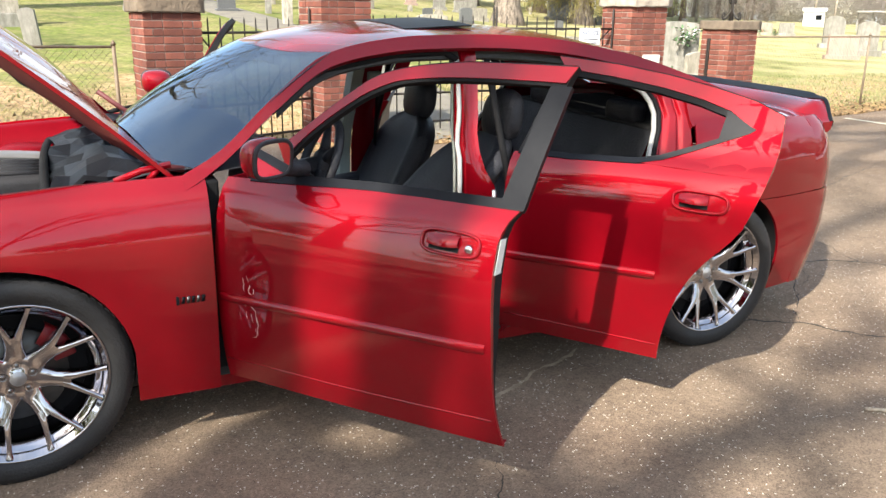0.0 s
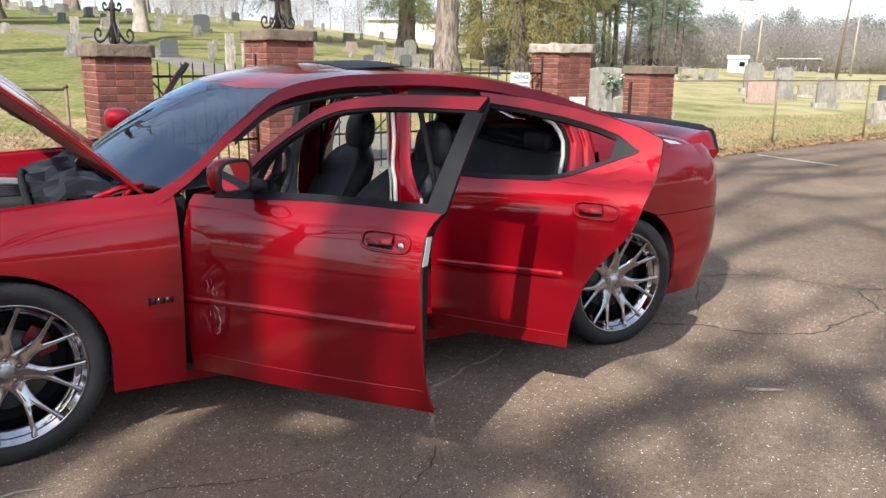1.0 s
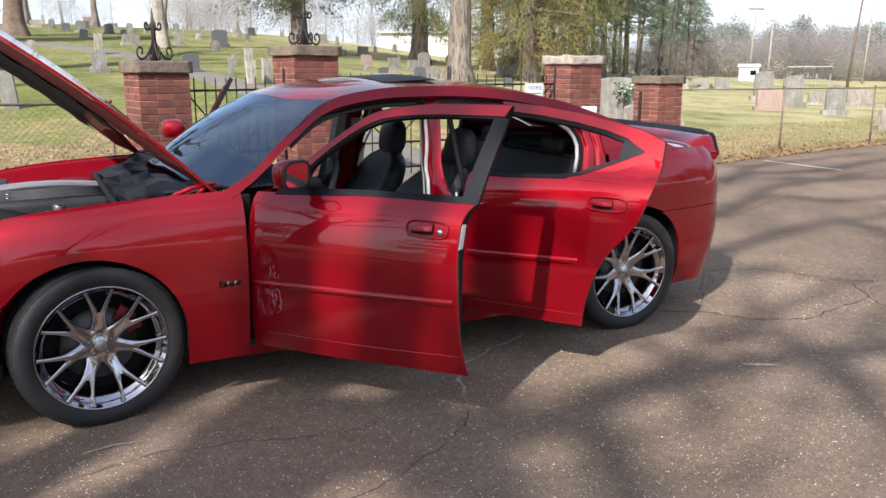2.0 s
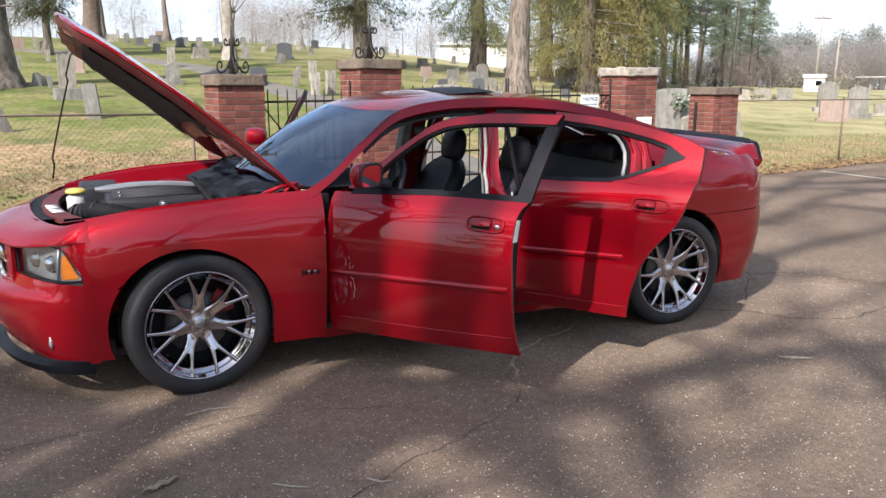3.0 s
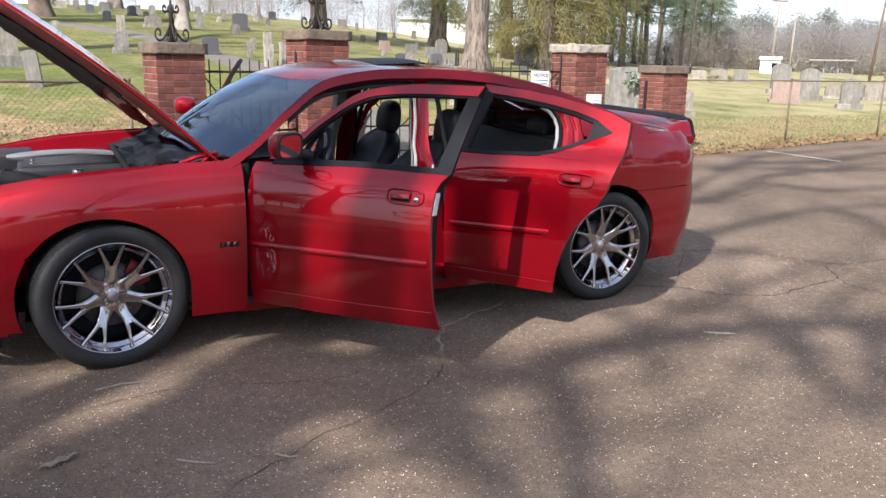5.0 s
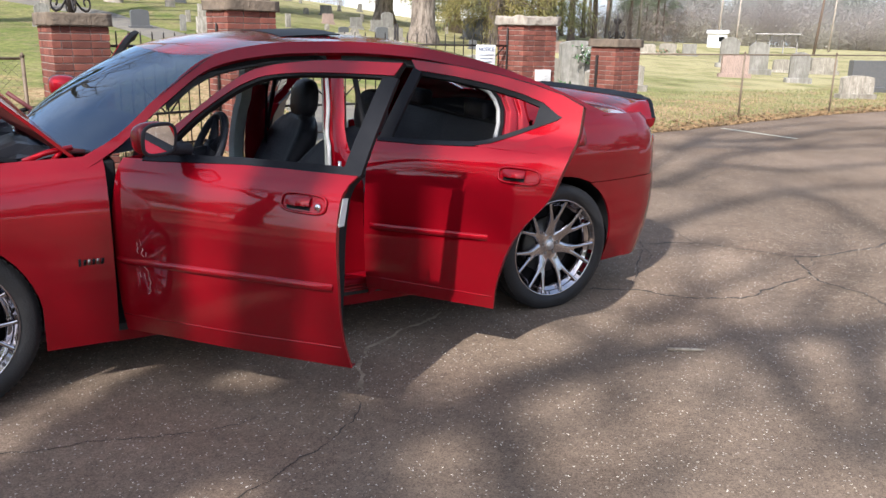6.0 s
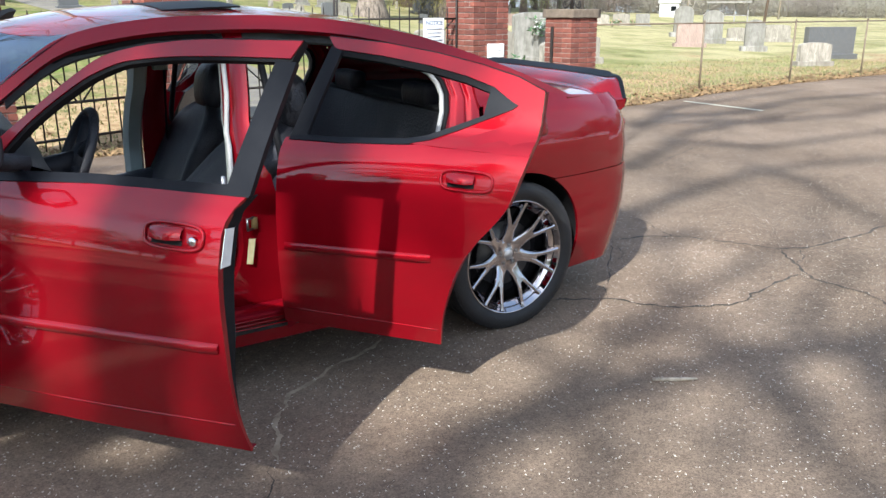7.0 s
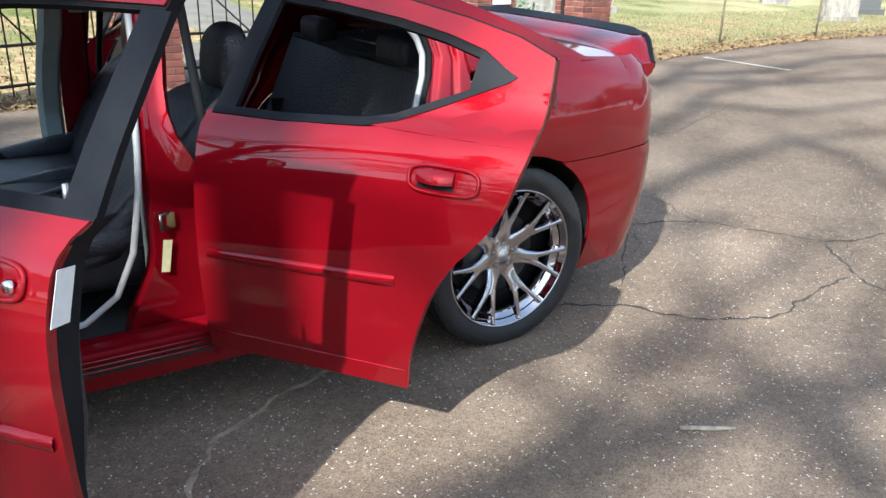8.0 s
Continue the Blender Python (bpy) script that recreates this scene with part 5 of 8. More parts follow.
# ---- the ground: a lot of old asphalt that rises a little, and a cemetery slope behind it ----
def ground_z(x, y):
    z = 0.03 * min(3.9, max(0.0, y + 0.87))
    az = math.degrees(math.atan2(x + 0.5, max(0.5, y + 5.2)))
    k = interp(az, [10, 15, 23, 31, 39, 50, 60], [0.100, 0.096, 0.080, 0.056, 0.040, 0.022, 0.015])
    up = max(0.0, y - 5.6)
    up = up if up < 40 else 40 + 12 * (1 - math.exp(-(up - 40) / 12))
    bumps = 0.10 * smooth(8, 16, y) * noise.noise((x * 0.15, y * 0.15, 3.0))
    return z + k * up + bumps


def lot_edge(x):
    base = interp(x, [-70, -12, -3, -1.4, 0.2, 1.8, 6, 9.7, 11.8, 15, 18, 22, 70], [1.6, 3.4, 3.7, 4.12, 4.45, 4.75, 4.95, 5.0, 5.42, 5.95, 6.2, 6.5, 9.0])
    return base + 0.10 * noise.noise((x * 0.8, 1.0, 0.0)) + 0.05 * noise.noise((x * 3.1, 2.0, 0.0))


def soil_material():
    """Winter grass in green, straw and bare patches, with dead leaves by the lot."""
    m = material("grass_and_leaves", (0.150, 0.195, 0.042), 0.95, 0, (0.310, 0.275, 0.115), 0.55, 1.0, 9, spec=0.1, mix=(0.38, 0.62))
    nt = m.node_tree
    n, l = nt.nodes, nt.links
    b = n["Principled BSDF"]
    col = b.inputs["Base Color"].links[0].from_socket
    tc = n.new("ShaderNodeTexCoord")
    sep = n.new("ShaderNodeSeparateXYZ")
    l.new(tc.outputs["Object"], sep.inputs[0])

    def noise_at(scale, detail, rough):
        nz = n.new("ShaderNodeTexNoise")
        nz.inputs["Scale"].default_value, nz.inputs["Detail"].default_value, nz.inputs["Roughness"].default_value = scale, detail, rough
        l.new(tc.outputs["Object"], nz.inputs["Vector"])
        return nz.outputs["Fac"]

    def ranged(value, lo, hi, to_lo=0.0, to_hi=1.0):
        r = n.new("ShaderNodeMapRange")
        for key, v in (("From Min", lo), ("From Max", hi), ("To Min", to_lo), ("To Max", to_hi)):
            r.inputs[key].default_value = v
        l.new(value, r.inputs["Value"])
        return r.outputs["Result"]

    def blend(fac, a, b_col, kind="MIX"):
        x = n.new("ShaderNodeMix")
        x.data_type, x.blend_type = "RGBA", kind
        l.new(fac, x.inputs["Factor"])
        for key, v in (("A", a), ("B", b_col)):
            if isinstance(v, tuple):
                x.inputs[key].default_value = (*v, 1)
            else:
                l.new(v, x.inputs[key])
        return x.outputs["Result"]

    def sum_of(a, c, op="ADD"):
        q = n.new("ShaderNodeMath")
        q.operation = op
        l.new(a, q.inputs[0])
        l.new(c, q.inputs[1])
        return q.outputs[0]

    # dark green patches, which also stand in for tree shade; worn earth; hand-size tufts
    col = blend(ranged(noise_at(0.33, 6, 0.7), 0.50, 0.60, 0, 0.75), col, (0.090, 0.112, 0.034))
    col = blend(ranged(noise_at(1.5, 7, 0.75), 0.50, 0.62, 0, 0.75), col, (0.285, 0.225, 0.125))
    col = blend(ranged(noise_at(7.0, 5, 0.7), 0.35, 0.70, 0, 0.8), col, (0.060, 0.072, 0.028))
    # the field to the east has bleached to straw
    east = sum_of(ranged(sep.outputs["X"], 6.0, 24.0, 0.0, 1.2), ranged(noise_at(0.45, 8, 0.7), 0.34, 0.56, 0.0, 0.85), "MULTIPLY")
    col = blend(east, col, (0.400, 0.355, 0.190))
    # dead leaves: dense by the lot, thinner up the slope
    leaves = sum_of(noise_at(0.7, 8, 0.75), ranged(sep.outputs["Y"], 6.0, 15.0, 0.16, -0.10))
    vo = n.new("ShaderNodeTexVoronoi")
    vo.inputs["Scale"].default_value = 14
    l.new(tc.outputs["Object"], vo.inputs["Vector"])
    leaf = blend(vo.outputs["Color"], (0.22, 0.135, 0.068), (0.45, 0.33, 0.19))
    col = blend(ranged(leaves, 0.50, 0.62), col, leaf)
    l.new(col, b.inputs["Base Color"])
    return m


def asphalt_material():
    m = material("old_asphalt", (0.174, 0.126, 0.091), 0.92, 0, (0.242, 0.182, 0.134), 0.9, 0.35, 150, spec=0.12, mix=(0.3, 0.7))
    nt = m.node_tree
    n, l = nt.nodes, nt.links
    b = n["Principled BSDF"]
    base = b.inputs["Base Color"].links[0].from_socket
    tc = n.new("ShaderNodeTexCoord")
    vo = n.new("ShaderNodeTexVoronoi")
    vo.inputs["Scale"].default_value = 170
    l.new(tc.outputs["Object"], vo.inputs["Vector"])
    # every stone has its own grey
    sepc = n.new("ShaderNodeSeparateColor")
    l.new(vo.outputs["Color"], sepc.inputs[0])
    rng = n.new("ShaderNodeMapRange")
    rng.inputs["To Min"].default_value, rng.inputs["To Max"].default_value = 0.72, 1.26
    l.new(sepc.outputs[0], rng.inputs["Value"])
    hs = n.new("ShaderNodeHueSaturation")
    l.new(rng.outputs["Result"], hs.inputs["Value"])
    l.new(base, hs.inputs["Color"])
    # a few pale stones
    vo2 = n.new("ShaderNodeTexVoronoi")
    vo2.inputs["Scale"].default_value = 62
    l.new(tc.outputs["Object"], vo2.inputs["Vector"])
    sep2 = n.new("ShaderNodeSeparateColor")
    l.new(vo2.outputs["Color"], sep2.inputs[0])
    g1, g2, mu = n.new("ShaderNodeMath"), n.new("ShaderNodeMath"), n.new("ShaderNodeMath")
    g1.operation, g2.operation, mu.operation = "GREATER_THAN", "LESS_THAN", "MULTIPLY"
    g1.inputs[1].default_value, g2.inputs[1].default_value = 0.895, 0.28
    l.new(sep2.outputs[0], g1.inputs[0])
    l.new(vo2.outputs["Distance"], g2.inputs[0])
    l.new(g1.outputs[0], mu.inputs[0])
    l.new(g2.outputs[0], mu.inputs[1])
    mx = n.new("ShaderNodeMix")
    mx.data_type = "RGBA"
    l.new(mu.outputs[0], mx.inputs["Factor"])
    l.new(hs.outputs["Color"], mx.inputs["A"])
    mx.inputs["B"].default_value = (0.46, 0.40, 0.33, 1)
    l.new(mx.outputs["Result"], b.inputs["Base Color"])
    # broad oil and wear stains
    st = n.new("ShaderNodeTexNoise")
    st.inputs["Scale"].default_value, st.inputs["Detail"].default_value = 0.35, 4
    l.new(tc.outputs["Object"], st.inputs["Vector"])
    r3 = n.new("ShaderNodeMapRange")
    r3.inputs["From Min"].default_value, r3.inputs["From Max"].default_value = 0.35, 0.65
    r3.inputs["To Min"].default_value, r3.inputs["To Max"].default_value = 0.70, 1.14
    l.new(st.outputs["Fac"], r3.inputs["Value"])
    h2 = n.new("ShaderNodeHueSaturation")
    l.new(r3.outputs["Result"], h2.inputs["Value"])
    l.new(mx.outputs["Result"], h2.inputs["Color"])
    # worn and dusty at hand's width
    n2 = n.new("ShaderNodeTexNoise")
    n2.inputs["Scale"].default_value, n2.inputs["Detail"].default_value, n2.inputs["Roughness"].default_value = 16, 8, 0.8
    l.new(tc.outputs["Object"], n2.inputs["Vector"])
    r4 = n.new("ShaderNodeMapRange")
    r4.inputs["From Min"].default_value, r4.inputs["From Max"].default_value = 0.32, 0.68
    r4.inputs["To Min"].default_value, r4.inputs["To Max"].default_value = 0.80, 1.18
    l.new(n2.outputs["Fac"], r4.inputs["Value"])
    h3 = n.new("ShaderNodeHueSaturation")
    l.new(r4.outputs["Result"], h3.inputs["Value"])
    l.new(h2.outputs["Color"], h3.inputs["Color"])
    l.new(h3.outputs["Color"], b.inputs["Base Color"])
    return m


M["soil"], M["asphalt"] = soil_material(), asphalt_material()
M["crack"] = material("crack_filling", (0.038, 0.032, 0.026), 0.95, 0, (0.075, 0.062, 0.048), 20)
M["sand"] = material("sand_in_crack", (0.42, 0.34, 0.24), 0.95, 0, (0.24, 0.19, 0.13), 14, 0.3, 120)
M["line_paint"] = material("worn_line_paint", (0.55, 0.53, 0.42), 0.8, 0, (0.3, 0.28, 0.22), 9)

ys = [-90, -60, -40, -25, -15, -8, -4, -0.87, 1, 3.03] + spread(4, 14, 20) + spread(14.8, 62, 44) + [66, 72, 80, 95, 120, 160, 220, 300]
xs = [-160, -120, -90, -70, -55] + spread(-45, 60, 84) + [64, 70, 80, 95, 120, 160, 220]
g = part("ground", facing(grid([[(x, y, ground_z(x, y) - 0.012) for y in ys] for x in xs]), (0, 0, 1)), M["soil"])
tagged(g, "mown cemetery grass with dead leaves on a gentle slope", "ground", kind="structure")
rows = []
for x in [-70, -50, -35, -25, -18] + spread(-12, 24, 120) + [28, 34, 42, 55, 70]:
    e = lot_edge(x)
    rows.append([(x, y, ground_z(x, y) + 0.010) for y in (-26, -14, -8, -4, -0.87, 1, 3.03, e - 0.5, e - 0.06)] + [(x, e, ground_z(x, e) - 0.03)])
lot = part("asphalt_lot", facing(grid(rows), (0, 0, 1)), M["asphalt"])
tagged(lot, "old cracked asphalt lot with pale stones showing", "asphalt", kind="structure")
# the drive through the gate, up the slope
rows = []
way = [(5.4, 4.9), (5.4, 8), (5.6, 14), (5.2, 20), (4.1, 26.5), (1.8, 32), (-3, 37), (-12, 41), (-30, 45)]
dw = dense(way, 8)
for i, (x, y) in enumerate(dw):
    a, c = dw[max(0, i - 1)], dw[min(len(dw) - 1, i + 1)]
    t = Vector((c[0] - a[0], c[1] - a[1])).normalized()
    w = 1.9 if y < 8 else 0.72
    rows.append([(x + t.y * w * s, y - t.x * w * s, ground_z(x + t.y * w * s, y - t.x * w * s) + 0.02 - 0.03 * (abs(s) == 1)) for s in spread(-1, 1, 6)])
drive = part("drive", facing(grid(rows), (0, 0, 1)), material("worn_drive", (0.135, 0.122, 0.105), 0.95, 0, (0.20, 0.18, 0.14), 2, 0.3, 60))
tagged(drive, "narrow worn grey drive leading into the cemetery", "drive", kind="structure")


def crack(pts, width, mat, seed):
    """A ragged strip that wanders about the given line, now wide, now hair-thin."""
    pts = dense(pts, 18)
    left, right = [], []
    for i, (x, y) in enumerate(pts):
        a, c = pts[max(0, i - 1)], pts[min(len(pts) - 1, i + 1)]
        t = Vector((c[0] - a[0], c[1] - a[1])).normalized()
        o = 0.040 * noise.noise((x * 4.5, y * 4.5, seed)) + 0.018 * noise.noise((x * 17, y * 17, seed + 5)) + 0.006 * noise.noise((x * 60, y * 60, seed))
        x += t.y * o
        y -= t.x * o
        end = min(1.0, 0.15 + i / 8, 0.15 + (len(pts) - 1 - i) / 8)
        wl_ = width * end * max(0.12, 0.75 + 1.3 * noise.noise((x * 14, y * 14, seed + 9)))
        wr_ = width * end * max(0.12, 0.75 + 1.3 * noise.noise((x * 14, y * 14, seed + 21)))
        left.append((x + t.y * wl_, y - t.x * wl_, ground_z(x, y) + 0.0125))
        right.append((x - t.y * wr_, y + t.x * wr_, ground_z(x, y) + 0.0125))
    return part("crack", facing(grid([left, right]), (0, 0, 1)), mat, lot)


CRACKS = [
    ([(3.45, -0.78), (3.57, -0.82), (3.72, -0.89), (3.80, -1.05), (3.93, -1.22), (4.20, -1.33), (4.47, -1.28), (4.66, -1.26), (5.03, -1.24)], 0.007, "crack"),
    ([(4.48, -0.06), (4.97, -0.26), (5.22, -0.59), (5.40, -0.85), (5.53, -0.91), (6.10, -0.94), (6.53, -0.89), (7.2, -0.94), (8.6, -0.9)], 0.008, "crack"),
    ([(5.06, 0.24), (5.06, 0.03), (5.0, -0.17), (4.97, -0.26)], 0.005, "crack"),
    ([(5.35, -0.85), (5.20, -1.05), (5.05, -1.23), (4.97, -1.36), (5.01, -1.63), (4.84, -1.91), (4.9, -2.5)], 0.008, "crack"),
    ([(5.46, -0.92), (5.34, -1.02), (5.17, -1.07)], 0.004, "crack"),
    ([(2.40, -0.70), (2.19, -0.84), (1.98, -0.92), (1.84, -0.99), (1.75, -1.09), (1.65, -1.25), (1.57, -1.46)], 0.010, "sand"),
    ([(1.57, -1.46), (1.42, -1.70), (1.25, -1.84), (1.04, -1.96), (0.63, -2.11), (0.2, -2.4)], 0.004, "crack"),
    ([(3.72, -0.89), (3.89, -0.75), (4.14, -0.49), (4.47, -0.18), (4.60, -0.02)], 0.004, "crack"),
    ([(4.47, -0.18), (4.40, -0.36), (4.25, -0.45)], 0.004, "crack"),
    ([(-1.6, -1.36), (-1.21, -1.31), (-0.97, -1.29), (-0.5, -1.2)], 0.004, "crack"),
    ([(-0.3, -1.42), (0.2, -1.33), (0.7, -1.46), (1.2, -1.5)], 0.003, "crack"),
    ([(4.0, 0.8), (5.2, 1.4), (6.8, 1.5), (9.0, 2.4)], 0.006, "crack"),
]
for i, (pts, w, k) in enumerate(CRACKS):
    crack(pts, w * (1.3 if w >= 0.007 else 0.9), M[k], i)
part("parking_line", facing(grid([[(11.25 - 0.10 * u + o, 5.0 - 1.55 * u, ground_z(11.2, 5.0 - 1.55 * u) + 0.014) for o in (-0.05, 0.05)] for u in spread(0, 1, 8)]), (0, 0, 1)), M["line_paint"], lot, "worn pale parking line")

# ---- loose bits on the asphalt ----
M["twig"] = material("grey_twig", (0.52, 0.46, 0.37), 0.9, 0, (0.30, 0.25, 0.19), 30, 0.3, 90)
M["dead_leaf"] = material("dead_leaf", (0.24, 0.155, 0.075), 0.9, 0, (0.14, 0.085, 0.04), 6, random_tint=0.5)


def twig(pts, r, label):
    z = [ground_z(x, y) + 0.010 + r for x, y in pts]
    t = part("twig", tube([(x, y, zz) for (x, y), zz in zip(pts, z)], [r, r * 1.1, r * 0.6][:len(pts)], 6), M["twig"])
    tagged(t, label, "twig", "twigs on the asphalt")


twig([(3.16, -1.74), (3.25, -1.80), (3.32, -1.84)], 0.008, "short pale twig lying on the asphalt")
twig([(0.12, -2.05), (0.18, -2.10), (0.25, -2.14)], 0.004, "thin pale twig lying on the asphalt")
twig([(-1.18, -1.90), (-1.04, -1.96), (-0.98, -2.04)], 0.005, "thin pale twig lying on the asphalt")
twig([(-1.10, -2.03), (-1.05, -1.96), (-0.94, -1.93)], 0.004, "thin pale twig lying on the asphalt")
twig([(-0.92, -2.02), (-0.89, -1.97), (-0.90, -1.93)], 0.006, "short pale twig lying on the asphalt")
twig([(0.48, -2.16), (0.52, -2.21), (0.57, -2.22)], 0.004, "thin pale twig lying on the asphalt")
twig([(0.40, -2.52), (0.43, -2.60), (0.46, -2.68)], 0.003, "thin straw-coloured stem lying on the asphalt")
twig([(-0.12, -1.2), (0.0, -1.17), (0.12, -1.19)], 0.004, "thin straw-coloured stem lying on the asphalt")
twig([(4.55, -2.35), (4.75, -2.5), (4.9, -2.55)], 0.005, "thin brown twig lying on the asphalt")
rows = [[(-0.37 + 0.15 * u, -1.93 + 0.07 * u + (v - 0.5) * 0.045 * math.sin(math.pi * u) , 0.012 + 0.012 * math.sin(9 * u) ** 2 + 0.02 * abs(v - 0.5)) for v in spread(0, 1, 4)] for u in spread(0.03, 1, 10)]
tagged(part("curled_leaf", grid(rows), material("pale_leaf", (0.42, 0.35, 0.27), 0.8, 0, (0.24, 0.19, 0.13), 22)), "pale curled dead leaf lying on the asphalt", "leaf")


def scatter(name, count, area, size, mat, label, category, seed, lift=0.012, flat=0.6):
    """One object of many small bent flakes strewn over the ground."""
    r = random.Random(seed)
    verts, faces = [], []
    for _ in range(count):
        x, y = area(r)
        s = r.uniform(*size)
        a = r.uniform(0, 6.283)
        z = ground_z(x, y) + lift
        c, d = math.cos(a) * s, math.sin(a) * s
        h1, h2 = r.uniform(0, flat) * s, r.uniform(0, flat) * s
        o = len(verts)
        verts += [(x - c, y - d, z + h1), (x + d * 0.5, y - c * 0.5, z), (x + c, y + d, z + h2), (x - d * 0.5, y + c * 0.5, z + 0.3 * h1)]
        faces += [(o, o + 1, o + 2), (o, o + 2, o + 3)]
    return tagged(part(name, (verts, faces), mat, shade=False), label, category, kind="stuff")


scatter("debris", 17000, lambda r: (r.uniform(-2.5, 9), -0.3 - 3.6 * r.random() + 1.2 * r.random() ** 3), (0.0022, 0.0066), material("pale_bits", (0.78, 0.72, 0.62), 0.8, 0, (0.5, 0.44, 0.34), 3, random_tint=0.35), "pale crumbs and leaf bits strewn on the asphalt", "debris", 4)


def litter_area(r):
    x = r.uniform(-9, 26)
    y = lot_edge(x) + (r.uniform(-0.15, 1) ** 2) * r.choice((0.5, 4.0 if x < 2 else 0.8))
    return x, y


scatter("leaf_litter", 9000, litter_area, (0.03, 0.07), M["dead_leaf"], "brown dead leaves lying along the edge of the grass", "leaves", 5, 0.0, 0.9)


def grass_blades(count, area, height, seed):
    r = random.Random(seed)
    verts, faces = [], []
    for _ in range(count):
        x, y = area(r)
        z = ground_z(x, y) - 0.012
        a, h, w = r.uniform(0, 6.283), r.uniform(*height), r.uniform(0.006, 0.014)
        lx, ly = r.uniform(-0.5, 0.5) * h, r.uniform(-0.5, 0.5) * h
        o = len(verts)
        verts += [(x - w * math.cos(a), y - w * math.sin(a), z), (x + w * math.cos(a), y + w * math.sin(a), z), (x + lx, y + ly, z + h)]
        faces.append((o, o + 1, o + 2))
    return part("grass", (verts, faces), material("grass_blades", (0.14, 0.17, 0.06), 0.8, 0, (0.28, 0.25, 0.11), 0.8, random_tint=0.35), shade=False)


def verge(r):
    x = r.uniform(-9, 24)
    return x, lot_edge(x) + 0.05 + 5.0 * r.random() ** 1.6


tagged(grass_blades(34000, verge, (0.02, 0.065), 6), "short green and straw-coloured grass along the fence", "grass", kind="stuff")

# ---- brick gate pillars ----
M["mortar"] = material("grey_mortar", (0.36, 0.32, 0.28), 0.95, 0, (0.26, 0.23, 0.20), 9, 0.4, 60)
M["brick"] = material("red_brick", (0.235, 0.075, 0.048), 0.9, 0, (0.155, 0.050, 0.036), 7, 0.35, 70, random_tint=0.28)
M["concrete"] = material("weathered_concrete", (0.215, 0.165, 0.120), 0.95, 0, (0.12, 0.095, 0.07), 6, 0.7, 22)
M["pale_stone"] = material("chipped_pale_stone", (0.46, 0.41, 0.34), 0.95, 0, (0.26, 0.22, 0.18), 9, 0.9, 16)
M["iron"] = material("black_iron", (0.018, 0.018, 0.019), 0.55, 0.3, (0.035, 0.026, 0.02), 14)
BRICK = bpy.data.meshes.new("brick")
bb = bmesh.new()
bmesh.ops.create_cube(bb, size=1, matrix=Matrix.Diagonal((0.205, 0.095, 0.063, 1)))
bmesh.ops.bevel(bb, geom=list(bb.edges), offset=0.004, segments=1, affect="EDGES")
bb.to_mesh(BRICK)
bb.free()
BRICK.materials.append(M["brick"])
HALF = BRICK.copy()
HALF.transform(Matrix.Diagonal((0.485, 1, 1, 1)))


def gate_pillar(x, y, w, top, turn, label, finial, rough_cap, slim=1.0):
    z0 = ground_z(x, y)
    pl = thing("gate_pillar", label, "pillar", "gate pillars", pose(x, y, z0, 0, 0, turn))
    n = max(3, round((w - 0.06) / 0.213))
    w = n * 0.213 - 0.01
    courses = round((top - z0 - 0.12) / 0.0735)
    body = courses * 0.0735
    part("mortar_core", box(-w / 2 + 0.009, w / 2 - 0.009, -w / 2 + 0.009, w / 2 - 0.009, -0.05, body), M["mortar"], pl, shade=False)
    r = random.Random(int(x * 100))
    for c in range(courses):
        z = c * 0.0735 + 0.036
        for f in range(4):
            rot = Matrix.Rotation(f * math.pi / 2, 4, "Z")
            # each side runs from one corner to the next side's end brick; the courses turn about
            e = 1 if c % 2 == 0 else -1
            cells = [(e * (-w / 2 + 0.1025 + 0.213 * k), False) for k in range(n - 1)]
            cells.append((e * (-w / 2 + 0.213 * (n - 1) + 0.0495), True))
            for u, half in cells:
                ob = new("brick", HALF if half else BRICK)
                ob.parent = pl
                ob.matrix_basis = rot @ Matrix.Translation((u + r.uniform(-0.001, 0.001), -w / 2 + 0.0475 + r.uniform(-0.003, 0.002), z)) @ Matrix.Rotation(r.uniform(-0.008, 0.008), 4, "Z")
    cw = w / 2 + 0.035
    b = box(-cw, cw, -cw, cw, body, body + 0.125, 0.0)
    bmesh.ops.subdivide_edges(b, edges=list(b.edges), cuts=7, use_grid_fill=True)
    amp = 0.020 if rough_cap else 0.008
    for v in b.verts:
        q = noise.noise_vector((v.co + Vector((x, y, 0))) * 7.0)
        v.co += q * amp
        if rough_cap and v.co.z > body + 0.06:
            v.co.z += 0.03 * noise.noise((v.co.x * 5, v.co.y * 5, x))
    part("cap", b, M["pale_stone"] if rough_cap else M["concrete"], pl, "chipped pale stone cap" if rough_cap else "weathered concrete cap", shade=True)
    if finial:
        iron_finial(pl, body + 0.12, finial)
    pl.scale = (slim, slim, 1)
    return pl, body


def scroll(cx, cz, r, start, sweep, turns=14):
    pts = []
    for i in range(turns + 1):
        u = i / turns
        q = start + sweep * u
        rr = r * (1 - 0.75 * u)
        pts.append((cx + rr * math.cos(q), 0, cz + rr * math.sin(q)))
    return pts


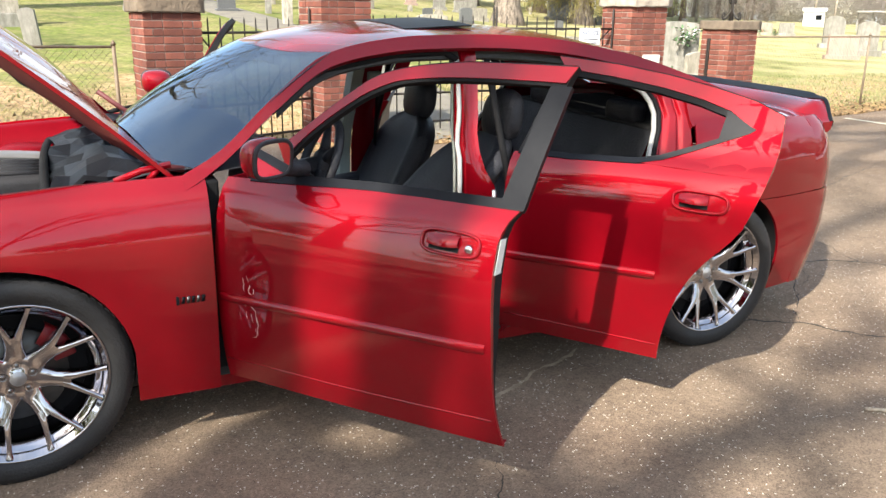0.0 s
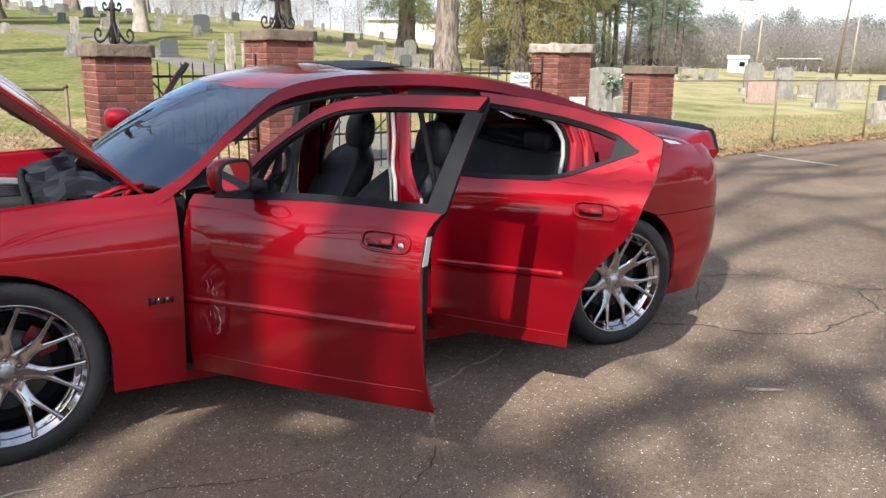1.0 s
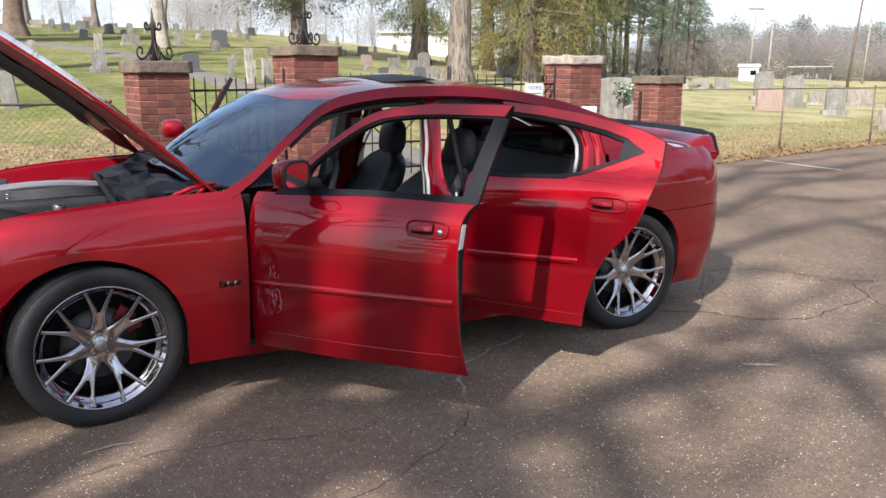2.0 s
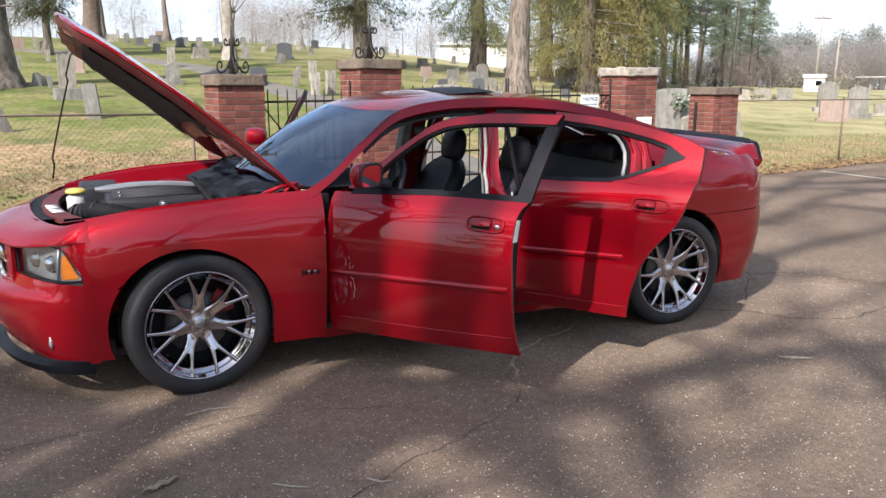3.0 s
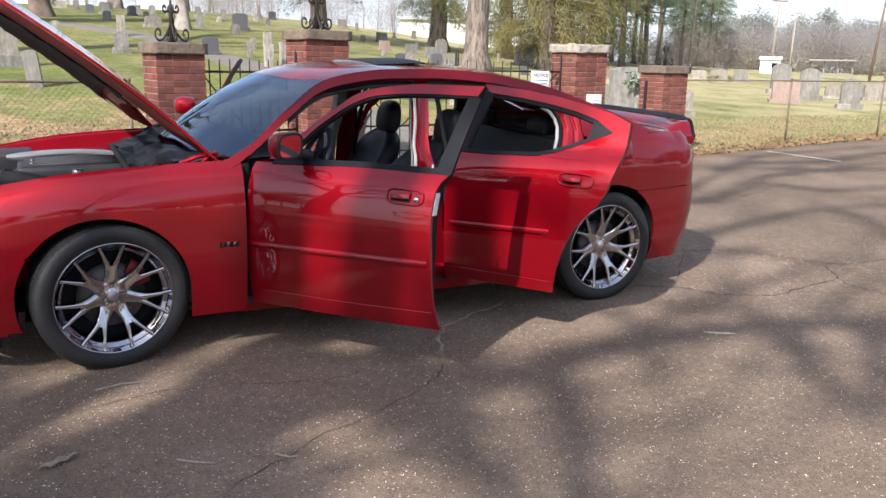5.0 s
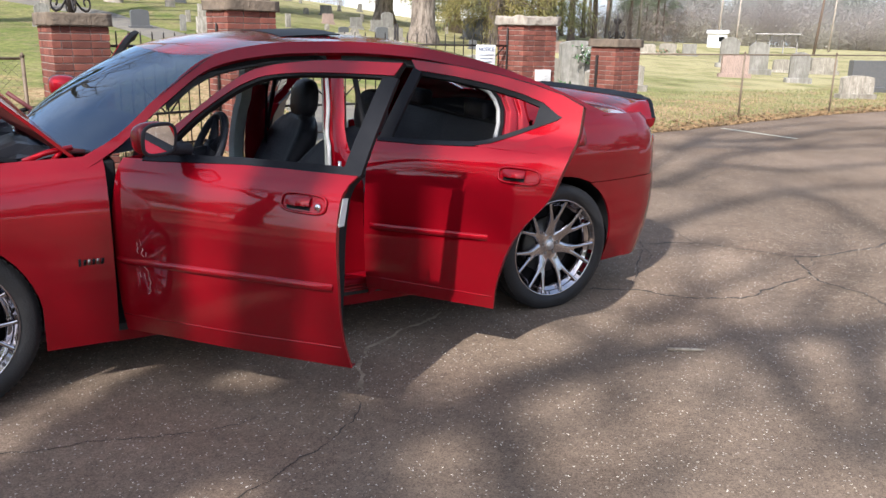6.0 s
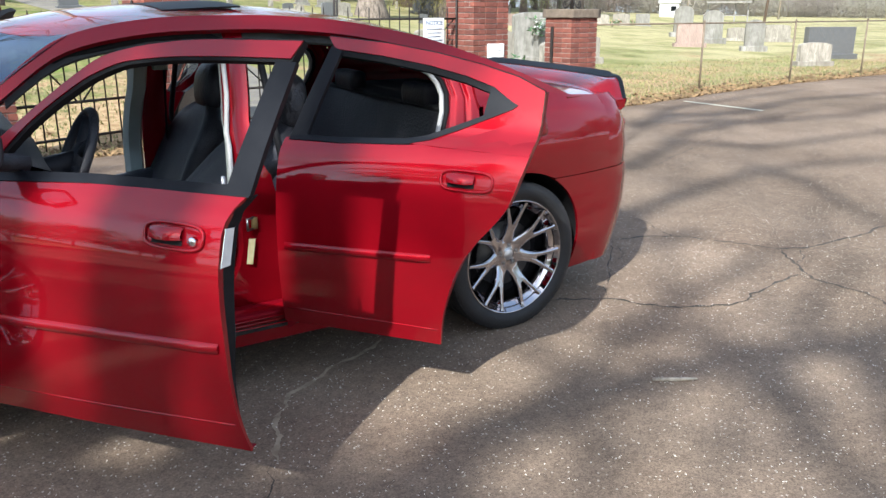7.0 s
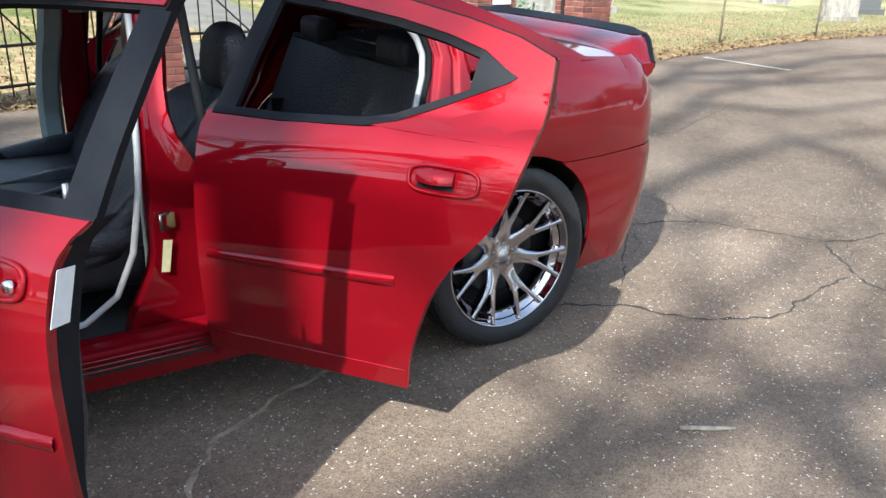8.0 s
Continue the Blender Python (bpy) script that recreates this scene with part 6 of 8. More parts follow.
def iron_finial(pl, z, size):
    """A wrought-iron crest: a spike between scrolls."""
    parts = [tube([(0, 0, z - 0.02), (0, 0, z + 0.26 * size), (0, 0, z + 0.40 * size)], [0.040, 0.026, 0.004], 6)]
    for e in (-1, 1):
        for a in (0, math.pi / 2):
            m = Matrix.Rotation(a, 4, "Z")
            p1 = [(0.0, 0, z + 0.20 * size)] + [(0.012 + 0.10 * u * u, 0, z + (0.20 - 0.17 * u) * size) for u in spread(0.2, 1, 5)] + [(0.17 + px, 0, z + 0.03 * size + pz) for px, _, pz in scroll(0, 0.04 * size, 0.06 * size, -2.2, 6.5)]
            p2 = [(0.0, 0, z + 0.24 * size)] + [(0.075 * size + px, 0, z + 0.27 * size + pz) for px, _, pz in scroll(0, 0, 0.035 * size, -2.4, 6.0, 10)]
            for p in (p1, p2):
                v, f = tube([m @ Vector((e * q[0], 0, q[2])) for q in p], 0.011, 5)
                parts.append((v, f))
    verts, faces = merge(*parts)
    verts = [Vector((p[0], p[1], z - 0.02 + (p[2] - z + 0.02) * 1.4)) for p in verts]
    ob = part("finial", (verts, faces), M["iron"], pl, "black wrought-iron scroll finial")
    return ob


P1 = gate_pillar(1.20, 4.80, 0.70, 1.70, 8, "red brick gate pillar with concrete cap and iron scrolls", 1.0, False, 0.88)
P2 = gate_pillar(3.19, 5.62, 0.70, 1.90, 8, "tall red brick gate pillar with concrete cap and iron scrolls", 1.05, False)
P3 = gate_pillar(7.59, 5.72, 0.70, 1.86, 3, "tall red brick gate pillar with chipped stone cap", 0, True)
P4 = gate_pillar(9.38, 5.72, 0.70, 1.57, 3, "red brick gate pillar with concrete cap and iron scrolls", 0.75, False, 0.89)
part("iron_strap", box(-0.342, -0.308, 0.10, 0.155, 0.25, P4[1] - 0.13, 0.004), M["iron"], P4[0], "black iron strap")
part("plaque", box(-0.07, 0.22, -0.345, -0.315, 0.79, 0.98, 0.004), M["white_label"], P3[0], "small white plaque")
for k in range(3):
    part("plaque_line", box(-0.02 + 0.02 * k, 0.18 - 0.015 * k, -0.348, -0.3455, 0.93 - 0.045 * k, 0.937 - 0.045 * k), material("grey_print", (0.55, 0.55, 0.53), 0.8), P3[0])


# ---- iron gates and fences ----
def picket_gate(a, b, top, label, brace=True):
    za = ground_z(*a)
    d = Vector((b[0] - a[0], b[1] - a[1], 0))
    length = d.length
    gt = thing("picket_gate", label, "gate", "iron gates", pose(a[0], a[1], za, 0, 0, math.degrees(math.atan2(d.y, d.x))))
    n = round(length / 0.155)
    for i in range(n + 1):
        x = length * i / n
        heavy = i in (0, n)
        zt = top - za + (0.12 if heavy else 0.0)
        r = 0.016 if heavy else 0.0085
        part("picket", tube([(x, 0, 0.06), (x, 0, zt - 0.03), (x, 0, zt)], [r, r, 0.002], 5), M["iron"], gt)
    for z in (0.16, 0.52, top - za - 0.16):
        part("rail", box(0, length, -0.008, 0.008, z - 0.014, z + 0.014), M["iron"], gt)
    if brace:
        part("brace", tube([(0.03, 0.012, top - za - 0.16), (length * 0.48, 0.012, 0.52)], 0.010, 5), M["iron"], gt)
        part("brace", tube([(length - 0.03, 0.012, top - za - 0.16), (length * 0.52, 0.012, 0.52)], 0.010, 5), M["iron"], gt)
    return gt


picket_gate((1.50, 4.93), (2.86, 5.54), 1.55, "black iron picket gate between two brick pillars")
picket_gate((3.53, 5.66), (5.38, 5.76), 1.60, "black iron picket leaf of the drive gate")
picket_gate((5.42, 5.76), (7.25, 5.74), 1.60, "black iron picket leaf of the drive gate")
sg_ = thing("notice_board", "white notice board hung on the iron gate", "sign", at=pose(6.82, 5.66, 0, 0, 0, 2))
part("board", box(-0.17, 0.17, -0.012, 0.012, 1.0, 1.45, 0.01), material("white_board", (0.75, 0.76, 0.76), 0.6, 0, (0.66, 0.67, 0.68), 5), sg_)
part("hanger", tube([(0, 0.02, 1.45), (0, 0.05, 1.60)], 0.006, 5), M["iron"], sg_)
lettering("NOTICE", 0.075, Matrix.Translation((0, -0.015, 1.385)) @ Matrix.Rotation(radians(90), 4, "X"), material("blue_print", (0.12, 0.16, 0.24), 0.7), sg_, "heading")
for k in range(5):
    part("print_line", box(-0.13 + 0.02 * (k % 2), 0.13 - 0.015 * (k % 3), -0.0155, -0.0125, 1.30 - 0.05 * k, 1.315 - 0.05 * k), material("grey_lines", (0.3, 0.33, 0.38), 0.8), sg_)

M["fence_pipe"] = material("weathered_fence_pipe", (0.23, 0.18, 0.13), 0.7, 0.2, (0.15, 0.11, 0.075), 9)
M["galv"] = material("galvanised_steel", (0.33, 0.33, 0.32), 0.5, 0.6, (0.24, 0.22, 0.20), 9)
M["rusty"] = material("dull_wire", (0.22, 0.20, 0.17), 0.6, 0.4, (0.15, 0.12, 0.09), 6)


def chain_fence(pts, height, label):
    fc = thing("chain_link_fence", label, "fence", "chain-link fences")
    tops = []
    for (x, y) in pts:
        z = ground_z(x, y)
        part("post", tube([(x, y, z - 0.1), (x, y, z + height + 0.03)], 0.019, 8), M["fence_pipe"], fc)
        part("post_cap", tube([(x, y, z + height + 0.02), (x, y, z + height + 0.06)], [0.03, 0.008], 8), M["fence_pipe"], fc)
        tops.append((x, y, z + height))
    part("top_rail", tube(tops, 0.014, 8), M["fence_pipe"], fc)
    verts, faces = [], []
    for a, b in zip(pts, pts[1:]):
        d = Vector((b[0] - a[0], b[1] - a[1]))
        n = max(1, round(d.length / 0.07))
        step = d.length / n
        rows_n = round((height - 0.06) / 0.07)
        for e in (-1, 1):
            for i in range(-rows_n, n + rows_n):
                s0, s1 = i * step, (i + e * rows_n) * step
                # clip the wire to the bay
                t0 = 0.0
                q0, q1 = 0.0, 1.0
                if abs(s1 - s0) > 1e-6:
                    ta, tb = (0 - s0) / (s1 - s0), (d.length - s0) / (s1 - s0)
                    q0, q1 = max(0, min(ta, tb)), min(1, max(ta, tb))
                if q1 - q0 < 0.02:
                    continue
                o = len(verts)
                for q in (q0, q1):
                    s = s0 + (s1 - s0) * q
                    x, y = a[0] + d.x * s / d.length, a[1] + d.y * s / d.length
                    z = ground_z(x, y) + 0.05 + (height - 0.06) * q
                    for k in range(3):
                        an = 2.094 * k
                        verts.append((x + 0.0014 * math.cos(an), y + 0.0014 * math.cos(an + 1), z + 0.0014 * math.sin(an)))
                faces += [(o, o + 1, o + 4, o + 3), (o + 1, o + 2, o + 5, o + 4), (o + 2, o, o + 3, o + 5)]
    w = part("wire_mesh", (verts, faces), M["rusty"], fc, "dull diamond wire mesh", shade=False)
    w["kind"] = "stuff"
    return fc


chain_fence([(0.71, 4.90), (-2.2, 5.30), (-5.2, 5.6), (-8.2, 5.8), (-11.2, 6.0)], 1.14, "low chain-link fence with steel posts on the grass")
chain_fence([(9.75, 6.0), (13.1, 6.22), (16.1, 6.35), (19.2, 6.6), (22.4, 6.95), (25.6, 7.3), (29, 7.7)], 1.20, "long chain-link fence with steel top rail beside the lot")


# ---- trees ----


def bark_material(name, pale, dark, stretch=(9, 9, 1.6)):
    """Bark with fissures that run up the trunk and broad pale patches."""
    m = material(name, pale, 0.95, 0, dark, 1.1, mix=(0.30, 0.75))
    n, l = m.node_tree.nodes, m.node_tree.links
    b = n["Principled BSDF"]
    base = b.inputs["Base Color"].links[0].from_socket
    tc, mp, nz, rg, mx, bp = n.new("ShaderNodeTexCoord"), n.new("ShaderNodeMapping"), n.new("ShaderNodeTexNoise"), n.new("ShaderNodeMapRange"), n.new("ShaderNodeMix"), n.new("ShaderNodeBump")
    mp.inputs["Scale"].default_value = stretch
    nz.inputs["Scale"].default_value, nz.inputs["Detail"].default_value, nz.inputs["Roughness"].default_value = 1.0, 7, 0.7
    rg.inputs["From Min"].default_value, rg.inputs["From Max"].default_value = 0.40, 0.56
    mx.data_type = "RGBA"
    mx.inputs["A"].default_value = (dark[0] * 0.55, dark[1] * 0.55, dark[2] * 0.55, 1)
    bp.inputs["Strength"].default_value, bp.inputs["Distance"].default_value = 1.0, 0.06
    l.new(tc.outputs["Object"], mp.inputs["Vector"])
    l.new(mp.outputs["Vector"], nz.inputs["Vector"])
    l.new(nz.outputs["Fac"], rg.inputs["Value"])
    l.new(rg.outputs["Result"], mx.inputs["Factor"])
    l.new(base, mx.inputs["B"])
    l.new(mx.outputs["Result"], b.inputs["Base Color"])
    l.new(nz.outputs["Fac"], bp.inputs["Height"])
    l.new(bp.outputs["Normal"], b.inputs["Normal"])
    return m


M["bark"] = bark_material("grey_brown_bark", (0.30, 0.25, 0.205), (0.17, 0.135, 0.105))
M["bark_old"] = bark_material("mottled_old_bark", (0.275, 0.24, 0.20), (0.125, 0.10, 0.08), (5.5, 5.5, 2.4))
M["bark_pale"] = material("pale_bark", (0.42, 0.38, 0.32), 0.9, 0, (0.24, 0.20, 0.16), 3, 0.5, 14)
M["bark_dark"] = material("dark_pine_bark", (0.20, 0.145, 0.11), 0.95, 0, (0.12, 0.09, 0.07), 6, 0.8, 18)
M["cedar"] = leaf_material("cedar_green", (0.185, 0.220, 0.100), (0.320, 0.310, 0.145), 0.7)
M["cedar_dark"] = leaf_material("cedar_dark_green", (0.100, 0.112, 0.060), (0.165, 0.160, 0.085), 0.7)
M["cedar_gold"] = leaf_material("cedar_bronze", (0.390, 0.320, 0.135), (0.230, 0.230, 0.100), 0.7)
M["pine"] = leaf_material("pine_green", (0.225, 0.275, 0.190), (0.305, 0.340, 0.230), 0.5)
M["twigs"] = material("bare_twigs", (0.23, 0.19, 0.155), 0.95, 0, (0.15, 0.12, 0.10), 2, random_tint=0.25)


def limb(start, way, length, radius, r, depth, bend=0.25, kids=3, droop=0.0, out=None, tips=None, sides=7):
    """A branching limb, as bars; gathers the twig ends in tips."""
    pts, rad = [Vector(start)], [radius]
    d = Vector(way).normalized()
    n = 5
    for i in range(n):
        d = (d + Vector((r.uniform(-bend, bend), r.uniform(-bend, bend), r.uniform(-bend, bend) * 0.7 + 0.05 - droop))).normalized()
        pts.append(pts[-1] + d * length / n)
        rad.append(radius * (1 - 0.62 * (i + 1) / n))
    out.append(tube(pts, rad, sides if depth > 1 else 4))
    if depth <= 0:
        tips.append(pts[-1])
        return
    for k in range(kids):
        i = r.randint(2, n) if k else n
        q = Vector((r.uniform(-1, 1), r.uniform(-1, 1), r.uniform(-0.25, 0.8)))
        nd = (d * 0.75 + q * 0.85).normalized()
        limb(pts[i], nd, length * r.uniform(0.55, 0.8), max(0.006, rad[i] * r.uniform(0.6, 0.85)), r, depth - 1, bend, kids, droop, out, tips, sides)


def flakes(centers, size, per, leaf, seed, squash=0.7, hang=0.0):
    """Small pointed leaf sprays round a set of centres."""
    r = random.Random(seed)
    verts, faces = [], []
    for c in centers:
        for _ in range(per):
            o = Vector((r.gauss(0, 1), r.gauss(0, 1), r.gauss(0, squash))) * size * 0.5
            p = Vector(c) + o
            d = Vector((r.uniform(-1, 1), r.uniform(-1, 1), r.uniform(-0.7, 0.7) - hang)).normalized() * leaf * r.uniform(0.6, 1.3)
            s = d.cross(Vector((r.uniform(-1, 1), r.uniform(-1, 1), 1))).normalized() * leaf * 0.28
            k = len(verts)
            verts += [p - d * 0.5, p + s, p + d * 0.7, p - s]
            faces.append((k, k + 1, k + 2, k + 3))
    return verts, faces


def sprays(centers, lean, size, per, leaf, seed, hang):
    """Needle sprays strung along outward, drooping branch ends."""
    r = random.Random(seed)
    verts, faces = [], []
    for c in centers:
        out = Vector((c.x - lean[0] * c.z, c.y - lean[1] * c.z, 0))
        d0 = (out.normalized() if out.length > 0.05 else Vector((1, 0, 0))) + Vector((r.uniform(-0.5, 0.5), r.uniform(-0.5, 0.5), r.uniform(-0.25, 0.25) - hang))
        d0.normalize()
        reach = size * r.uniform(0.5, 0.95)
        for _ in range(per):
            u = r.uniform(-1, 1)
            p = c + d0 * reach * u + Vector((0, 0, -0.25 * reach * u * u * (u > 0))) + Vector((r.gauss(0, 1), r.gauss(0, 1), r.gauss(0, 0.6))) * size * 0.17
            d = (d0 + Vector((r.uniform(-1, 1), r.uniform(-1, 1), r.uniform(-0.8, 0.5) - hang))).normalized() * leaf * r.uniform(0.9, 1.9)
            s = d.cross(Vector((r.uniform(-1, 1), r.uniform(-1, 1), 1))).normalized() * leaf * 0.17
            k = len(verts)
            verts += [p - d * 0.5, p + s, p + d * 0.7, p - s]
            faces.append((k, k + 1, k + 2, k + 3))
    return verts, faces


def bare_tree(x, y, height, radius, seed, label, depth=4, mat="bark", lean=(0, 0), fork=0.45, kids=3, z=None, first=None):
    r = random.Random(seed)
    z = ground_z(x, y) if z is None else z
    t = thing("bare_tree", label, "tree", "bare trees", pose(x, y, z))
    hf = height * fork
    pts = [Vector((0, 0, -0.3)), Vector((0, 0, 0.12)), Vector((0, 0, 0.5))]
    rad = [radius * 1.7, radius * 1.45, radius * 1.12]
    p, d = Vector((0, 0, 0.5)), Vector((lean[0], lean[1], 1)).normalized()
    for i in range(6):
        d = (d + Vector((r.uniform(-0.06, 0.06), r.uniform(-0.06, 0.06), 0.05))).normalized()
        p = p + d * (hf - 0.5) / 6
        pts.append(p)
        rad.append(radius * (1.0 - 0.35 * (i + 1) / 6))
    fine = [pts[0]]
    frad = [rad[0]]
    for i in range(len(pts) - 1):
        for k in range(1, 7):
            fine.append(pts[i].lerp(pts[i + 1], k / 6))
            frad.append(rad[i] + (rad[i + 1] - rad[i]) * k / 6)
    v, f = tube(fine, frad, 28)
    w = []
    for i, p in enumerate(v):
        c = fine[i // 28]
        q = (p - c)
        ang = math.atan2(q.y, q.x)
        k = 1 + 0.07 * math.sin(ang * 5 + seed) * max(0.25, 1 - c.z / 4) + 0.07 * noise.noise((math.cos(ang) * 3, math.sin(ang) * 3, c.z * 0.7 + seed)) + 0.03 * noise.noise((math.cos(ang) * 9, math.sin(ang) * 9, c.z * 2.5))
        w.append(c + q * k)
    part("trunk", (w, f), M[mat], t)
    out, tips = [], []
    ways = first or [Vector((math.cos(q), math.sin(q), r.uniform(0.5, 1.4))) for q in [r.uniform(0, 1) + 6.283 * k / 5 for k in range(5)]]
    for k, w in enumerate(ways):
        at = pts[-1] if k < 3 else pts[-2]
        limb(at, w, height * r.uniform(0.26, 0.38), radius * r.uniform(0.30, 0.5), r, depth, 0.22, kids, 0.0, out, tips, 7)
    b = part("branchwork", merge(*out), M[mat] if depth < 4 else M["bark"], t)
    b["kind"] = "stuff"
    return t


def evergreen(x, y, height, radius, crown, seed, label, leaf_mat="cedar", bark="bark", low=0.25, clumps=260, per=34, leaf=0.16, size=0.9, taper=0.6, hang=0.2, z=None, lean=(0, 0)):
    """A cedar or pine: a trunk, limbs to each clump, and sprays of needles with gaps between."""
    r = random.Random(seed)
    z = ground_z(x, y) if z is None else z
    t = thing("evergreen_tree", label, "tree", "evergreen trees", pose(x, y, z))
    pts = [Vector((0, 0, -0.3)), Vector((0, 0, 0.15)), Vector((0, 0, 0.7))]
    rad = [radius * 1.6, radius * 1.35, radius]
    for i in range(1, 9):
        u = i / 8
        pts.append(Vector((lean[0] * u * height + r.uniform(-0.06, 0.06), lean[1] * u * height + r.uniform(-0.06, 0.06), 0.7 + (height - 0.9) * u)))
        rad.append(radius * (1 - 0.88 * u))
    part("trunk", tube(pts, rad, 12), M[bark], t)
    cs, out = [], []
    while len(cs) < clumps:
        u = r.random() ** 0.85
        zz = height * (low + (1 - low) * u)
        w = crown * (math.sin(math.pi * min(1, 0.18 + 0.82 * u)) ** taper)
        q, rr = r.uniform(0, 6.283), w * math.sqrt(r.uniform(0.08, 1.0)) * (0.75 + 0.5 * noise.noise((u * 4, q_wrap(r), seed)))
        c = Vector((rr * math.cos(q) + lean[0] * zz, rr * math.sin(q) + lean[1] * zz, zz - 0.12 * rr))
        if noise.noise((c.x * 0.55 + seed, c.y * 0.55, c.z * 0.55)) < -0.14:
            continue
        cs.append(c)
        if len(cs) % 4 == 0:
            out.append(tube([(lean[0] * zz, lean[1] * zz, zz + 0.1), tuple(c * 0.5 + Vector((lean[0] * zz, lean[1] * zz, zz + 0.25)) * 0.5), tuple(c)], [0.06, 0.035, 0.012], 4))
    b = part("branchwork", merge(*out), M[bark], t)
    b["kind"] = "stuff"
    cr = part("crown", sprays(cs, lean, size, per, leaf, seed, hang), M[leaf_mat], t, shade=False)
    cr["kind"] = "stuff"
    return t


def q_wrap(r):
    return r.uniform(0, 3)


# the trees in the cemetery
old_tree = bare_tree(-2.70, 20.6, 15, 0.60, 11, "huge old tree with a thick mottled trunk and bare drooping twigs", 4, "bark_old", (0.0, 0.0), 0.5, 3)
ro, boughs, ends = random.Random(71), [], []
for k, (a, h) in enumerate([(-0.9, 2.1), (-0.35, 2.3), (-1.5, 2.4), (0.1, 2.5), (-2.0, 2.3), (-0.6, 2.6), (-1.2, 2.7)]):
    limb((0.45 * math.cos(a), 0.45 * math.sin(a), h), (math.cos(a), math.sin(a), 0.10), 1.1, 0.035, ro, 3, 0.30, 3, 0.05, boughs, ends, 6)
part("bough", merge(*boughs), M["bark_old"], old_tree, "thin bare drooping twigs")["kind"] = "stuff"
bare_tree(0.25, 38, 15, 0.42, 12, "tall bare tree with forked dark limbs", 4, "bark_dark", (0.03, 0), 0.36, 3)
bare_tree(5.6, 31.5, 13, 0.24, 13, "slim bare tree with a pale trunk", 4, "bark_pale", (0.0, 0), 0.62, 3)
bare_tree(4.6, 48, 10, 0.18, 14, "small bare tree with fine twigs on the slope", 4, "twigs", (0, 0), 0.3, 3)
bare_tree(9.2, 52, 7, 0.14, 15, "small bare tree with fine twigs on the slope", 4, "twigs", (0, 0), 0.3, 3)
bare_tree(1.2, 56, 11, 0.2, 16, "small bare tree with fine twigs on the slope", 4, "twigs", (0, 0), 0.3, 3)
bare_tree(-6.5, 42, 13, 0.3, 17, "bare tree among the graves", 4, "bark", (0, 0), 0.35, 3)
evergreen(12.3, 33.5, 11.5, 0.42, 4.2, 21, "dark spreading cedar with a bare lower trunk", "cedar_dark", "bark", 0.17, 440, 90, 0.115, 1.1, 0.35, 0.35)
evergreen(-1.6, 33.5, 9, 0.16, 1.35, 27, "dark green cedar behind the graves", "cedar_dark", "bark", 0.17, 260, 130, 0.10, 1.0, 0.35, 0.4)
evergreen(20.2, 36.5, 12.5, 0.5, 3.4, 22, "green cedar with a fluted trunk", "cedar", "bark", 0.11, 380, 95, 0.11, 1.15, 0.6, 0.7)
evergreen(17.0, 26.2, 16, 0.52, 2.6, 23, "tall cedar with a thick pale brown trunk", "cedar", "bark", 0.52, 190, 80, 0.11, 1.0, 0.6, 0.5, lean=(0.012, 0))
evergreen(22.9, 29.5, 12.5, 0.45, 4.1, 24, "broad bronze-green cedar with drooping sprays", "cedar_gold", "bark", 0.07, 460, 110, 0.105, 1.2, 0.55, 0.8)
evergreen(28.5, 33.0, 15.5, 0.45, 3.8, 25, "tall dark cedar with a full crown", "cedar", "bark_dark", 0.07, 380, 90, 0.115, 1.2, 0.55, 0.6)
evergreen(25.5, 38.0, 15.5, 0.45, 3.8, 26, "tall dark cedar with a full crown", "pine", "bark_dark", 0.06, 400, 100, 0.125, 1.2, 0.55, 0.6)
# pines farther off: a few forms, repeated
pine_a = evergreen(34.5, 38, 17, 0.22, 3.4, 31, "tall pine with a bare trunk and a rough crown", "pine", "bark_dark", 0.26, 200, 60, 0.24, 1.25, 0.6, 0.0)
pine_b = evergreen(39.0, 41, 15, 0.20, 3.6, 32, "tall pine with a bare trunk and a rough crown", "pine", "bark_dark", 0.22, 200, 60, 0.24, 1.25, 0.5, 0.0)
pine_c = evergreen(31.5, 42, 18, 0.22, 3.0, 33, "tall pine with a bare trunk and a rough crown", "pine", "bark_dark", 0.32, 180, 60, 0.24, 1.25, 0.6, 0.0)
rp = random.Random(77)
for k in range(30):
    far_one = k % 5 == 4
    a = radians(rp.uniform(42.5, 45.2) if far_one else rp.uniform(33, 41.5))
    d = rp.uniform(95, 125) if far_one else rp.uniform(56, 100)
    x, y = -0.5 + d * math.sin(a), -5.2 + d * math.cos(a)
    s = rp.uniform(0.65, 0.85) if far_one else rp.uniform(0.75, 1.1)
    c = copy_thing((pine_a, pine_b, pine_c)[k % 3], pose(x, y, ground_z(x, y), 0, 0, rp.uniform(0, 360)))
    c.scale = (s, s, s)


# the haze of distance is put into these pale, part-translucent colours
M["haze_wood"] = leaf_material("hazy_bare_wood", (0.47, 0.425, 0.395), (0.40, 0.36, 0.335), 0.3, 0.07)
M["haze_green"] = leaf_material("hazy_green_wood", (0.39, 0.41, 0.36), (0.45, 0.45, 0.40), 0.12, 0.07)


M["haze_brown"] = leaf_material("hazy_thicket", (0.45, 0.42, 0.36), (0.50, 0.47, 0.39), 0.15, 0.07)


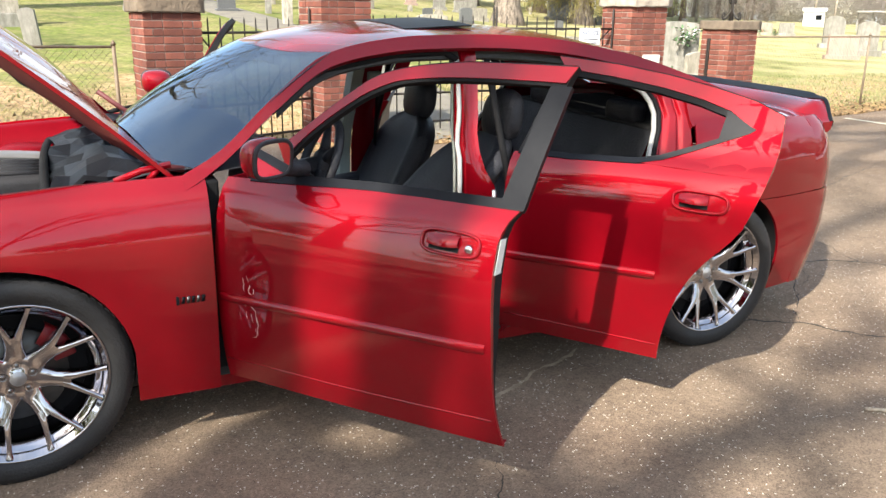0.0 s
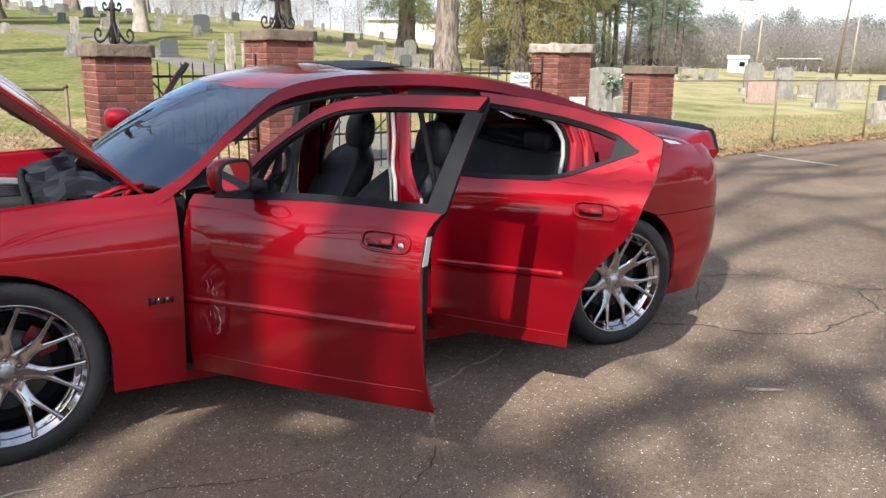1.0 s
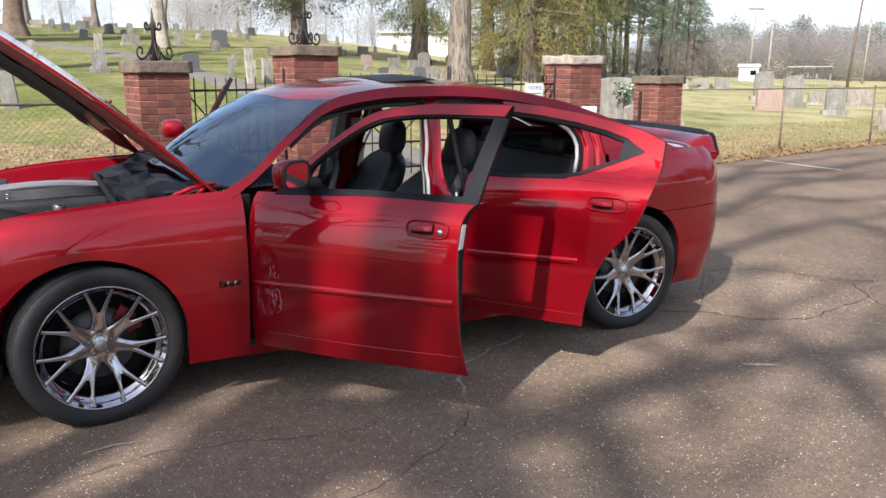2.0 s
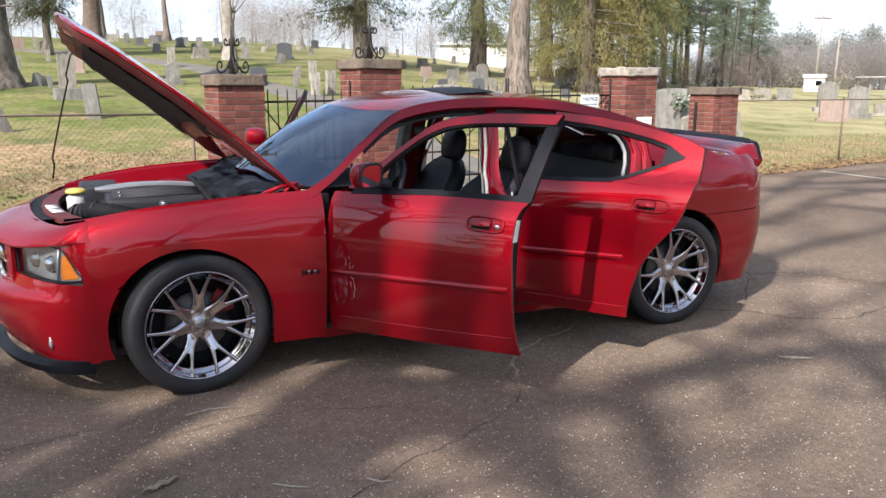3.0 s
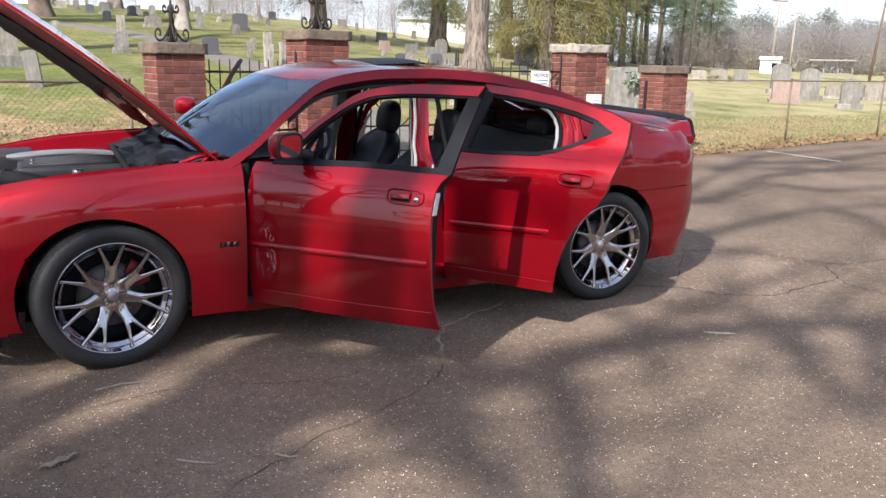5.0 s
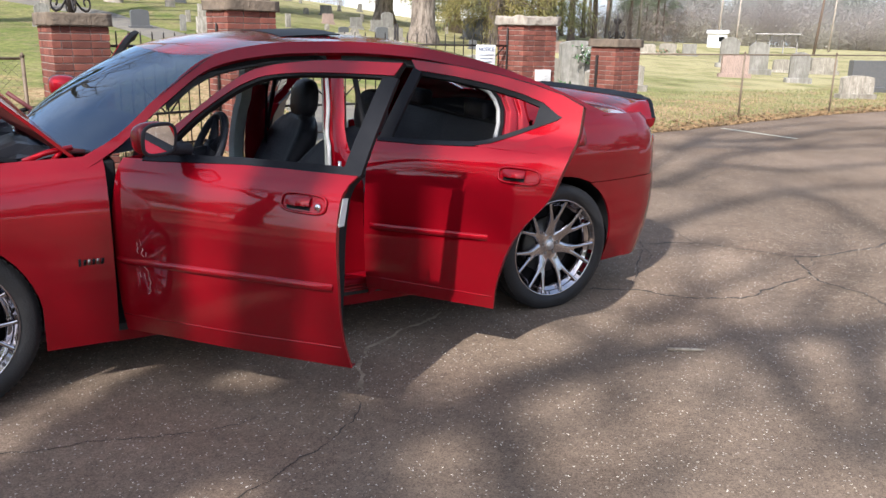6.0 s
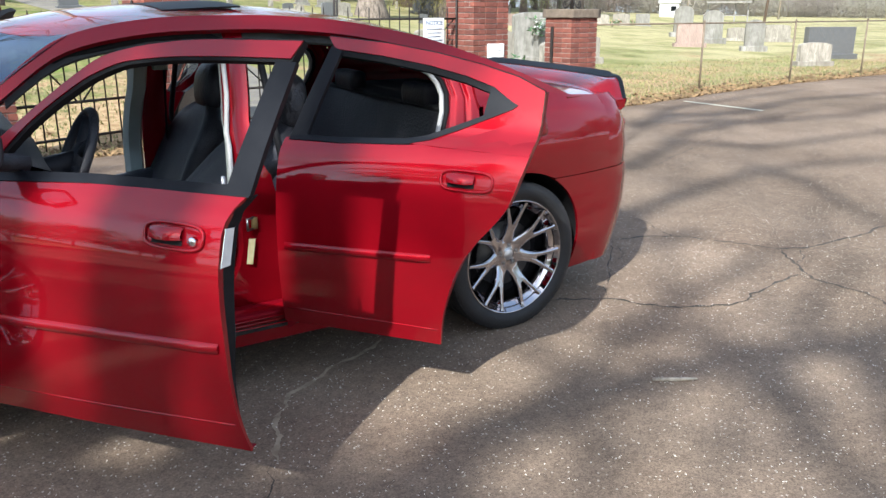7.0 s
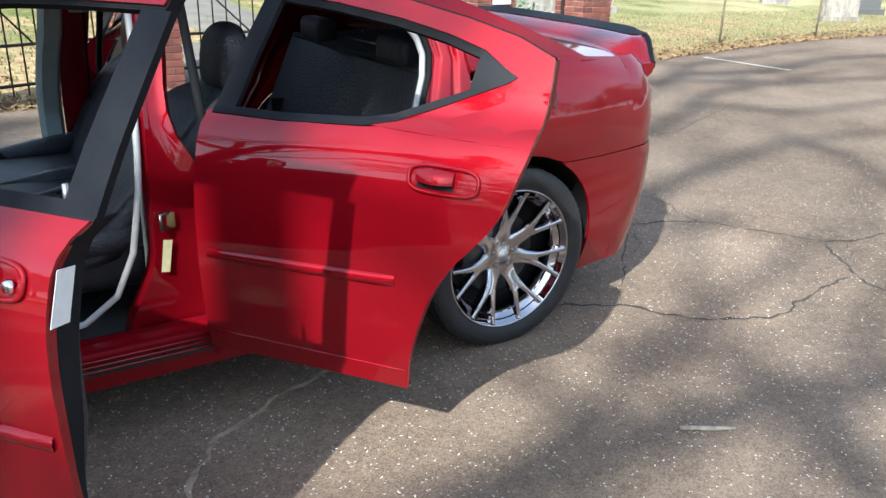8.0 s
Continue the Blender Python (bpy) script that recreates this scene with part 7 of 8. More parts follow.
# far woods round the horizon, their colours paled to stand in for distance haze
def woods(name, count, place, height, mat_leaf, label, seed, leafy=True, leaf=0.26):
    r = random.Random(seed)
    cs, trunks = [], []
    for _ in range(count):
        x, y = place(r)
        z = ground_z(x, y)
        h = r.uniform(*height)
        trunks.append(tube([(x, y, z - 0.3), (x + r.uniform(-0.4, 0.4), y, z + h * 0.5), (x + r.uniform(-0.8, 0.8), y, z + h)], [0.12, 0.08, 0.02] if leafy else [0.09, 0.05, 0.01], 4))
        for k in range(16 if leafy else 9):
            u = r.uniform(0.3, 1)
            q = r.uniform(0, 6.283)
            w = h * 0.22 * (1.15 - u) + 0.6
            cs.append((x + w * math.cos(q), y + w * math.sin(q), z + h * u))
    v, f = flakes(cs, 2.6, 120 if count < 80 else 90, leaf, seed, 0.8) if leafy else flakes(cs, 2.3, 150, 0.85, seed, 0.9, -0.35)
    if not leafy:
        # bare crowns: the sprays become thin twigs
        v2 = []
        for i in range(0, len(v), 4):
            a, b, c, d = v[i:i + 4]
            mid = (b + d) / 2
            v2 += [a, mid + (b - mid) * 0.04, c, mid + (d - mid) * 0.04]
        v = v2
    ob = thing(name, label, "trees")
    ob["kind"] = "stuff"
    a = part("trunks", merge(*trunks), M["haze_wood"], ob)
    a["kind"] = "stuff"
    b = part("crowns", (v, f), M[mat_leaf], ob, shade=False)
    b["kind"] = "stuff"
    return ob


def sector(a0, a1, d0, d1):
    def place(r):
        a, d = radians(r.uniform(a0, a1)), r.uniform(d0, d1)
        return -0.5 + d * math.sin(a), -5.2 + d * math.cos(a)
    return place


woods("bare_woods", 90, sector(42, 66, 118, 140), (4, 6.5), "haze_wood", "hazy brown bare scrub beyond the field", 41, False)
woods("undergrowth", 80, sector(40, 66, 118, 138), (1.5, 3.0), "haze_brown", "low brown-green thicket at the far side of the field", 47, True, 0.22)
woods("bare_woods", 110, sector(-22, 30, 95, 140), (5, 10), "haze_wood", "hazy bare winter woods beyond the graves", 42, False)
# this ring stands outside the view, added for the car's paint to reflect
woods("woods_round_the_lot", 120, sector(68, 338, 60, 95), (9, 16), "haze_green", "unseen woods round the lot, added for reflections", 44, True, 0.7)


def round_crowns(name, count, place, height, label, seed):
    """Full round-headed trees far off, as one wood."""
    r = random.Random(seed)
    cs, trunks = [], []
    for _ in range(count):
        x, y = place(r)
        z, h = ground_z(x, y), r.uniform(*height)
        w = h * r.uniform(0.24, 0.34)
        trunks.append(tube([(x, y, z - 0.3), (x, y, z + h * 0.7)], [0.2, 0.08], 5))
        for _ in range(34):
            d = Vector((r.gauss(0, 1), r.gauss(0, 1), r.gauss(0, 1))).normalized() * r.uniform(0.55, 0.95)
            cs.append((x + d.x * w, y + d.y * w, z + h * 0.58 + d.z * h * 0.40))
    ob = thing(name, label, "trees")
    ob["kind"] = "stuff"
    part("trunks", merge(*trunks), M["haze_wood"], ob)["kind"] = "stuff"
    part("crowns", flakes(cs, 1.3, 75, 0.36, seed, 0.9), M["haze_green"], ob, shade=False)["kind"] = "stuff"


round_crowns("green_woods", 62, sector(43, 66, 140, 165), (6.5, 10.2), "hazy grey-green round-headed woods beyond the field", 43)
# undergrowth beneath the pines
woods("undergrowth", 16, sector(30, 46, 70, 95), (1.2, 2.6), "twigs", "brown undergrowth below the pines", 45, False)

# ---- unseen trees behind the camera, their limbs and crowns placed to shade the lot ----
def sunward(x, y, h):
    """The point at height h on the line from the ground at x, y towards the sun."""
    return Vector((x, y, 0)) + SUN_DIR * (h / SUN_DIR.z)


SIDE = Vector((-SUN_DIR.y, SUN_DIR.x, 0)).normalized()   # square to the sun


def shade_tree(base, height, radius, limbs, seed, label, forks=()):
    """A tall straight tree behind the viewer; each limb is told by the line along which its shade falls on the lot."""
    r = random.Random(seed)
    t = thing("bare_tree", label, "tree", "bare trees", pose(base[0], base[1], 0))
    pts = [Vector((r.uniform(-0.03, 0.03) * (k > 1), r.uniform(-0.03, 0.03) * (k > 1), -0.3 + (height + 0.3) * k / 12)) for k in range(13)]
    part("trunk", tube(pts, [radius * (1.4 if k == 0 else 1.06 - 0.10 * k / 12) for k in range(13)], 16), M["bark"], t)
    out, tips = [], []
    o = Vector((base[0], base[1], 0))
    for h, rad, line, *plain in limbs:
        way = [sunward(x, y, h + 0.25 * math.sin(i * 2.1 + seed)) - o for i, (x, y) in enumerate(line)]
        fine, fr = [], []
        for i in range(len(way) - 1):
            for k in range(4):
                fine.append(way[i].lerp(way[i + 1], k / 4) + Vector((r.uniform(-1, 1), r.uniform(-1, 1), r.uniform(-1, 1))) * 0.035 * (k > 0))
                fr.append(rad * (1 - 0.6 * (i + k / 4) / (len(way) - 1)))
        fine.append(way[-1])
        fr.append(rad * 0.35)
        out.append(tube(fine, fr, 7))
        for k in range(0 if plain else len(fine) // 2):
            i = r.randint(1, len(fine) - 1)
            q = Vector((r.uniform(-1, 1), r.uniform(-1, 1), r.uniform(-0.3, 0.8)))
            limb(fine[i], q, r.uniform(0.7, 1.8), max(0.012, fr[i] * 0.4), r, 1, 0.25, 3, 0.0, out, tips, 5)
    # a lower limb that rises beside the trunk
    if forks:
        up = [pts[-1] + Vector((0, 0, -3.2)), pts[-1] + SIDE * -0.50 + Vector((0, 0, -2.0)), pts[-1] + SIDE * -0.70 + Vector((0, 0, -1.0)), pts[-1] + SIDE * -0.80 + Vector((0, 0, -0.3)), pts[-1] + SIDE * -0.84 + Vector((0, 0, 0.35))]
        out.append(tube(up, [0.20, 0.18, 0.17, 0.15, 0.06], 9))
    # the trunk forks into two uprights, side by side as the sun sees them
    for e, rad in forks:
        up = [pts[-1] - Vector((0, 0, 0.3)), pts[-1] + SIDE * (e - 0.05) + Vector((0, 0, 0.15)), pts[-1] + SIDE * e + Vector((0, 0, 0.55)), pts[-1] + SIDE * (e + 0.10) + Vector((0, 0, 1.3)), pts[-1] + SIDE * e * 1.4 + Vector((0, 0, 6.2))]
        out.append(tube(up, [rad * 1.2, rad, rad, rad, rad * 0.5], 10))
        for k in range(2):
            q = k * 2.4 + seed
            limb(up[-1] - Vector((0, 0, 0.6 * k)), (math.cos(q), math.sin(q), 0.9), 1.6, rad * 0.35, r, 1, 0.22, 3, 0.0, out, tips, 6)
    part("branchwork", merge(*out), M["bark"], t)["kind"] = "stuff"
    return t


shade_tree((-10.30, -9.05), 10.7, 0.40, [
    (11.2, 0.175, [(0.90, -1.65), (1.73, -1.84), (2.40, -1.70), (3.45, -1.76), (4.10, -1.92), (4.90, -2.10)]),
    (11.2, 0.20, [(0.95, -1.66), (0.5, -1.85), (0.0, -2.05), (-0.5, -2.25), (-1.0, -2.5), (-1.6, -2.9)]),
    (11.2, 0.20, [(0.40, -1.22), (0.75, -1.45), (1.02, -1.78), (1.15, -2.2), (1.2, -2.7)], "plain"),
    (11.2, 0.21, [(-1.45, 0.25), (-1.0, -0.35), (-0.75, -0.75), (-0.55, -1.05), (-0.42, -1.25)]),
    (11.2, 0.07, [(-1.0, -1.70), (-0.60, -1.45), (-0.25, -1.30), (0.1, -1.18)]),
    (11.2, 0.065, [(2.30, -1.70), (2.95, -1.48), (3.47, -1.30), (5.13, -0.83), (6.20, -0.70)]),
    (11.2, 0.13, [(2.02, -1.80), (1.78, -2.32), (1.45, -2.84), (1.2, -3.4)]),
    (11.2, 0.11, [(1.40, -1.80), (1.35, -2.15), (1.17, -2.73), (1.0, -3.2)]),
    (11.2, 0.10, [(3.70, -1.85), (3.50, -2.04), (3.35, -2.29), (3.18, -2.55), (2.95, -3.0)]),
    (11.2, 0.10, [(4.30, -1.95), (3.95, -2.28), (3.54, -2.55), (3.1, -2.95)]),
    (11.2, 0.06, [(4.07, -1.90), (4.46, -1.60), (4.87, -1.46), (5.6, -1.25)]),
    (11.2, 0.06, [(3.73, -1.86), (3.76, -1.63), (3.63, -1.44), (3.54, -1.15)]),
    (14.5, 0.11, [(3.92, 0.42), (5.30, 0.36), (6.40, 0.64), (7.40, 0.84), (9.20, 0.60)]),
    (14.5, 0.08, [(7.50, 0.80), (7.46, 0.32), (6.97, -0.28), (6.60, -0.90)]),
    (16.5, 0.12, [(5.93, 1.81), (6.55, 1.60), (8.80, 2.78), (10.2, 2.90), (12.0, 3.3)]),
    (16.5, 0.08, [(8.00, 2.30), (8.60, 1.60), (11.2, 1.5), (12.0, 1.2)]),
    (19.5, 0.16, [(8.50, 3.40), (9.50, 3.90), (11.0, 3.60), (13.0, 4.20), (15.5, 4.00)]),
    (19.5, 0.11, [(9.00, 3.60), (10.0, 2.90), (12.0, 2.60), (14.0, 2.90)]),
    (19.5, 0.11, [(9.50, 3.90), (10.5, 4.60), (12.5, 4.90), (15.0, 5.20)]),
# plain limbs added only to shade the roof, rear door tops and tail
] + [(12.6 + 0.35 * (k % 3), 0.085, [(1.9 + 0.2 * (k % 2), -0.42 + 0.27 * k), (2.8, -0.36 + 0.27 * k + 0.16 * (-1) ** k), (3.8, -0.46 + 0.27 * k), (4.6, -0.30 + 0.27 * k), (5.3, -0.46 + 0.27 * k + 0.12 * (-1) ** k)], "plain") for k in range(9)], 51, "tall bare tree added out of view")
shade_tree((-5.60, -5.83), 6.45, 0.36, [], 57, "bare tree with a forked trunk beside the lot", ((-0.31, 0.20), (0.285, 0.165)))
# more bare trees added out of view, for loose shade and reflections
bare_tree(-2.0, -14.6, 15, 0.24, 52, "bare tree added out of view", 4, "bark", (0.0, 0.02), 0.40, 3, 0.0)
bare_tree(4.4, -17.4, 15, 0.24, 53, "bare tree added out of view", 3, "bark", (0.03, 0.0), 0.40, 3, 0.0)
bare_tree(-17.0, -1.0, 15, 0.40, 54, "bare tree added out of view", 4, "bark", (0.02, 0.0), 0.40, 4, 0.0)

# cedars added out of view to cast broad shade round the car's nose
evergreen(-8.92, -6.44, 7.7, 0.22, 1.6, 62, "unseen dense cedar added to shade the lot", "cedar", "bark", 0.10, 200, 34, 0.2, 0.9, 0.45, 0.2, 0.0)
evergreen(-10.42, -4.25, 12.0, 0.25, 1.4, 61, "unseen dense cedar added to shade the lot", "cedar", "bark", 0.10, 240, 34, 0.2, 0.9, 0.45, 0.2, 0.0)
evergreen(-8.2, -8.1, 8.3, 0.22, 1.7, 62, "unseen dense cedar added to shade the lot", "cedar", "bark", 0.12, 170, 34, 0.2, 0.9, 0.45, 0.2, 0.0)

# ---- gravestones ----
def stone_material(name, color, var, stain, scale, rough=0.9, tint=0.2):
    """Weathered stone: mottled, with dark lichen that streaks downwards."""
    m = material(name, color, rough, 0, var, scale, 0.5, 30, random_tint=tint)
    n, l = m.node_tree.nodes, m.node_tree.links
    b = n["Principled BSDF"]
    base = b.inputs["Base Color"].links[0].from_socket
    tc, mp, nz, rg, mx = n.new("ShaderNodeTexCoord"), n.new("ShaderNodeMapping"), n.new("ShaderNodeTexNoise"), n.new("ShaderNodeMapRange"), n.new("ShaderNodeMix")
    mp.inputs["Scale"].default_value = (9, 9, 2.2)
    nz.inputs["Scale"].default_value, nz.inputs["Detail"].default_value, nz.inputs["Roughness"].default_value = 1.0, 6, 0.7
    rg.inputs["From Min"].default_value, rg.inputs["From Max"].default_value = 0.42, 0.62
    rg.inputs["To Max"].default_value = 0.7
    mx.data_type = "RGBA"
    mx.inputs["B"].default_value = (*stain, 1)
    l.new(tc.outputs["Object"], mp.inputs["Vector"])
    l.new(mp.outputs["Vector"], nz.inputs["Vector"])
    l.new(nz.outputs["Fac"], rg.inputs["Value"])
    l.new(rg.outputs["Result"], mx.inputs["Factor"])
    l.new(base, mx.inputs["A"])
    l.new(mx.outputs["Result"], b.inputs["Base Color"])
    return m


M["stone_grey"] = stone_material("grey_gravestone", (0.32, 0.305, 0.275), (0.22, 0.21, 0.185), (0.13, 0.125, 0.10), 4)
M["stone_white"] = stone_material("white_marble", (0.42, 0.385, 0.325), (0.29, 0.265, 0.22), (0.15, 0.135, 0.105), 4)
M["stone_dark"] = material("dark_granite", (0.085, 0.09, 0.093), 0.4, 0, (0.13, 0.13, 0.13), 30, random_tint=0.2)
M["stone_rose"] = stone_material("rose_granite", (0.40, 0.285, 0.235), (0.33, 0.24, 0.2), (0.24, 0.18, 0.15), 12, 0.7, 0.12)


def tablet(w, h, d, arch_top, mat, label, base=True):
    t = thing("gravestone", label, "gravestone", "gravestones")
    out = [(-w / 2, 0.0), (w / 2, 0.0), (w / 2, h - arch_top)]
    out += [(w / 2 * math.cos(q), h - arch_top + arch_top * math.sin(q)) for q in spread(0.25, math.pi - 0.25, 8)] if arch_top else [(w / 2, h)]
    out += [(-w / 2, h - arch_top)] if arch_top else [(-w / 2, h)]
    z0 = 0.14 if base else -0.08
    v, f = prism(out, -d / 2, d / 2)
    part("slab", ([(x, y, z + z0) for x, y, z in v], f), mat, t, shade=False)
    if base:
        part("plinth", box(-w / 2 - 0.1, w / 2 + 0.1, -d / 2 - 0.08, d / 2 + 0.08, -0.1, 0.14, 0.015), mat, t, shade=False)
    return t


def obelisk(h, w, mat, label):
    t = thing("gravestone", label, "gravestone", "gravestones")
    part("plinth", box(-w * 0.9, w * 0.9, -w * 0.9, w * 0.9, -0.1, 0.3, 0.02), mat, t, shade=False)
    part("die", box(-w * 0.65, w * 0.65, -w * 0.65, w * 0.65, 0.3, 0.3 + h * 0.3, 0.015), mat, t, shade=False)
    v = [(sx * w * s, sy * w * s, z) for z, s in ((0.3 + h * 0.3, 0.5), (h * 0.92, 0.33)) for sx, sy in ((-1, -1), (1, -1), (1, 1), (-1, 1))] + [(0, 0, h)]
    f = [(0, 1, 5, 4), (1, 2, 6, 5), (2, 3, 7, 6), (3, 0, 4, 7), (4, 5, 8), (5, 6, 8), (6, 7, 8), (7, 4, 8)]
    part("shaft", (v, f), mat, t, shade=False)
    return t


kinds = [
    tablet(0.55, 0.75, 0.12, 0.18, M["stone_grey"], "weathered grey gravestone with a rounded top"),
    tablet(0.9, 0.65, 0.2, 0.0, M["stone_grey"], "wide square grey gravestone on a plinth"),
    tablet(0.42, 0.55, 0.09, 0.15, M["stone_white"], "small white marble gravestone with a rounded top", False),
    tablet(1.1, 0.6, 0.22, 0.1, M["stone_white"], "wide pale gravestone on a plinth"),
    tablet(0.85, 0.75, 0.2, 0.12, M["stone_dark"], "polished dark granite gravestone"),
    obelisk(1.5, 0.26, M["stone_grey"], "tall grey obelisk gravestone"),
    tablet(0.3, 0.9, 0.25, 0.0, M["stone_white"], "narrow pale upright gravestone", False),
    tablet(1.0, 0.7, 0.2, 0.0, M["stone_rose"], "wide rose granite gravestone on a plinth"),
    tablet(0.3, 0.85, 0.16, 0.06, M["stone_grey"], "narrow weathered grey gravestone", False),
    tablet(1.5, 0.78, 0.25, 0.0, M["stone_dark"], "wide polished dark granite gravestone"),
]
hidden_spots = [(-5.5, 26), (-0.6, 33), (6, 33), (10, 28), (14, 24), (12, 44), (11, 26), (24, 26), (-9.0, 24), (23.5, 10.6)]
for t, (x, y) in zip(kinds, hidden_spots):
    t.matrix_basis = pose(x, y, ground_z(x, y), 0, 0, 4) @ Matrix.Scale(0.6, 4)


def place_stone(kind, x, y, turn=0.0, tilt=0.0, scale=1.0, nod=0.0):
    c = copy_thing(kinds[kind], pose(x, y, ground_z(x, y), nod, tilt, turn))
    c.scale = (scale, scale, scale)
    return c


# stones near the fence, one by one
for k, x, y, turn, tilt, sc, nod in [
    (2, -1.43, 20.8, 10, 6, 0.55, 0), (8, -1.21, 20.0, 14, -7, 0.42, 0), (0, -1.62, 20.6, 8, 10, 0.42, 6), (8, -0.24, 13.7, -10, -7, 0.95, -5), (8, -1.78, 12.0, 12, -20, 0.60, 0), (2, -2.33, 14.8, 0, 5, 0.55, 0),
    (0, 2.18, 21.5, 4, 0, 0.72, 0), (6, -2.36, 26.7, 5, 0, 0.5, 0), (6, -1.52, 30.0, 3, 0, 0.5, 0), (6, 7.12, 23.4, 0, 0, 0.85, 0), (6, 2.75, 27.5, 0, 0, 0.9, 0), (2, 0.6, 29, 0, 0, 0.8, 0),
    (6, 5.75, 18.0, 0, 0, 0.80, 0), (6, 6.35, 18.5, 4, 0, 0.85, 0), (7, 14.06, 29.5, 0, 0, 0.5, 0), (1, 15.0, 28.6, 0, 0, 0.6, 0), (1, 15.9, 28.4, 0, 0, 0.62, 0), (0, 16.6, 28.8, 0, 0, 1.0, 0), (3, 15.3, 25.5, 0, 0, 0.65, 0), (4, 12.18, 23.4, 0, 0, 0.45, 0), (2, 12.7, 23.6, 0, 0, 0.8, 0), (2, 7.6, 30.5, 0, 0, 0.9, 0), (4, 8.7, 34.5, 0, 0, 0.85, 0), (4, 22.9, 31.6, -20, 0, 1.25, 0), (3, 25.5, 33.5, -20, 0, 0.95, 0), (3, 11.0, 10.2, -8, 0, 1.2, 0), (1, 10.2, 9.4, -6, 0, 1.0, 0),
    (4, 8.2, 13.2, 5, 0, 0.9, 0), (2, 9.0, 12.6, 0, 0, 0.9, 0), (3, 12.2, 14.2, 0, 0, 0.8, 0), (0, 7.0, 17.5, 0, 0, 1, 0), (3, 9.6, 17.2, 0, 0, 0.8, 0),
    (3, 20.75, 8.8, -25, 0, 0.80, 0), (7, 24.3, 15.9, -35, 0, 0.95, 0), (0, 30.0, 21.1, -35, 0, 1.5, 0), (0, 27.5, 17.5, -35, 0, 1.4, 0), (3, 30.7, 18.75, -38, 0, 0.75, 0), (0, 24.8, 13.6, -38, 0, 1.15, 0),
    (1, 32.9, 18.9, -38, 0, 0.8, 0), (3, 32.0, 17.7, -38, 0, 0.95, 0), (3, 14.9, 11.4, -8, 0, 0.9, 0), (3, 13.4, 10.6, -6, 0, 0.8, 0), (3, 34.6, 31.0, -40, 0, 0.8, 0), (3, 36.4, 31.2, -40, 0, 0.9, 0), (1, 38.0, 31.0, -40, 0, 0.9, 0)]:
    place_stone(k, x, y, turn, tilt, sc, nod)
rg = random.Random(9)
for row in range(13):
    y0 = 22 + row * 2.5
    x = -14.0 + rg.uniform(0, 2)
    while x < 34:
        x += rg.choice((1.2, 1.8, 2.6, 3.5, 5.0))
        a = math.degrees(math.atan2(x + 0.5, y0 + 5.2))
        if a > 46 or rg.random() < (0.72 if a < 14 else 0.55) or abs(x + 2.75) < 1.2 and abs(y0 - 20.6) < 2:
            continue
        place_stone(rg.choice((0, 0, 1, 2, 2, 3, 4, 8, 6, 7)), x, y0 + rg.uniform(-0.8, 0.8), rg.uniform(-10, 10), rg.uniform(-3, 3), rg.uniform(0.36, 0.66), rg.uniform(-3, 3))
# a close row along the crest
for k in range(17):
    x = 2.0 + 0.62 * k + rg.uniform(-0.15, 0.15)
    place_stone(rg.choice((0, 1, 4, 2, 8, 0)), x, 42.5 + rg.uniform(-1.5, 2.5), rg.uniform(-10, 10), rg.uniform(-3, 3), rg.uniform(0.36, 0.66))
kinds[9].matrix_basis = pose(23.9, 10.35, ground_z(23.9, 10.35), 0, 0, -25)
# a broken slab upright on a broad block
bs = thing("gravestone", "tall broken pale gravestone standing on a broad block", "gravestone", "gravestones", pose(-0.73, 17.18, ground_z(-0.73, 17.18), 0, 0, 6))
part("block", box(-0.36, 0.36, -0.20, 0.20, -0.1, 0.26, 0.02), M["stone_grey"], bs, shade=False)
part("slab", prism([(-0.22, 0.26), (0.17, 0.26), (0.17, 1.02), (0.09, 1.08), (0.03, 1.00), (-0.06, 1.10), (-0.14, 1.05), (-0.22, 1.09)], -0.07, 0.07), M["stone_white"], bs, shade=False)
ps = tablet(0.95, 1.05, 0.25, 0.1, M["stone_grey"], "tall pale gravestone behind the gate pillars")
ps.matrix_basis = pose(13.43, 11.56, ground_z(13.43, 11.56), 0, 0, -20)
# flowers on two graves
M["petal_white"] = material("white_petals", (0.75, 0.75, 0.72), 0.8, 0, (0.6, 0.6, 0.56), 10)
M["petal_pink"] = material("pink_petals", (0.55, 0.18, 0.25), 0.8, 0, (0.65, 0.5, 0.2), 5)
M["leaf"] = material("wreath_leaves", (0.06, 0.13, 0.05), 0.8, 0, (0.09, 0.17, 0.07), 9)


def bouquet(x, y, z, size, petals, label, seed):
    r = random.Random(seed)
    t = thing("grave_flowers", label, "flowers", "grave flowers", pose(x, y, z))
    cs = [Vector((r.gauss(0, 0.4), r.gauss(0, 0.2), r.uniform(0.25, 1.0))) * size for _ in range(12)]
    part("leaves", flakes(cs, size * 0.4, 12, size * 0.22, seed), M["leaf"], t, shade=False)["kind"] = "stuff"
    part("petals", flakes([c + Vector((0, -0.1 * size, 0.05 * size)) for c in cs[::2]], size * 0.22, 16, size * 0.14, seed + 1), petals, t, shade=False)["kind"] = "stuff"
    part("stem", tube([(0, 0, -0.02), (0, 0, size * 0.5)], size * 0.1, 7), M["galv"], t)


bouquet(11.0, 10.05, ground_z(11, 10) + 0.95, 0.35, M["petal_white"], "white artificial flowers on a gravestone", 1)
bouquet(13.35, 11.25, ground_z(13.35, 11.25) + 0.62, 0.42, M["petal_white"], "tall white artificial flowers before a pale gravestone", 4)
bouquet(10.3, 9.1, ground_z(10.3, 9.1), 0.6, M["petal_white"], "white artificial flowers before a gravestone", 2)
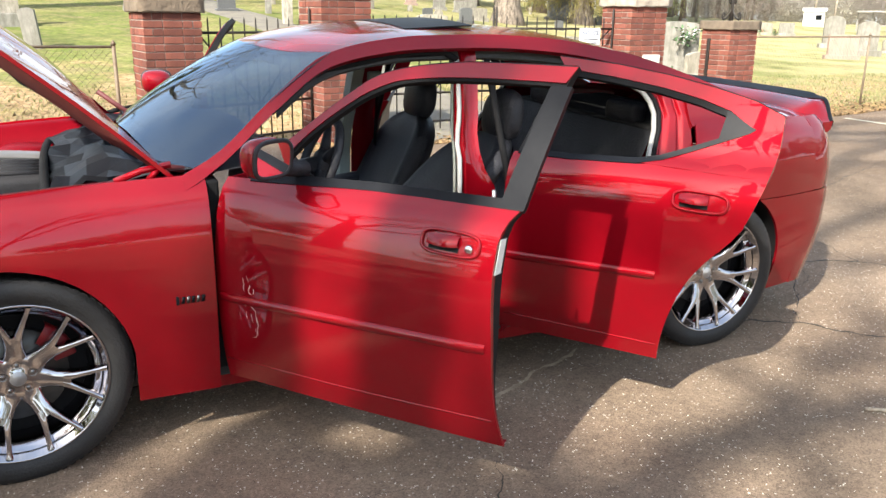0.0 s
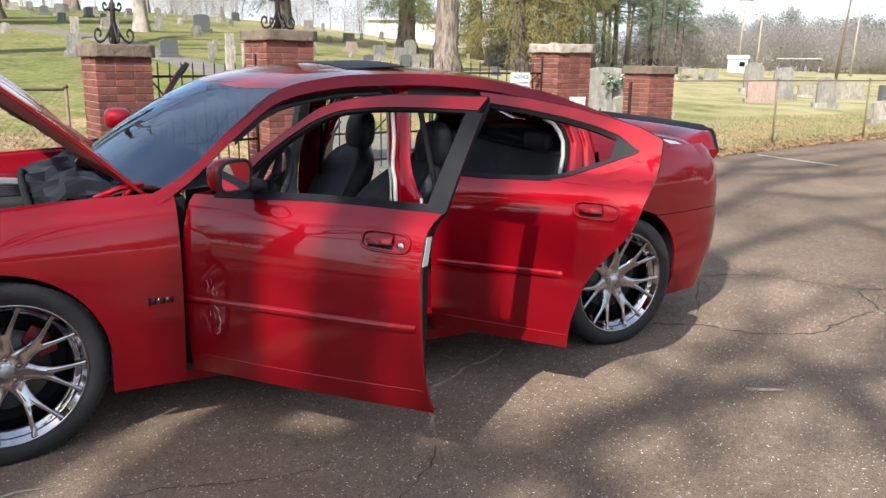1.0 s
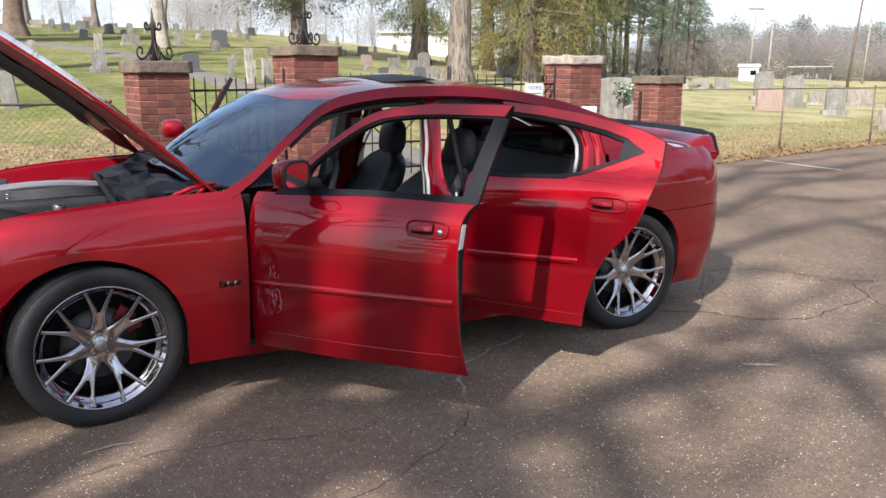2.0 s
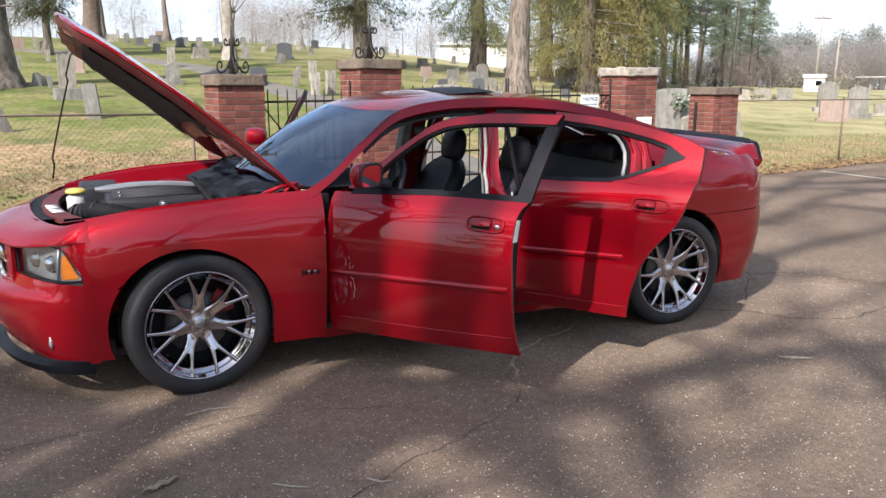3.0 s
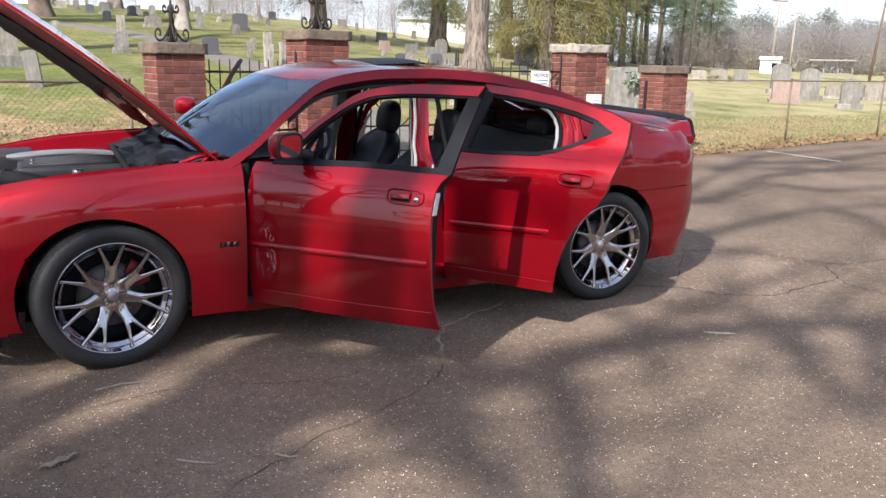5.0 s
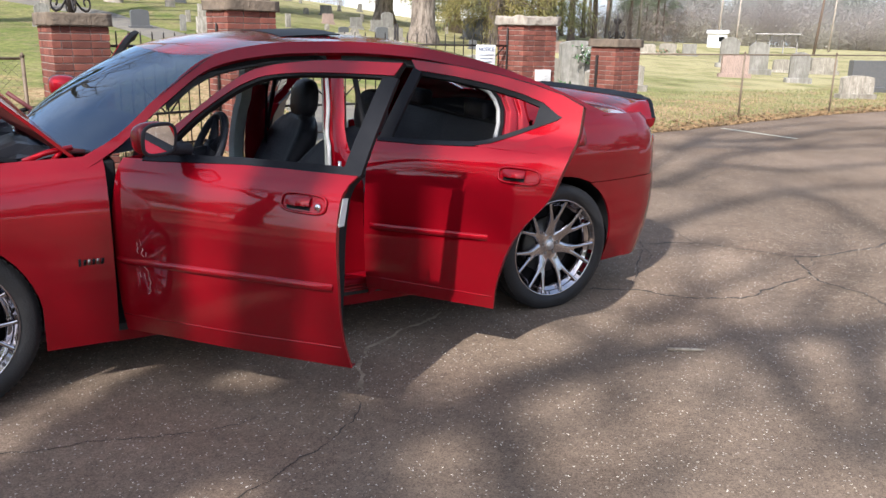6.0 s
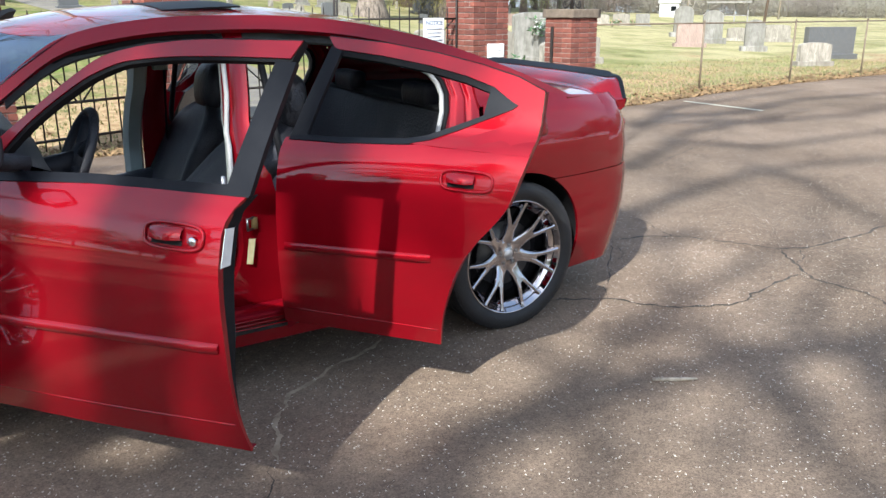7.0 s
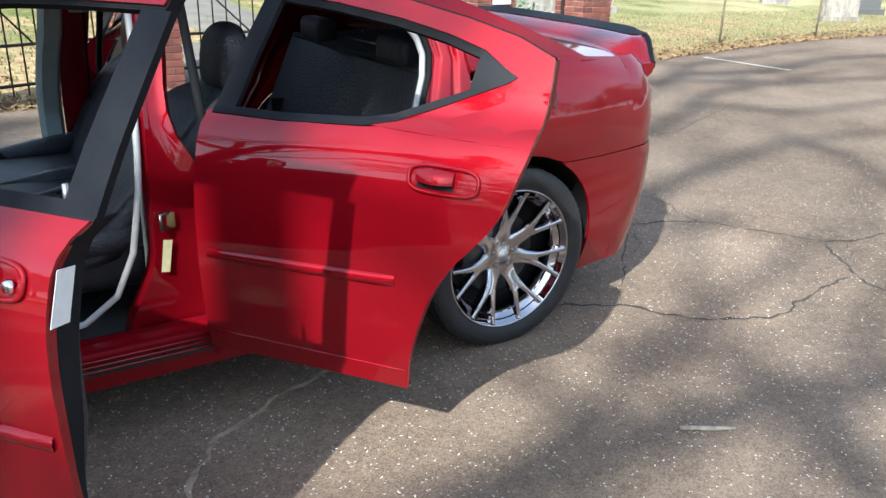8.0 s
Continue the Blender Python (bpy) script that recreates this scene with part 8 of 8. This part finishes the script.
for i, (x, y) in enumerate([(33.9, 29.4), (35.2, 30.2), (36.6, 30.5)]):
    bouquet(x, y, ground_z(x, y), 0.32, M["petal_pink"], "pink and yellow artificial flowers by a grave", 5 + i)
card = thing("paper_sign", "small white card standing in the grass", "card", at=pose(-2.0, 10.3, ground_z(-2.0, 10.3), -8, 0, 5))
part("sheet", box(-0.075, 0.075, -0.004, 0.004, 0.05, 0.20, 0.002), M["white_label"], card)
part("stake", tube([(0, 0.006, -0.05), (0, 0.006, 0.1)], 0.004, 5), M["steel"], card)

# ---- far building, shed and poles ----
M["siding"] = material("white_siding", (0.72, 0.72, 0.70), 0.7, 0, (0.62, 0.62, 0.6), 1.5)
M["roofing"] = material("pale_metal_roof", (0.62, 0.62, 0.60), 0.5, 0.2, (0.52, 0.52, 0.5), 0.8)


def long_building(x, y, turn, length, depth, h):
    z = ground_z(x, y) - 0.3
    t = thing("long_white_building", "long low white metal building behind the trees", "building", at=pose(x, y, z, 0, 0, turn))
    part("wall", box(-length / 2, length / 2, 0, depth, 0, h), M["siding"], t, shade=False)
    part("roof", prism([(-0.3, h), (depth / 2, h + 0.35), (depth + 0.3, h), (depth + 0.3, h + 0.1), (depth / 2, h + 0.46), (-0.3, h + 0.1)], -length / 2 - 0.3, length / 2 + 0.3, "x"), M["roofing"], t, shade=False)
    for xx in (-0.32 * length, 0.16 * length, 0.36 * length):
        part("roller_door", box(xx - 0.75, xx + 0.75, -0.03, 0.02, 0, h * 0.82), M["siding_grey"], t, "pale grey roller door", shade=False)
    for k in range(14):
        xx = -length / 2 + length * (k + 0.5) / 14
        part("seam", box(xx - 0.02, xx + 0.02, -0.025, 0.0, 0, h), M["siding"], t, shade=False)


M["siding_grey"] = material("pale_grey_siding", (0.50, 0.50, 0.49), 0.7, 0, (0.42, 0.42, 0.41), 1.5)
long_building(34.3, 60.8, -27.5, 10.6, 6, 2.3)
shed = thing("small_shed", "small white shed in the field", "shed", at=pose(61.6, 49.8, ground_z(61.6, 49.8) - 0.1, 0, 0, -50))
part("wall", box(-1.2, 1.2, -1.0, 1.0, 0, 1.9), M["siding"], shed, shade=False)
part("roof", prism([(-1.2, 1.9), (0, 2.25), (1.2, 1.9), (1.2, 2.0), (0, 2.36), (-1.2, 2.0)], -1.4, 1.4, "x"), M["roofing"], shed, shade=False)
part("window", box(0.2, 0.9, -1.03, -0.99, 0.9, 1.5), M["tint"], shed, shade=False)
shed.scale = (0.72, 0.72, 0.72)


def pole(x, y, h, label, arm, lamp=False, lean=0.0, wood="bark_pale"):
    z = ground_z(x, y)
    t = thing("utility_pole", label, "pole", "poles", pose(x, y, z, 0, lean, -40))
    part("shaft", tube([(0, 0, -0.2), (0, 0, h)], [0.12, 0.07], 8), M[wood], t)
    if arm:
        part("crossarm", box(-arm / 2, arm / 2, -0.06, 0.06, h - 0.45, h - 0.3), M["galv"] if lamp else M["bark"], t, shade=False)
    if lamp:
        for e in (-1, 1):
            part("floodlight", box(e * arm / 2 - 0.25, e * arm / 2 + 0.25, -0.2, 0.1, h - 0.3, h - 0.1, 0.03), M["galv"], t)


pole(46.2, 44.2, 8.6, "tall pale pole with floodlights beyond the graves", 1.2, True, 2)
pole(41.8, 42.8, 5.9, "pole with a lamp beyond the graves", 0.6, True, 3)
pole(69.1, 56.4, 7.6, "wooden utility pole with a crossarm in the field", 1.6, False, 2)
pole(65, 50.5, 5.2, "plain wooden pole in the field", 0, False, 1)
pole(60, 38.3, 8.0, "dark leaning wooden pole in the field", 0, False, 4, "bark_dark")
pole(74, 46.7, 7.5, "plain wooden pole at the far side of the field", 0, False, 2)
# an open shelter in the field
shelter = thing("field_shelter", "low open shelter with a thin grey roof in the field", "shelter", at=pose(58.9, 41.1, ground_z(58.9, 41.1), 0, 0, -50))
part("roof", box(-1.75, 1.75, -0.7, 0.7, 1.45, 1.56, 0.02), M["galv"], shelter, shade=False)
for xx in (-1.6, -0.55, 0.55, 1.6):
    part("post", box(xx - 0.05, xx + 0.05, -0.05, 0.05, -0.1, 1.45), M["galv"], shelter, shade=False)
part("bench", box(-1.5, 1.5, 0.15, 0.5, 0.42, 0.5), M["galv"], shelter, shade=False)
# a clump of green shoots at the foot of the old tree
rs = random.Random(88)
clump = thing("green_shrub", "low clump of green shoots at the foot of an old tree", "shrub", at=pose(-3.0, 19.35, ground_z(-3.0, 19.35)))
stems = [(rs.uniform(-0.42, 0.42), rs.uniform(-0.15, 0.15)) for _ in range(60)]
part("leaves", flakes([Vector((x, y, rs.uniform(0.03, 0.27 - 0.5 * x * x))) for x, y in stems], 0.10, 16, 0.11, 89, 0.8, -0.6), M["leaf"], clump, shade=False)["kind"] = "stuff"
part("stalks", merge(*[tube([(x, y, -0.02), (x * 1.05, y, 0.24 - 0.5 * x * x)], 0.004, 4) for x, y in stems]), M["leaf"], clump, shade=False)["kind"] = "stuff"
